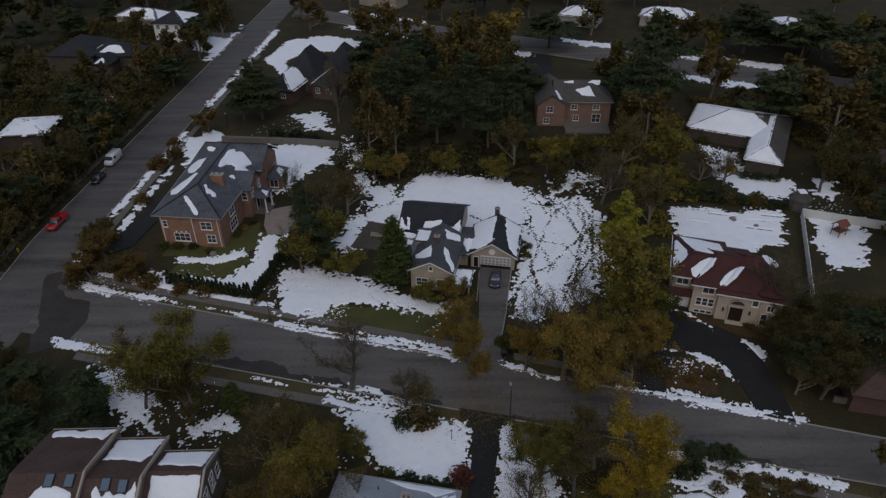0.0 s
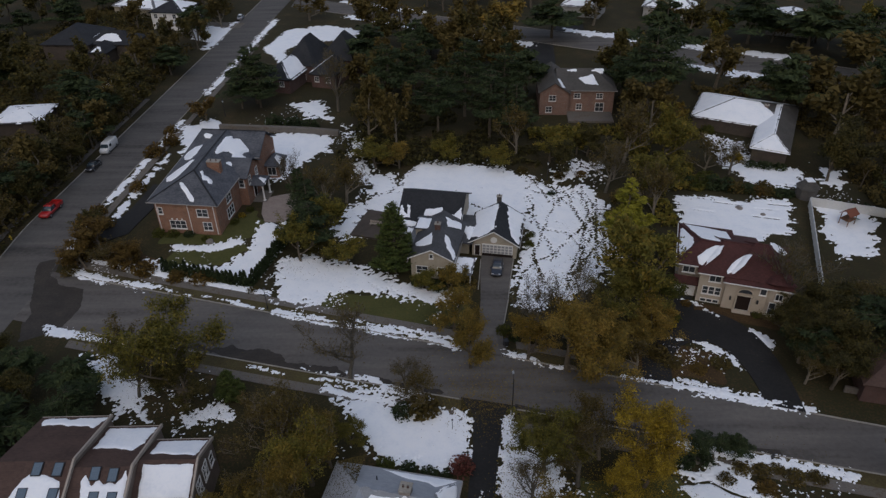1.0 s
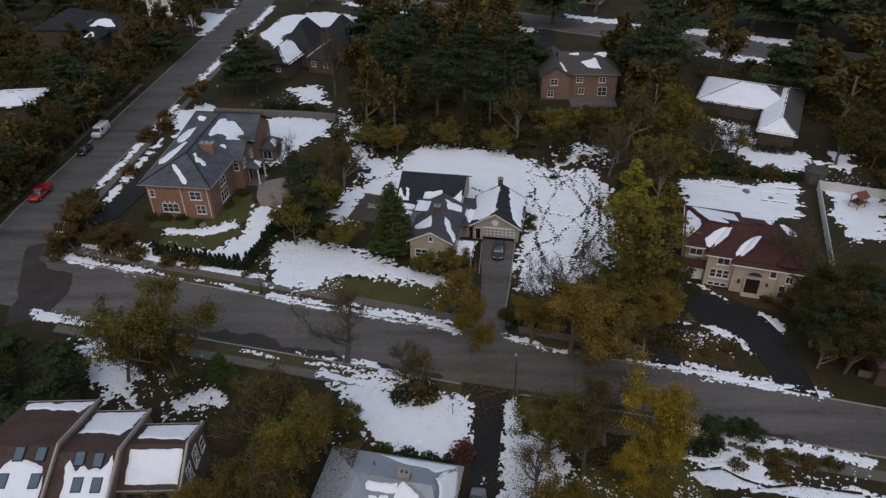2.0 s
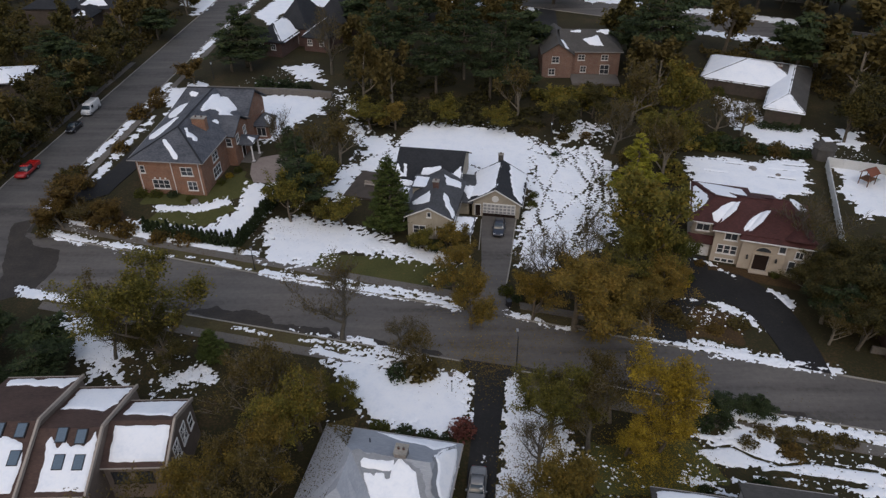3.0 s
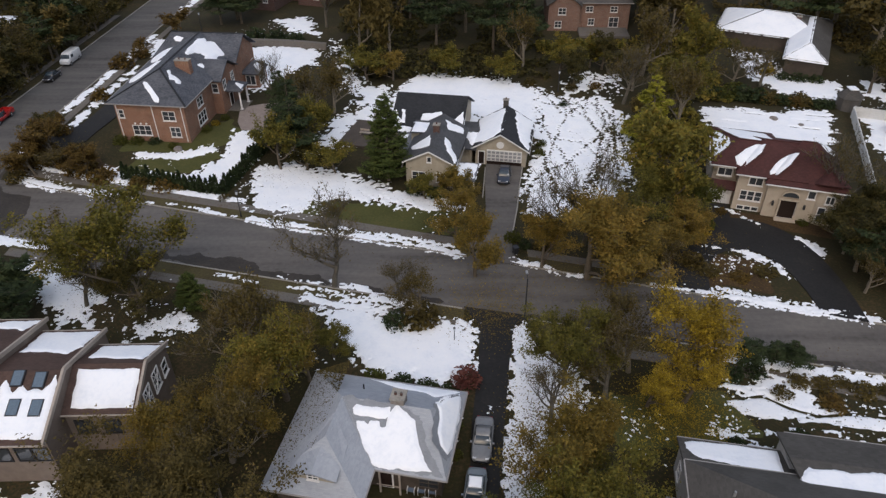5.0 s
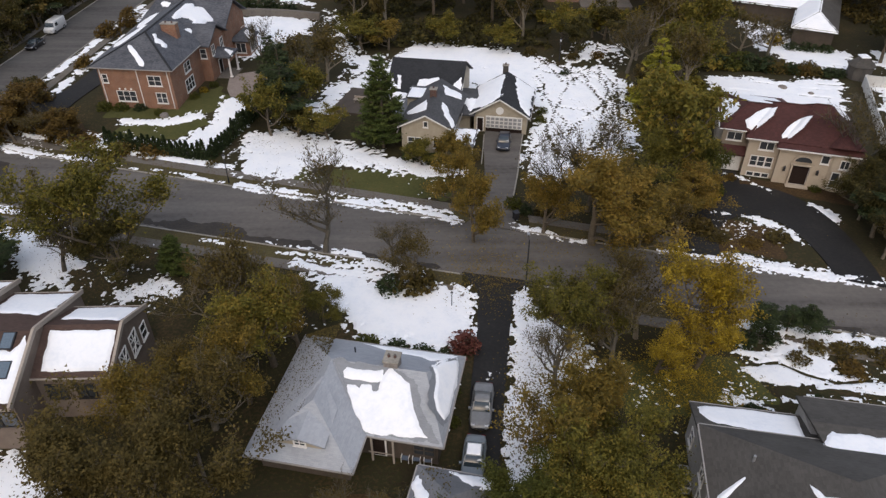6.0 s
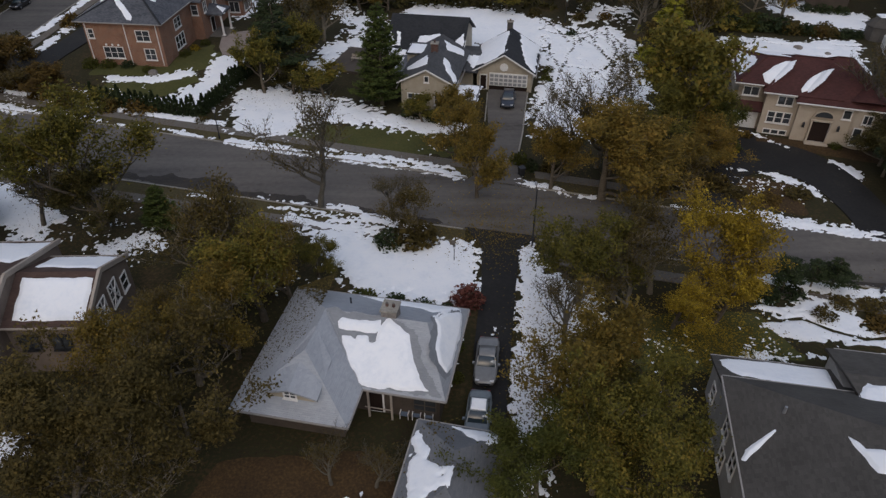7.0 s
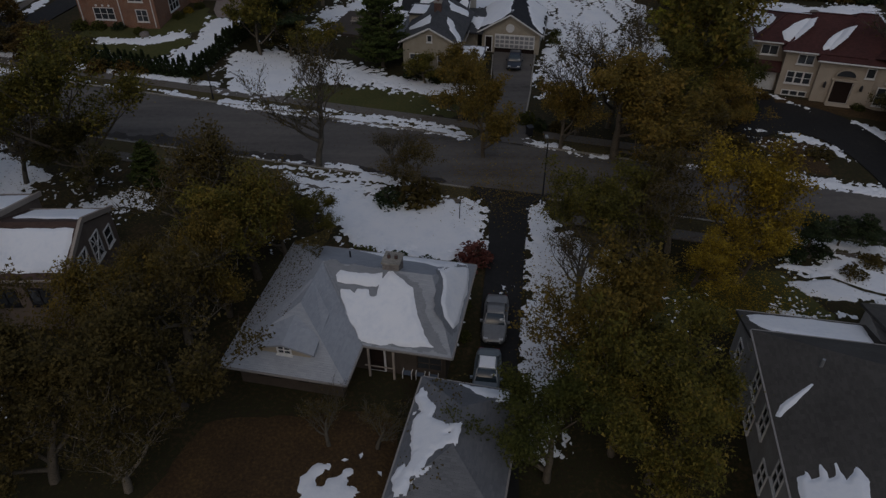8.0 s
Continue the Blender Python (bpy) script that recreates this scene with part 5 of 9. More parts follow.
roof_snow(HOUSE_K, (-13.4, 28.6, 6.1), (1, 0, 0), (0, -5.2, 3.2), [[(3.6, 5.4), (14.8, 5.6), (14.6, 2.0), (5.0, 2.2)]], 69, ragged=0.2)
roof_snow(HOUSE_K, (4.4, 21.2, 2.8), (0, 1, 0), (-1.8, 0, 1.4), [[(0.8, 0.3), (3.6, 0.3), (3.0, 1.7), (1.6, 1.7)]], 34, ragged=0.2)
roof_snow(HOUSE_K, (4.4, 12.0, 3.5), (0, 1, 0), (-2.0, 0, 1.0), [[(0.8, 0.2), (2.6, 0.2), (2.0, 1.4), (1.4, 1.4)]], 35, ragged=0.15)
roof_snow(HOUSE_W, (-4.1, -0.4, 3.75), (0, 1, 0), (3.85, 0, 2.0), [[(4.2, 0.5), (3.0, 1.0), (2.1, 2.6), (2.1, 4.0), (4.1, 3.9), (5.9, 3.4), (5.2, 2.1)]], 36, 0.12, ragged=0.2)
roof_snow(HOUSE_W, (3.6, -0.4, 3.75), (0, 1, 0), (-3.85, 0, 2.0), [[(6.1, 3.1), (3.8, 2.5), (2.3, 1.6), (0.5, 0.4), (0.6, 0.1), (2.5, 0.3), (4.2, 1.4), (5.3, 1.8)], [(10.9, 4.1), (11.3, 0.6), (9.5, 0.5), (8.0, 3.0)]], 37, ragged=0.3)
roof_snow(HOUSE_W, (-8.7, 10.3, 3.0), (1, 0, 0), (0, 6.8, 3.65), [[(0.2, 4.0), (0.5, 1.7), (2.4, 1.7), (1.9, 4.2), (1.4, 4.3), (1.6, 2.5), (1.0, 2.9), (0.4, 4.4)], [(4.6, 2.5), (4.8, 3.7), (7.6, 4.5), (7.9, 3.9), (7.2, 2.4)], [(8.2, 3.7), (9.0, 3.1), (9.9, 3.2), (10.3, 3.9), (11.0, 4.6), (11.3, 3.4), (11.3, 0.7), (9.7, 0.6), (9.3, 1.7)], [(0.4, 1.4), (3.8, 0.9), (3.6, 0.1), (0.4, 0.1)]], 38, 0.12, ragged=0.25)
roof_snow(HOUSE_W, (-7.0, 5.2, 2.7), (1, 0, 0), (0, 5.8, 0.3), [[(0.4, 0.6), (2.6, 0.8), (2.4, 4.6), (0.6, 5.0)]], 39)
roof_snow(HOUSE_W, (4.2, 7.2, 2.55), (0, 1, 0), (4.65, 0, 2.75), [[(7.5, 0.2), (10.2, 0.3), (10.2, 2.8), (9.8, 5.2), (3.4, 5.2), (1.2, 5.2), (0.4, 4.4), (0.3, 2.6), (1.8, 0.6)]], 40, ragged=0.25)
roof_snow(HOUSE_W, (13.2, 7.2, 2.75), (0, 1, 0), (-4.35, 0, 2.55), [[(10.2, 3.6), (10.2, 0.2), (6.8, 0.1), (0.6, 0.2), (1.6, 1.9), (5.7, 2.9)]], 41, ragged=0.45)
roof_snow(HOUSE_W, (2.0, -1.2, 2.15), (1, 0, 0), (0, 4.6, 0.3), [[(0.2, 4.4), (4.1, 4.4), (4.2, 0.6), (0.2, 0.4)]], 42, ragged=0.5)
roof_snow(HOUSE_W, (1.6, 7.0, 2.75), (1, 0, 0), (0, 5.5, 0.55), [[(0.6, 4.9), (3.6, 5.0), (3.6, 1.6), (2.9, 0.8), (2.4, 3.0), (0.8, 3.2)]], 66, ragged=0.7)
roof_snow(HOUSE_W, (-4.6, 7.3, 4.68), (1, 0, 0), (0, 1, 0), [[(0.2, 0.2), (3.0, 0.2), (3.0, 3.5), (0.2, 3.5)]], 67, ragged=0.12)
roof_snow(HOUSE_E, (-7.4, 1.4, 5.9), (0, 13.2, -0.6), (3.3, 0, 2.0), [[(10.6, 0.3), (11.0, 0.8), (8.6, 1.7), (5.1, 3.2), (3.3, 2.5), (2.4, 1.3), (1.8, 0.4), (5.0, 0.25)]], 43, 0.12, ragged=0.12)
roof_snow(HOUSE_E, (-4.2, 0.3, 5.5), (0, 1, 0), (3.4, 0, 2.7), [[(4.7, 0.3), (2.5, 0.2), (1.2, 0.6), (2.0, 1.9), (2.9, 3.3), (4.6, 3.9), (5.5, 2.9), (5.5, 1.4)]], 44, 0.1, ragged=0.06)
roof_snow(HOUSE_E, (-0.5, -0.4, 5.0), (0, 1, 0), (4.1, 0, 3.5), [[(2.7, 0.7), (1.8, 0.7), (1.3, 1.6), (2.3, 3.2), (4.0, 4.4), (4.6, 3.7), (4.4, 2.4), (3.8, 1.4)]], 45, 0.1, ragged=0.06)
roof_snow(HOUSE_E, (-7.4, 1.4, 5.9), (1, 0, 0), (0, 4.4, 2.0), [[(2.9, 1.7), (3.2, 0.5), (3.7, 0.2), (4.8, 1.4), (6.0, 2.9), (6.4, 4.4), (5.3, 4.2), (4.1, 3.2)]], 71, 0.1, ragged=0.05)
roof_snow(HOUSE_E, (-4.2, 0.3, 5.5), (1, 0, 0), (0, 5.7, 2.7), [[(4.0, 1.0), (4.1, 0.5), (5.1, 1.1), (6.4, 2.7), (7.3, 4.7), (6.5, 4.4), (5.4, 3.4), (4.6, 2.4)]], 72, 0.1, ragged=0.05)
roof_snow(HOUSE_E, (9.4, -0.4, 5.0), (0, 1, 0), (-4.0, 0, 3.5), [[(7.9, 4.6), (9.0, 3.6), (10.2, 1.6), (9.8, 0.6), (8.2, 1.5), (6.9, 3.3), (6.9, 4.4)]], 46, 0.12, ragged=0.1)
roof_snow(HOUSE_T, (0, 8.4, 5.0), (-1, 0, 0), (0, -4.5, 1.95), [[(5.8, 3.4), (5.8, 0.4), (0.4, 0.4), (0.5, 3.0), (0.7, 3.9), (3.0, 3.7)]], 47, 0.1, ragged=0.2)
roof_snow(HOUSE_T, (-6.4, -0.2, 4.95), (1, 0, 0), (0, 4.1, 2.0), [[(0.6, 4.1), (6.0, 4.0), (6.0, 0.5), (0.7, 0.6)]], 48, 0.1, ragged=0.1)
roof_snow(HOUSE_T, (-6.4, 10.4, 5.1), (-1, 0, 0), (0, -7.8, 2.45), [[(5.9, 4.6), (5.8, 0.4), (0.5, 0.4), (0.5, 3.6), (1.3, 5.2), (3.4, 4.6)]], 49, 0.12, ragged=0.3)
roof_snow(HOUSE_T, (-12.6, -3.4, 5.05), (1, 0, 0), (0, 6.0, 2.5), [[(1.4, 0.5), (1.5, 2.9), (1.2, 5.0), (1.5, 5.6), (2.4, 4.6), (2.9, 5.3), (3.6, 4.6), (4.1, 4.9), (4.8, 4.6), (5.3, 5.2), (5.6, 6.0), (5.9, 5.2), (6.0, 2.7), (6.0, 0.5)]], 50, 0.1, ragged=0.14)
roof_snow(HOUSE_T, (-12.6, 11.8, 5.4), (-1, 0, 0), (0, -8.6, 2.6), [[(7.9, 0.4), (0.5, 0.4), (1.0, 2.6), (3.6, 1.8), (7.4, 2.0)]], 51, 0.14, ragged=0.4)
roof_snow(HOUSE_T, (-20.8, -3.8, 5.35), (1, 0, 0), (0, 7.0, 2.65), [[(2.0, 0.6), (2.7, 4.3), (3.3, 5.6), (3.9, 6.0), (5.6, 5.9), (6.6, 5.6), (7.2, 5.2), (7.5, 4.4), (7.8, 3.1), (7.6, 0.6)]], 52, 0.12, ragged=0.16)
wet_roof(HOUSE_G, (-6.0, -0.3, 2.8), (1, 0, 0), (0, 4.85, 2.6), [(-4.0, 5.4), (-2.3, 5.5), (0.4, 5.5), (1.7, 5.4), (2.7, 4.8), (3.3, 4.0), (3.8, 2.7), (4.7, 1.4), (5.6, 0.2), (1.9, 0.2), (-0.3, 0.3), (-1.9, 2.4)], 5)
wet_roof(HOUSE_G, (0, -0.3, 2.8), (0, 1, 0), (-2.3, 0, 2.6), [(5.7, 3.1), (3.8, 2.7), (2.4, 2.4), (2.1, 1.6), (1.5, 0.5), (3.2, 0.3), (8.8, 0.8)], 6)
roof_snow(HOUSE_G, (-6.0, -0.3, 2.8), (1, 0, 0), (0, 4.85, 2.6), [[(-2.9, 4.6), (-2.7, 5.0), (-1.2, 5.0), (-0.1, 5.1), (0.3, 5.3), (0.3, 4.6), (0.1, 4.1), (-1.0, 4.1), (-2.2, 4.1), (-2.7, 4.2)], [(-2.3, 3.6), (-1.7, 3.7), (-1.3, 3.4), (-1.2, 3.8), (-0.8, 3.8), (-0.4, 3.9), (-0.2, 3.5), (0.1, 3.6), (0.2, 4.2), (0.4, 4.8), (0.6, 5.4), (1.0, 5.5), (1.5, 5.0), (2.5, 4.4), (2.9, 3.5), (3.2, 2.6), (3.7, 1.7), (4.3, 0.9), (4.8, 0.5), (2.5, 0.2), (2.0, 0.4), (1.3, 0.15), (0.4, 0.15), (-0.3, 0.2), (-0.8, 0.9), (-1.6, 1.8), (-2.1, 2.7)]], 53, 0.09, ragged=0.16)
roof_snow(HOUSE_G, (0, -0.3, 2.8), (0, 1, 0), (-2.3, 0, 2.6), [[(5.8, 3.0), (7.3, 2.1), (8.8, 0.6), (6.9, 0.2), (4.9, 0.2), (3.2, 0.2), (2.2, 0.5), (2.5, 1.5), (3.3, 2.1), (4.7, 2.3), (5.4, 2.5)]], 54, 0.1, ragged=0.12)
roof_snow(HOUSE_G, (0, 9.4, 2.8), (-1, 0, 0), (0, -4.85, 2.6), [[(9.0, 0.2), (0.5, 0.2), (1.5, 1.5), (2.5, 2.5), (3.5, 1.8), (5.7, 1.5), (6.6, 1.3), (7.6, 0.8)]], 55, 0.12, ragged=0.15)
roof_snow(HOUSE_S, (0, -9.0, 2.5), (0, 1, 0), (3.15, 0, 1.6), [[(5.9, 0.4), (5.6, 1.8), (4.4, 3.2), (3.4, 3.3), (2.2, 2.2), (0.8, 0.9), (0.4, 0.3), (3.2, 0.8)], [(7.6, 0.2), (6.6, 0.8), (5.8, 1.8), (5.2, 1.2)]], 56, 0.12, ragged=0.8)
roof_snow(HOUSE_S, (6.3, 0, 2.5), (-1, 0, 0), (0, -3.15, 1.6), [[(3.9, 0.2), (2.0, 0.15), (0.2, 0.2), (0.9, 1.3), (2.0, 1.8)]], 57, 0.12, ragged=0.3)
roof_snow(HOUSE_R, (9.2, 0, 3.5), (-1, 0, 0), (0, -3.8, 1.25), [[(8.8, 0.7), (8.7, 1.6), (8.2, 2.4), (7.6, 2.8), (5.7, 3.0), (4.3, 3.3), (2.9, 3.5), (1.5, 3.5), (1.5, 1.5), (1.3, 0.2), (4.6, 0.15), (8.0, 0.3)]], 58, 0.12, ragged=0.15)
roof_snow(HOUSE_R, (0, -21.0, 5.1), (0, 1, 0), (8.25, 0, 3.3), [[(3.3, 0.3), (6.6, 0.4), (6.7, 0.8), (7.5, 0.95), (6.4, 1.1), (6.5, 1.5), (7.3, 1.65), (6.3, 1.85), (6.4, 2.2), (7.4, 2.35), (6.2, 2.6), (6.6, 3.0), (7.0, 3.2), (6.0, 3.5), (3.1, 3.4)]], 59, 0.1, ragged=0.15)
roof_snow(HOUSE_R, (0, -21.0, 5.1), (0, 1, 0), (8.25, 0, 3.3), [[(10.5, 0.15), (10.4, 0.4), (11.1, 1.2), (12.4, 2.5), (12.55, 2.4), (11.9, 1.5), (11.2, 0.5)]], 70, 0.08, ragged=0.08)
roof_snow(HOUSE_R, (9.6, -8.0, 5.62), (1, 0, 0), (0, 5.6, 0), [[(-1.2, 4.7), (6.5, 5.2), (6.5, 0.4), (1.4, 1.6), (0.1, 1.7), (-1.8, 2.6), (-1.0, 2.9)]], 61, 0.12, ragged=0.4)
roof_snow(HOUSE_F, (4.0, 0.9, 5.7), (1, 0, 0), (0, 7.35, 2.9), [[(4.9, 4.3), (8.7, 5.8), (9.8, 1.9), (6.5, 2.4)], [(2.6, 7.0), (4.9, 7.6), (4.9, 6.6)], [(7.4, 7.0), (11.1, 7.6), (10.7, 6.4)]], 62, 0.25)
roof_snow(HOUSE_F, (7.1, -0.4, 5.4), (0, 1, 0), (-3.8, 0, 2.55), [[(0.4, 2.4), (1.5, 1.6), (6.0, 2.6), (4.8, 3.6)]], 63, 0.25)
roof_snow(HOUSE_E, (1.0, 14.6, 5.3), (-1, 0, 0), (0, -8.8, 2.6), [[(0.4, 8.2), (1.0, 2.0), (5.8, 0.8), (7.4, 0.5), (5.2, 8.0), (3.0, 8.6)]], 64, ragged=0.2)
roof_snow(HOUSE_R, (0, -21.0, 5.1), (0, 1, 0), (8.25, 0, 3.3), [[(11.8, 6.0), (10.5, 6.8), (10.5, 7.2), (10.3, 7.7), (9.9, 7.8), (10.2, 8.2), (9.9, 8.8), (8.2, 8.8), (8.9, 6.9), (10.0, 6.5)]], 65, 0.08, ragged=0.08)


# ---- trees and shrubs ----
def tubes_mesh(name, segs):
    """One mesh of tapered three- to six-sided branches: segs of (points, radii)."""
    verts, faces = [], []
    for pts, radii in segs:
        n = 6 if radii[0] > 0.12 else 4 if radii[0] > 0.05 else 3
        base = len(verts)
        for k, (p, r) in enumerate(zip(pts, radii)):
            d = (pts[min(k + 1, len(pts) - 1)] - pts[max(k - 1, 0)]).normalized()
            s = d.cross(Vector((0.31, 0.2, 0.93)))
            s = s.normalized() if s.length > 1e-4 else Vector((1, 0, 0))
            t = d.cross(s)
            for i in range(n):
                a = 2 * math.pi * i / n
                verts.append(tuple(p + s * (r * math.cos(a)) + t * (r * math.sin(a))))
        for k in range(len(pts) - 1):
            for i in range(n):
                j = (i + 1) % n
                faces.append((base + k * n + i, base + k * n + j, base + (k + 1) * n + j, base + (k + 1) * n + i))
    me = bpy.data.meshes.new(name)
    me.from_pydata(verts, [], faces)
    me.polygons.foreach_set("use_smooth", [True] * len(me.polygons))
    return me


def leaves_mesh(name, centres, size, rng, flat=0.5, long=1.5, along=None, sides=4):
    """Many small leaf clumps, each an island of its own: bent leaves, or pointed ones with three sides."""
    n = len(centres)
    c = np.asarray(centres, float)
    nor = rng.normal(size=(n, 3))
    nor[:, 2] = np.abs(nor[:, 2]) + flat
    nor /= np.linalg.norm(nor, axis=1)[:, None]
    ax = rng.normal(size=(n, 3)) if along is None else np.asarray(along, float) + 0.35 * rng.normal(size=(n, 3))
    ax -= nor * (ax * nor).sum(1)[:, None]
    ax /= np.linalg.norm(ax, axis=1)[:, None] + 1e-9
    side = np.cross(nor, ax)
    s = size * (0.55 + 0.9 * rng.random(n))[:, None]
    tip, wid = ax * s * long / 2, side * s / 2
    drop = nor * s * 0.18
    if sides == 3:
        lean = side * s * (rng.random((n, 1)) - 0.5) * 0.5
        v = np.stack([c - tip + wid, c - tip * 0.8 - wid, c + tip + lean - drop], 1).reshape(-1, 3)
    else:
        v = None
    v = v if v is not None else np.stack([c - tip - drop, c + wid * (0.7 + 0.5 * rng.random((n, 1))), c + tip - drop, c - wid * (0.7 + 0.5 * rng.random((n, 1)))], 1).reshape(-1, 3)
    f = np.arange(sides * n).reshape(-1, sides)
    me = bpy.data.meshes.new(name)
    me.from_pydata(v.tolist(), [], f.tolist())
    return me


def broad_tree(seed, leaf, count, size, bark=None, fork=0.26, spread=1.0, twigs=3, least=0.015, bare=0.2, limbs=7, girth=0.32):
    """A broadleaf tree about 10 m high and 9 m across: a trunk with rising limbs, and leaves gathered along its twigs."""
    rnd, rng = random.Random(seed), np.random.default_rng(seed)
    segs, shoots = [], []
    deepest = 4 if twigs else 2

    def grow(p, d, length, r, depth):
        pts, radii, n = [p], [r], 2 if depth > 3 else 3 if not twigs or depth > 2 else 5 if depth < 2 else 4
        for k in range(n):
            g = 0.06 if depth == 0 else 0.15
            d = (d + Vector((rnd.gauss(0, g), rnd.gauss(0, g), rnd.gauss(0.02 if depth == 0 else 0.10, 0.09)))).normalized()
            p = p + d * length / n
            pts.append(p)
            radii.append(max(0.004, r * (1 - (0.6 if depth == 0 else 0.78) * (k + 1) / n)))
        segs.append((pts, radii) if depth < 4 else ((pts[0], pts[-1]), (radii[0], radii[-1])))
        if depth >= max(2, deepest - 1):
            shoots.extend(zip(pts[:-1], pts[1:]))
        if depth >= deepest:
            return
        kids = (limbs if twigs else 5, 5 if twigs else 3, 4 if twigs > 1 else 2 if twigs else 1, twigs)[depth]
        for k in range(kids):
            f = 0.3 + 0.7 * (k + rnd.random()) / kids if depth else fork + (1 - fork) * (k + rnd.random() * 0.8) / kids
            i = min(n - 1, int(f * n))
            q = pts[i].lerp(pts[i + 1], f * n - i) if f < 1 else pts[-1]
            a = rnd.random() * 2 * math.pi + k * 2.4
            out = Vector((math.cos(a), math.sin(a), rnd.uniform(-0.35, 0.5) if depth else 0))
            if depth == 0:
                # low limbs reach out, high ones climb
                up = radians(26 + 42 * (f - fork) / (1 - fork) + rnd.uniform(-8, 8))
                nd = Vector((out.x * math.cos(up) * spread, out.y * math.cos(up) * spread, math.sin(up))).normalized()
                part_length = length * (0.86 - 0.34 * f) * rnd.uniform(0.8, 1.15)
            else:
                nd = (d * 0.8 + out * 0.72 * spread + Vector((0, 0, 0.16))).normalized()
                part_length = length * 0.55 * rnd.uniform(0.7, 1.2)
            grow(q, nd, part_length, max(least, radii[i] * (0.62 if depth else 0.55)), depth + 1)

    grow(Vector((0, 0, -0.2)), Vector((rnd.gauss(0, 0.07), rnd.gauss(0, 0.07), 1)).normalized(), 6.8, girth, 0)
    ob = new("tree")
    ends = [q for shoot in shoots for q in shoot]
    wide = 4.4 / np.percentile([math.hypot(q.x, q.y) for q in ends], 94)
    high = 9.8 / max(q.z for q in ends)
    segs = [([Vector((q.x * wide, q.y * wide, q.z * high)) for q in pts], radii) for pts, radii in segs]
    add_mesh("trunk", tubes_mesh("trunk", segs), bark or MAT_BARK, ob)
    if count:
        a = np.array([tuple(q) for q, _ in shoots]) * (wide, wide, high)
        b = np.array([tuple(q) for _, q in shoots]) * (wide, wide, high)
        # some twigs have lost their leaves, others still hold many
        mid = (a + b) / 2
        share = np.clip(fbm(mid[:, 0] / 2.0 + 9 * seed, mid[:, 1] / 2.0 + mid[:, 2] / 1.6, 2, seed) * 1.6 - 0.2, 0.12, 1.0) * (0.5 + rng.random(len(a)))
        share[rng.random(len(a)) < bare] = 0
        share /= share.sum()
        pick = rng.choice(len(a), count, p=share)
        loose = (0.32, 0.32, 0.25) if size < 0.2 else (0.38, 0.38, 0.30) if size < 0.4 else (0.5, 0.5, 0.4)
        c = a[pick] + (b - a)[pick] * rng.random((count, 1)) + rng.normal(size=(count, 3)) * loose
        add_mesh("crown", leaves_mesh("crown", c, size, rng, 0.5, 1.4, None, 3), LEAF[leaf], ob)
    return ob


def conifer(seed, leaf, count, size, bottom=0.12, width=2.6, power=0.8, ragged=0.3, tiers=26, droop=0.15, whorl=5, fan=0.2, sides=4):
    """A conifer 10 m high: straight trunk, tiers of boughs with needle sprays; fan: how far the sprays spread from a bough."""
    rnd, rng = random.Random(seed), np.random.default_rng(seed)
    segs = [([Vector((0, 0, -0.2)), Vector((0.05, 0, 4)), Vector((0, 0.06, 7.5)), Vector((0, 0, 9.9))], [0.22, 0.16, 0.09, 0.015])]
    boughs = []
    for k in range(tiers):
        f = (k + rnd.random()) / tiers
        z = 10 * (bottom + (0.98 - bottom) * f)
        reach = width * (1 - f) ** power * rnd.uniform(1 - ragged, 1 + ragged) + 0.15
        for j in range(whorl):
            a = rnd.random() * 2 * math.pi
            r = reach * rnd.uniform(0.6, 1.1)
            p0, p1 = Vector((0, 0, z)), Vector((r * math.cos(a), r * math.sin(a), z + r * (0.25 - droop * 2)))
            mid = p0.lerp(p1, 0.5) + Vector((0, 0, 0.08 * r))
            segs.append(([p0, mid, p1], [0.04 * (1.3 - f), 0.025, 0.008]))
            boughs.append((p0, p1, r))
    w = np.array([b[2] ** 1.5 for b in boughs]) * np.array([rnd.uniform(0.5, 1.4) for _ in boughs])
    pick = rng.choice(len(boughs), count, p=w / w.sum())
    u = 0.15 + 0.9 * rng.random(count) ** 0.6
    a0, a1 = np.array([tuple(b[0]) for b in boughs])[pick], np.array([tuple(b[1]) for b in boughs])[pick]
    way = a1 - a0
    across = np.stack([-way[:, 1], way[:, 0], np.zeros(count)], -1)
    flare = rng.normal(size=(count, 1)) * fan * (1.15 - 0.75 * u)[:, None]
    c = a0 + way * u[:, None] + across * flare + rng.normal(size=(count, 3)) * (0.07, 0.07, 0.06)
    along = way + across * np.sign(flare) * 0.8
    ob = new("tree")
    add_mesh("trunk", tubes_mesh("trunk", segs), MAT_BARK, ob)
    add_mesh("crown", leaves_mesh("crown", c, size, rng, 0.7, 2.4, along / (np.linalg.norm(along, axis=1)[:, None] + 1e-6), sides), LEAF[leaf], ob)
    return ob


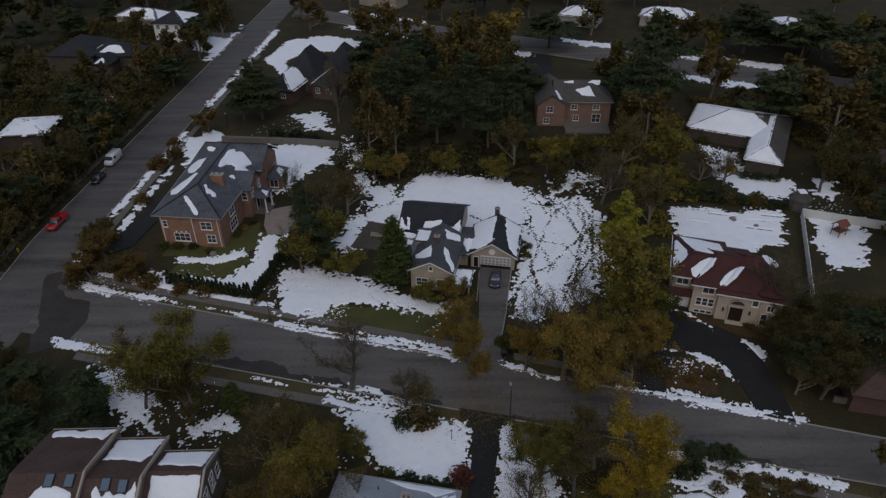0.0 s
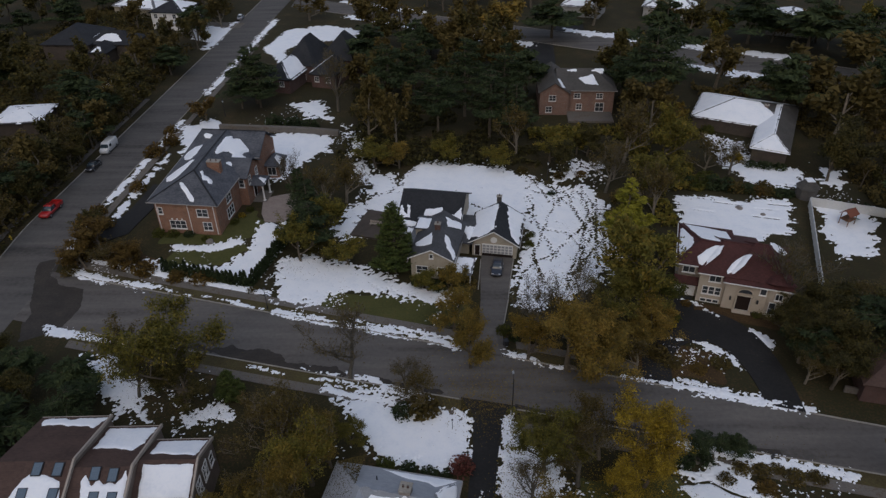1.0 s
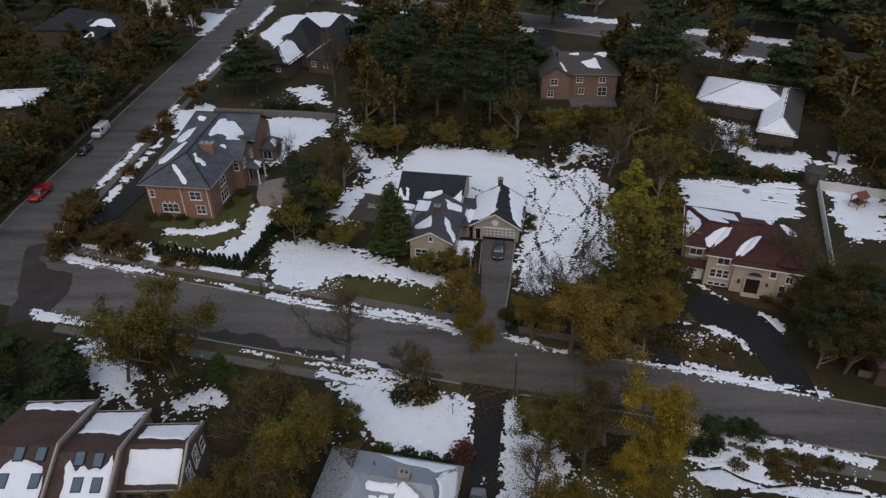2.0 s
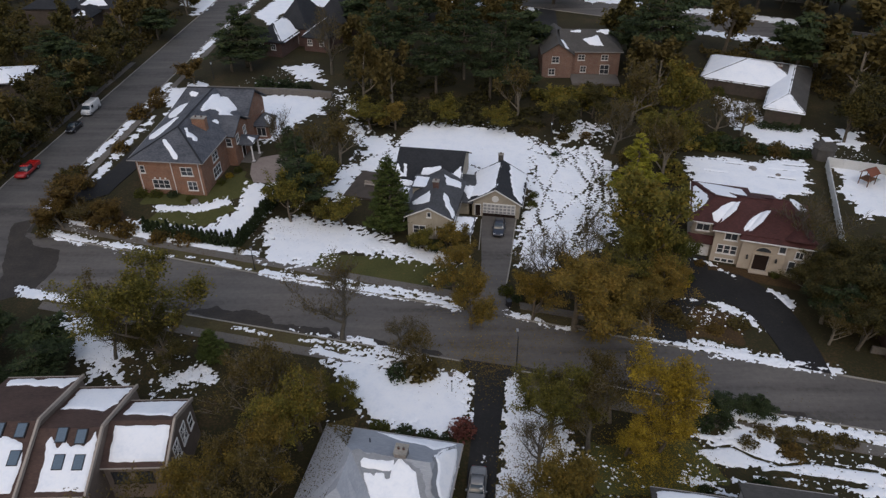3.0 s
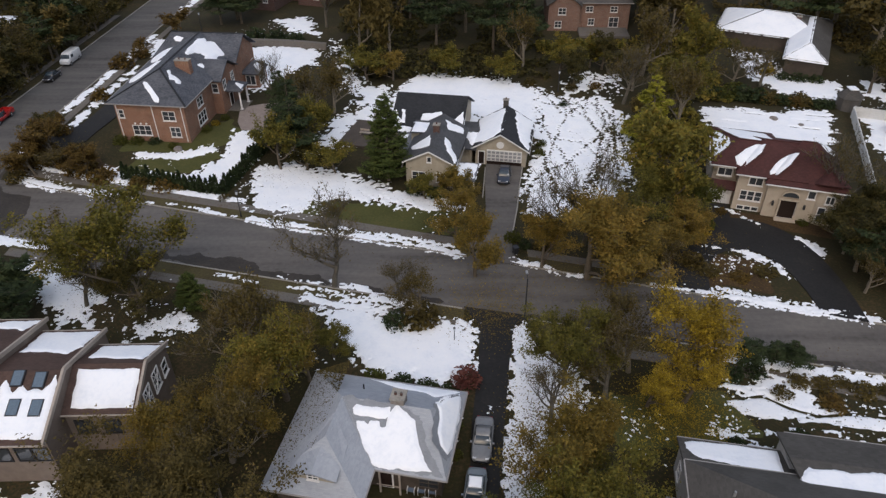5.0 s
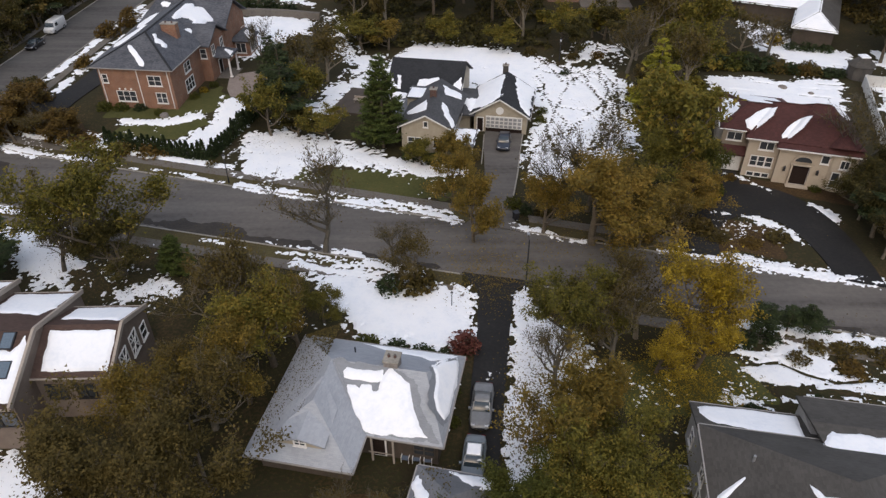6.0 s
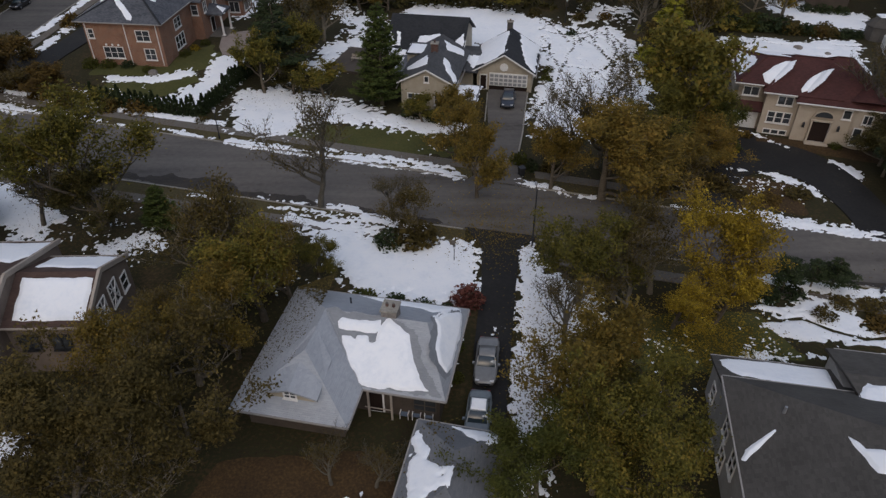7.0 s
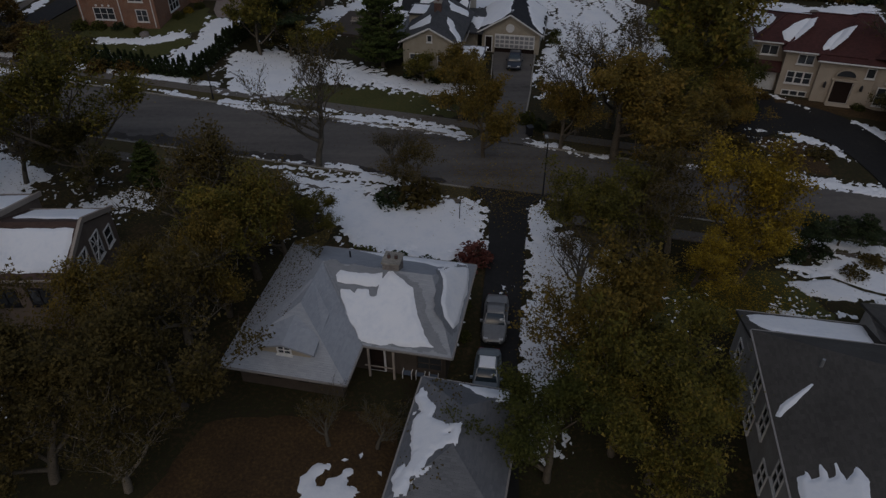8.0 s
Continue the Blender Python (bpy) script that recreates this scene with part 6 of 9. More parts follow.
def shrub(seed, leaf, count=420, size=0.16, tall=1.0):
    """A rounded, uneven shrub about 2 m across and tall metres high."""
    rnd, rng = random.Random(seed), np.random.default_rng(seed)
    segs = []
    for k in range(9):
        a, t = rnd.random() * 6.28, rnd.uniform(0.1, 0.8)
        segs.append(([Vector((0, 0, -0.1)), Vector((0.35 * t * math.cos(a), 0.35 * t * math.sin(a), 0.5 * tall)), Vector((t * math.cos(a), t * math.sin(a), 0.85 * tall))], [0.035, 0.02, 0.008]))
    d = rng.normal(size=(count, 3))
    d /= np.linalg.norm(d, axis=1)[:, None]
    d[:, 2] = np.abs(d[:, 2])
    lump = 0.75 + 0.5 * fbm(d[:, 0] * 2 + seed, d[:, 1] * 2 + d[:, 2], 2, seed)
    c = d * (rng.random(count) ** 0.4 * lump)[:, None] * (1.0, 1.0, tall)
    ob = new("shrub")
    add_mesh("wood", tubes_mesh("wood", segs), MAT_BARK, ob)
    add_mesh("foliage", leaves_mesh("foliage", c, size, rng, 0.4, 1.6), LEAF[leaf], ob)
    return ob


LABELS = {
    "oak": "spreading autumn tree with rusty brown leaves", "olive": "broad tree with thinning olive-brown leaves", "yellow": "tree with bright yellow autumn leaves",
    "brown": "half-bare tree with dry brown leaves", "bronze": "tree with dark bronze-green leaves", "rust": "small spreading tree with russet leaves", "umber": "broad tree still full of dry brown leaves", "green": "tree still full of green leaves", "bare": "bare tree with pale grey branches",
    "pine": "tall dark green pine", "spruce": "dense conical dark green spruce", "cypress": "golden-green cypress with feathery boughs",
}
models = {}


def model(kind, k, near):
    key = (kind, k, near)
    if key not in models:
        seed = 11 * k + 3 * near + sum(map(ord, kind))
        n, s = ((1200, 0.55), (5300, 0.275), (11000, 0.172), (16500, 0.138))[near]
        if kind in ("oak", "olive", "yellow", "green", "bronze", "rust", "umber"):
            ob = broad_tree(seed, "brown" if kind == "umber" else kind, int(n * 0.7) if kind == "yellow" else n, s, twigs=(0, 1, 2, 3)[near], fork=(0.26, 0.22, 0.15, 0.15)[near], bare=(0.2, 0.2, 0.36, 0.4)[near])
        elif kind == "brown":
            ob = broad_tree(seed, kind, int(n * 0.3) if near else n, s, MAT_TWIG, 0.18, twigs=(0, 2, 3, 3)[near], bare=0.4, least=0.022)
        elif kind == "bare":
            ob = broad_tree(seed, "brown", 2200, 0.12, MAT_PALEBARK, fork=0.36, spread=0.8, twigs=4, least=0.03, bare=0.6, limbs=8, girth=0.36)
        elif kind == "pine":
            ob = conifer(seed, "pine", (2300, 5600, 7400, 7400)[near], (0.36, 0.17, 0.15, 0.15)[near], 0.4, 3.0, 0.5, 0.55, (10, 13, 16, 16)[near], 0.08, 4, 0.3, 3)
        elif kind == "spruce":
            ob = conifer(seed, "spruce", 20000, 0.12, 0.02, 2.7, 0.62, 0.12, 40, -0.1, 6, 0.22, 3)
        else:
            ob = conifer(seed, "cypress", 5200, 0.22, 0.05, 2.6, 0.7, 0.35, 22, 0.0, 4, 0.22, 3)
        tagged(ob, LABELS[kind], "tree", "trees of the neighbourhood")
        models[key] = [ob, False]
    return models[key]


tree_rnd = random.Random(5)
placed = []


def tree(kind, x, y, height, radius, near=None):
    """One tree of a kind, with its foot at x, y."""
    near = (3 if y < 55 or (y < 79 and radius > 6) else 2 if y < 79 else 1 if y < (164 if kind == "pine" else 132) else 0) if near is None else near
    entry = model(kind, len(placed) % (3 if kind not in ("spruce", "cypress") else 1), near)
    wide = radius / {"pine": 3.0, "spruce": 2.7, "cypress": 2.6}.get(kind, 4.6)
    high = height / (10.0 if kind in ("pine", "spruce", "cypress") else 10.0)
    m = pose(x, y, gzf(x, y) - 0.05, 0, 0, tree_rnd.uniform(0, 360)) @ Matrix.Diagonal((wide, wide, high, 1))
    placed.append((x, y, radius))
    if not entry[1]:
        entry[0].matrix_basis, entry[1] = m, True
        return entry[0]
    made = copy_thing(entry[0], Matrix())
    made.matrix_basis = m
    return made


# round the street crossing and the near lots
for kind, *args in (
    ("oak", 16.6, 66.4, 11.5, 7.0), ("bare", 13.6, 71.6, 12.0, 4.8), ("bare", 17.2, 73.2, 13.0, 4.8), ("oak", 20.8, 69.4, 9.5, 4.4), ("oak", 11.4, 68.4, 7.5, 3.8),
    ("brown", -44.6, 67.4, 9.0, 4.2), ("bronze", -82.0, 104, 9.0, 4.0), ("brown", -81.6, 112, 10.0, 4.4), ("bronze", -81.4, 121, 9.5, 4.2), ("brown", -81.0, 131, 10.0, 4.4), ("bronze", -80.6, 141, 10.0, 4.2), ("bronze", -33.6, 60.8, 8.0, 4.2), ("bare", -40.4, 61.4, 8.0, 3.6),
    ("olive", -15.2, 47.6, 10.5, 5.0), ("brown", -18.6, 48.6, 12.5, 5.6), ("bare", -19.6, 51.4, 10.5, 4.6), ("oak", -13.4, 50.0, 8.0, 3.2), ("brown", -18.6, 40.4, 10.5, 4.6),
    ("oak", -16.4, 43.2, 10.0, 4.2), ("umber", -25.4, 35.0, 10.0, 5.4), ("oak", -24.2, 38.4, 8.5, 4.0), ("brown", -21.8, 43.6, 7.5, 3.0), ("umber", -17.2, 34.6, 10.0, 5.2), ("umber", -23.2, 29.0, 9.0, 5.0),
    ("brown", -18.6, 28.4, 8.0, 4.0), ("brown", -21.0, 55.4, 6.5, 3.2), ("brown", -24.6, 56.6, 5.5, 2.8), ("brown", -17.4, 55.0, 6.0, 2.8), ("brown", -14.4, 53.6, 6.0, 2.4), ("olive", -11.4, 53.2, 5.0, 2.2), ("bare", -7.4, 31.6, 4.0, 2.0), ("bare", -4.4, 31.4, 3.6, 2.0),
    ("olive", 11.6, 49.4, 10.0, 4.3), ("bare", 9.8, 44.8, 7.0, 3.6), ("brown", 14.8, 50.4, 9.0, 4.2), ("yellow", 21.4, 49.2, 12.0, 5.0), ("yellow", 22.6, 47.2, 7.5, 3.8), ("yellow", 19.0, 46.6, 6.0, 3.0), ("brown", 18.2, 51.2, 10.0, 4.4), ("bare", 15.2, 47.4, 8.0, 3.8),
    ("oak", 10.6, 36.2, 11.0, 5.0), ("olive", 11.9, 33.0, 11.0, 4.2), ("olive", 11.6, 29.2, 10.0, 4.0), ("green", 5.7, 29.2, 8.0, 3.9), ("olive", 9.8, 31.0, 8.5, 3.4), ("oak", 12.2, 38.6, 8.0, 3.0),
    ("olive", 27.8, 82.0, 14.0, 6.0), ("olive", 28.6, 78.6, 8.5, 4.8), ("olive", 24.2, 76.6, 8.5, 4.6), ("green", 32.6, 80.0, 6.0, 3.2), ("oak", 29.8, 73.0, 6.5, 3.8), ("oak", 27.2, 70.6, 6.0, 3.4), ("oak", 24.0, 68.2, 6.5, 3.4), ("brown", 26.0, 66.4, 6.0, 3.2), ("oak", 21.6, 65.4, 6.0, 2.8), ("cypress", 31.4, 100.6, 11.6, 3.8), ("brown", 37.4, 106.0, 12.0, 4.6), ("green", 35.4, 92.6, 5.0, 2.8),
    ("pine", -23.1, 96.5, 9.5, 3.8), ("olive", -21.5, 100.5, 8.5, 4.0), ("pine", -24.8, 103.0, 9.5, 3.4), ("olive", -24.6, 92.6, 8.5, 3.4), ("bare", -29.6, 112.2, 10.0, 3.2), ("pine", -27.6, 110.0, 8.0, 2.2), ("brown", -22.8, 108.1, 10.0, 4.1), ("brown", -19.5, 112.9, 10.0, 4.6),
    ("bronze", -20.8, 93.2, 5.0, 3.0), ("olive", -16.4, 91.8, 5.0, 3.2), ("oak", 1.2, 74.6, 7.5, 3.8), ("oak", 3.4, 66.8, 10.0, 3.4), ("oak", 0.6, 83.6, 5.5, 3.2), ("olive", -2.9, 84.4, 4.0, 2.6), ("spruce", -8.4, 89.6, 13.6, 3.6),
    ("bare", -13.0, 64.8, 14.5, 4.6), ("bare", -5.1, 62.1, 6.0, 3.0), ("brown", -2.8, 60.4, 5.5, 3.4), ("spruce", -28.2, 61.2, 5.0, 1.9), ("rust", -58.6, 94.8, 6.5, 4.4), ("rust", -52.6, 90.6, 5.0, 3.6), ("bronze", -62.0, 99.6, 5.0, 2.8), ("rust", -60.4, 91.0, 5.0, 3.6), ("brown", -55.6, 91.6, 5.0, 3.4),
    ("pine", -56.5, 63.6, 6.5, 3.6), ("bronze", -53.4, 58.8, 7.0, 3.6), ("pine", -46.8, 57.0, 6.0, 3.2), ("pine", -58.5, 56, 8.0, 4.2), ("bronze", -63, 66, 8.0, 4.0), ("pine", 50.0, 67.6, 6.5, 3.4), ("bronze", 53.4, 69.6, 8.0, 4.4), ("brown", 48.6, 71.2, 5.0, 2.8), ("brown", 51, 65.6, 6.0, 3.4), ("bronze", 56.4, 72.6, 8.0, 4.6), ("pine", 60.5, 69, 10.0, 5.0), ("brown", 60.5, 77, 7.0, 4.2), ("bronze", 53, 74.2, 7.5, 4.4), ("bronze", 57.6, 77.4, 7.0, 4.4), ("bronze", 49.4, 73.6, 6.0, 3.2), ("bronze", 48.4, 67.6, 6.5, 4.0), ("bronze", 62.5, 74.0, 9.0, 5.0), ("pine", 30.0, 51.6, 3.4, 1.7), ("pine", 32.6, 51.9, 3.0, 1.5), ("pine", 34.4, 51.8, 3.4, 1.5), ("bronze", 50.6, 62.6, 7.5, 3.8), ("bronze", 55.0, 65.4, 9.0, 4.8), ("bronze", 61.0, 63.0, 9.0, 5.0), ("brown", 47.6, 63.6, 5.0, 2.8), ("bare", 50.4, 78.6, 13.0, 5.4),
):
    tree(kind, *args)
leaning = tree("olive", -33.8, 60.6, 15.5, 7.0)
leaning.matrix_basis = Matrix.Translation(leaning.location) @ pose(0, 0, 0, -8, -14) @ Matrix.Translation(-leaning.location) @ leaning.matrix_basis
# behind the cottage
for args in ((-14.1, 154.8, 17, 5.0), (-8.6, 162.0, 17, 5.0), (-2.3, 141.8, 16, 4.8), (3.9, 151.9, 19, 5.2), (9.2, 140.0, 16, 4.8), (13.4, 157.1, 16, 4.8), (14.6, 137.4, 14, 4.2), (56.3, 179, 20, 7.6), (46.9, 152, 21, 7.6), (-21.4, 181, 14, 6.2), (31.7, 213, 12, 7), (-46.0, 157.6, 9, 4.6), (-50.4, 157.0, 8, 4.2)):
    tree("pine", *args)
for kind, *args in (("olive", -15, 126.6, 6, 4.4), ("oak", -10.2, 126.6, 5, 3.8), ("olive", 10.7, 127.4, 5, 3.8), ("bronze", 23.4, 123.4, 7, 3.8), ("brown", 33.5, 121.5, 9, 4.2), ("bronze", 29.6, 131.0, 7, 4.2), ("bare", 30.8, 116, 11, 4.4), ("brown", 36.6, 128, 14, 5.8), ("olive", 45, 128, 13, 5.4), ("olive", 38.6, 113, 10, 4.6), ("brown", 40.5, 143, 13, 5.3), ("bare", 57.0, 123.0, 8, 4.2), ("brown", 52.0, 123.4, 8, 4.4), ("bronze", 75.2, 119.6, 11, 4.6), ("bronze", 80.1, 124.8, 11, 5.6), ("brown", 84.3, 154, 14, 8), ("brown", 84.9, 138.6, 14, 7.6), ("brown", 103, 166, 14, 9), ("pine", 102.5, 195, 16, 9), ("pine", 89.3, 205, 15, 8), ("pine", -47.7, 160.6, 15, 5.8), ("rust", -57.2, 149.6, 6, 3.8), ("bare", -26.7, 155.4, 16, 5.0), ("brown", -17.7, 139.6, 15, 4.6), ("brown", -11.1, 134.4, 14, 4.4), ("brown", 14.5, 131.9, 12, 4.4), ("olive", 21.4, 128.6, 8, 4.0), ("oak", 19.0, 206, 13, 8.0), ("brown", 46.8, 226, 10, 7), ("brown", -47.1, 234, 10, 6), ("brown", -22, 168, 11, 5), ("brown", -17, 150, 10, 5), ("olive", 0, 129.5, 6, 3.6), ("olive", 27.5, 132, 6, 3.6), ("brown", 44, 139, 12, 5.4)):
    tree(kind, *args)


def woods(x0, x1, y0, y1, count, kinds, height, clear, seed, label):
    """Loose far woods over a stretch of the plan, kept clear of houses and streets: one mesh of branches and leaves."""
    rnd, made = random.Random(seed), 0
    verts, faces, slots, base = [], [], [], 0
    mats = [MAT_BARK] + [LEAF[k] for k in dict.fromkeys(kinds)]
    for _ in range(count * 14):
        x, y = rnd.uniform(x0, x1), rnd.uniform(y0, y1)
        if any(a < x < b and c < y < d for a, b, c, d in clear) or any(math.hypot(x - a, y - b) < 0.55 * (r + 4) for a, b, r in placed):
            continue
        kind, h = rnd.choice(kinds), height * rnd.uniform(0.7, 1.25)
        r = h * rnd.uniform(0.34, 0.5)
        placed.append((x, y, r))
        src = model(kind, made % 3, 0)[0]
        wide, high, turn = r / (3.0 if kind == "pine" else 4.6), h / 10, rnd.uniform(0, 6.283)
        pieces = {c.name.split(".")[0]: c for c in src.children}
        for child, slot in ((pieces["trunk"], 0), (pieces["crown"], 1 + list(dict.fromkeys(kinds)).index(kind))):
            v = np.empty(len(child.data.vertices) * 3, np.float32)
            child.data.vertices.foreach_get("co", v)
            v = v.reshape(-1, 3)
            c, s = math.cos(turn) * wide, math.sin(turn) * wide
            verts.append(np.stack([x + c * v[:, 0] - s * v[:, 1], y + s * v[:, 0] + c * v[:, 1], gzf(x, y) - 0.05 + high * v[:, 2]], -1))
            f = np.empty(len(child.data.loops), np.int32)
            child.data.loops.foreach_get("vertex_index", f)
            sides = len(f) // len(child.data.polygons)
            faces.extend((f.reshape(-1, sides) + base).tolist())
            slots.append(np.full(len(f) // sides, slot, np.int32))
            base += len(v)
        made += 1
        if made == count:
            break
    me = bpy.data.meshes.new("woods")
    me.from_pydata(np.concatenate(verts).tolist(), [], faces)
    for m in mats:
        me.materials.append(m)
    me.polygons.foreach_set("material_index", np.concatenate(slots))
    return tagged(new("woods", me), label, "woods", kind="stuff")


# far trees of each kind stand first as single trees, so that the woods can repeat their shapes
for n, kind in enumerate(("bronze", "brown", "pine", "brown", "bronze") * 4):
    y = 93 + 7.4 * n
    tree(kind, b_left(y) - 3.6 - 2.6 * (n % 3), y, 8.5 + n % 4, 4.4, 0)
for n, entry in enumerate([model(kind, k, 0) for kind in ("bronze", "brown", "pine", "olive", "oak") for k in range(3) if not model(kind, k, 0)[1]]):
    x, y = -124 - 9.0 * (n % 3), 104 + 11.0 * n
    entry[0].matrix_basis, entry[1] = pose(x, y, gzf(x, y) - 0.05, 0, 0, 50 * n), True
    placed.append((x, y, 4.5))
for n in range(11):
    y = 94.5 + 5.6 * n + 1.5 * (n % 3)
    tree(("bronze", "brown", "bronze", "pine")[n % 4], b_left(y) - 2.4 - 0.9 * (n % 2), y, 6.0 + 0.9 * (n % 4), 3.2 + 0.4 * (n % 3), 1)
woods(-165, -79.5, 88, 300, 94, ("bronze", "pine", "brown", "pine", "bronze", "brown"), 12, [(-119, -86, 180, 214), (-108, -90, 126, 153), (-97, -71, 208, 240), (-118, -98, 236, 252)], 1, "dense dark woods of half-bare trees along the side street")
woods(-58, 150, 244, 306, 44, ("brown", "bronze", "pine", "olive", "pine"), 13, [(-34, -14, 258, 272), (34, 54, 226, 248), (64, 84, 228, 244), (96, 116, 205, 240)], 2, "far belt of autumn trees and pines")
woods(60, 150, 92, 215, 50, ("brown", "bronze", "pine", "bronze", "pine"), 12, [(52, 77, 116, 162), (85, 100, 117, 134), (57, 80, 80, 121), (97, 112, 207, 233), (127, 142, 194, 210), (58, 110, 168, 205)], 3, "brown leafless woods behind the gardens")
woods(-56, 56, 158, 214, 34, ("brown", "pine", "bronze", "brown"), 12, [(-52, -22, 150, 195), (19, 42, 148, 212), (-64, -52, 160, 212), (-56, -26, 190, 225), (26, 60, 188, 214)], 4, "dark pines and brown trees between gardens")
woods(60, 130, 178, 214, 10, ("brown", "olive"), 9, [(60, 110, 172, 204), (97, 112, 207, 233)], 5, "brown trees along the back street")
woods(46, 100, 20, 54, 12, ("bronze", "brown", "oak"), 10, [(0, 47, -20, 60)], 6, "autumn trees beyond the grey house")
woods(-64, -42, 42, 62, 8, ("pine", "bronze", "pine"), 8, [(-49, -24, 34, 56)], 8, "dark evergreens beside the stepped house")

woods(18, 62, 103, 150, 14, ("olive", "oak", "brown"), 6, [(13, 31, 95, 124), (52, 78, 118, 162), (42, 66, 97, 116), (56, 70, 115, 144), (18, 41, 140, 175), (33, 62, 70, 112), (20, 37, 112, 140), (46, 70, 110, 130)], 9, "low olive and brown trees between the back gardens")
woods(62, 112, 98, 168, 20, ("brown", "bronze", "brown"), 7, [(53, 79, 118, 162), (62, 80, 88, 128), (86, 102, 116, 136)], 10, "brown thicket beyond the garden wall")

def thicket(x0, x1, y0, y1, count, leaf, tall, clear, seed, label):
    """Tangled undergrowth on the floor of the woods, in uneven drifts."""
    rng = np.random.default_rng(seed)
    x, y = rng.uniform(x0, x1, count * 3), rng.uniform(y0, y1, count * 3)
    lump = fbm(x / 5.0, y / 5.0, 3, seed)
    ok = lump > 0.42
    for a, b, c, d in clear:
        ok &= ~((x > a) & (x < b) & (y > c) & (y < d))
    x, y, lump = x[ok][:count], y[ok][:count], lump[ok][:count]
    z = gz(x, y) + tall * np.clip((lump - 0.38) * 3.4, 0.1, 1) * rng.random(len(x)) ** 0.5
    me = leaves_mesh("undergrowth", np.stack([x, y, z], -1), 0.5, rng, 0.6, 1.5, None, 3)
    return tagged(add_mesh("undergrowth", me, LEAF[leaf]), label, "undergrowth", kind="stuff")


LEFT_GAPS = [(-76.9, -60, 80, 320), (-119, -90, 188, 212), (-106, -90, 138, 153), (-97, -71, 208, 240)]
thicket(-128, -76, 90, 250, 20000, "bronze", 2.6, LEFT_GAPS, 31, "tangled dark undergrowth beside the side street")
thicket(-128, -76, 90, 250, 20000, "brown", 2.2, LEFT_GAPS, 32, "dry brown undergrowth beside the side street")
thicket(62, 118, 96, 170, 15000, "brown", 2.4, [(53, 79, 118, 162), (62, 80, 88, 128), (86, 102, 116, 136)], 33, "dry brown undergrowth beyond the garden wall")
thicket(18, 60, 103, 150, 8000, "olive", 2.0, [(11, 38, 90, 138), (50, 78, 116, 162), (42, 66, 97, 116), (18, 41, 144, 175)], 34, "low olive undergrowth between back gardens")
thicket(-24, 20, 124, 170, 9000, "bronze", 2.0, [(-12, 18, 100, 127)], 35, "low dark undergrowth beneath the pines")

shrub_models = {}


def bush(leaf, x, y, wide, tall, dz=0.0):
    key = (leaf, len(shrub_places) % 2)
    shrub_places.append(key)
    m = pose(x, y, gzf(x, y) + dz, 0, 0, tree_rnd.uniform(0, 360)) @ Matrix.Diagonal((wide, wide, tall, 1))
    if key not in shrub_models:
        words = {"rust": "low shrub with orange-brown leaves", "pine": "dense dark evergreen shrub", "crimson": "bare-topped shrub with crimson leaves", "green": "rounded green garden shrub", "brown": "dry brown garden shrub", "yellow": "low garden shrub with yellow leaves"}
        shrub_models[key] = tagged(shrub(len(shrub_places) + 40, leaf), words[leaf], "shrub", "garden shrubs")
        shrub_models[key].matrix_basis = m
        return shrub_models[key]
    made = copy_thing(shrub_models[key], Matrix())
    made.matrix_basis = m
    return made


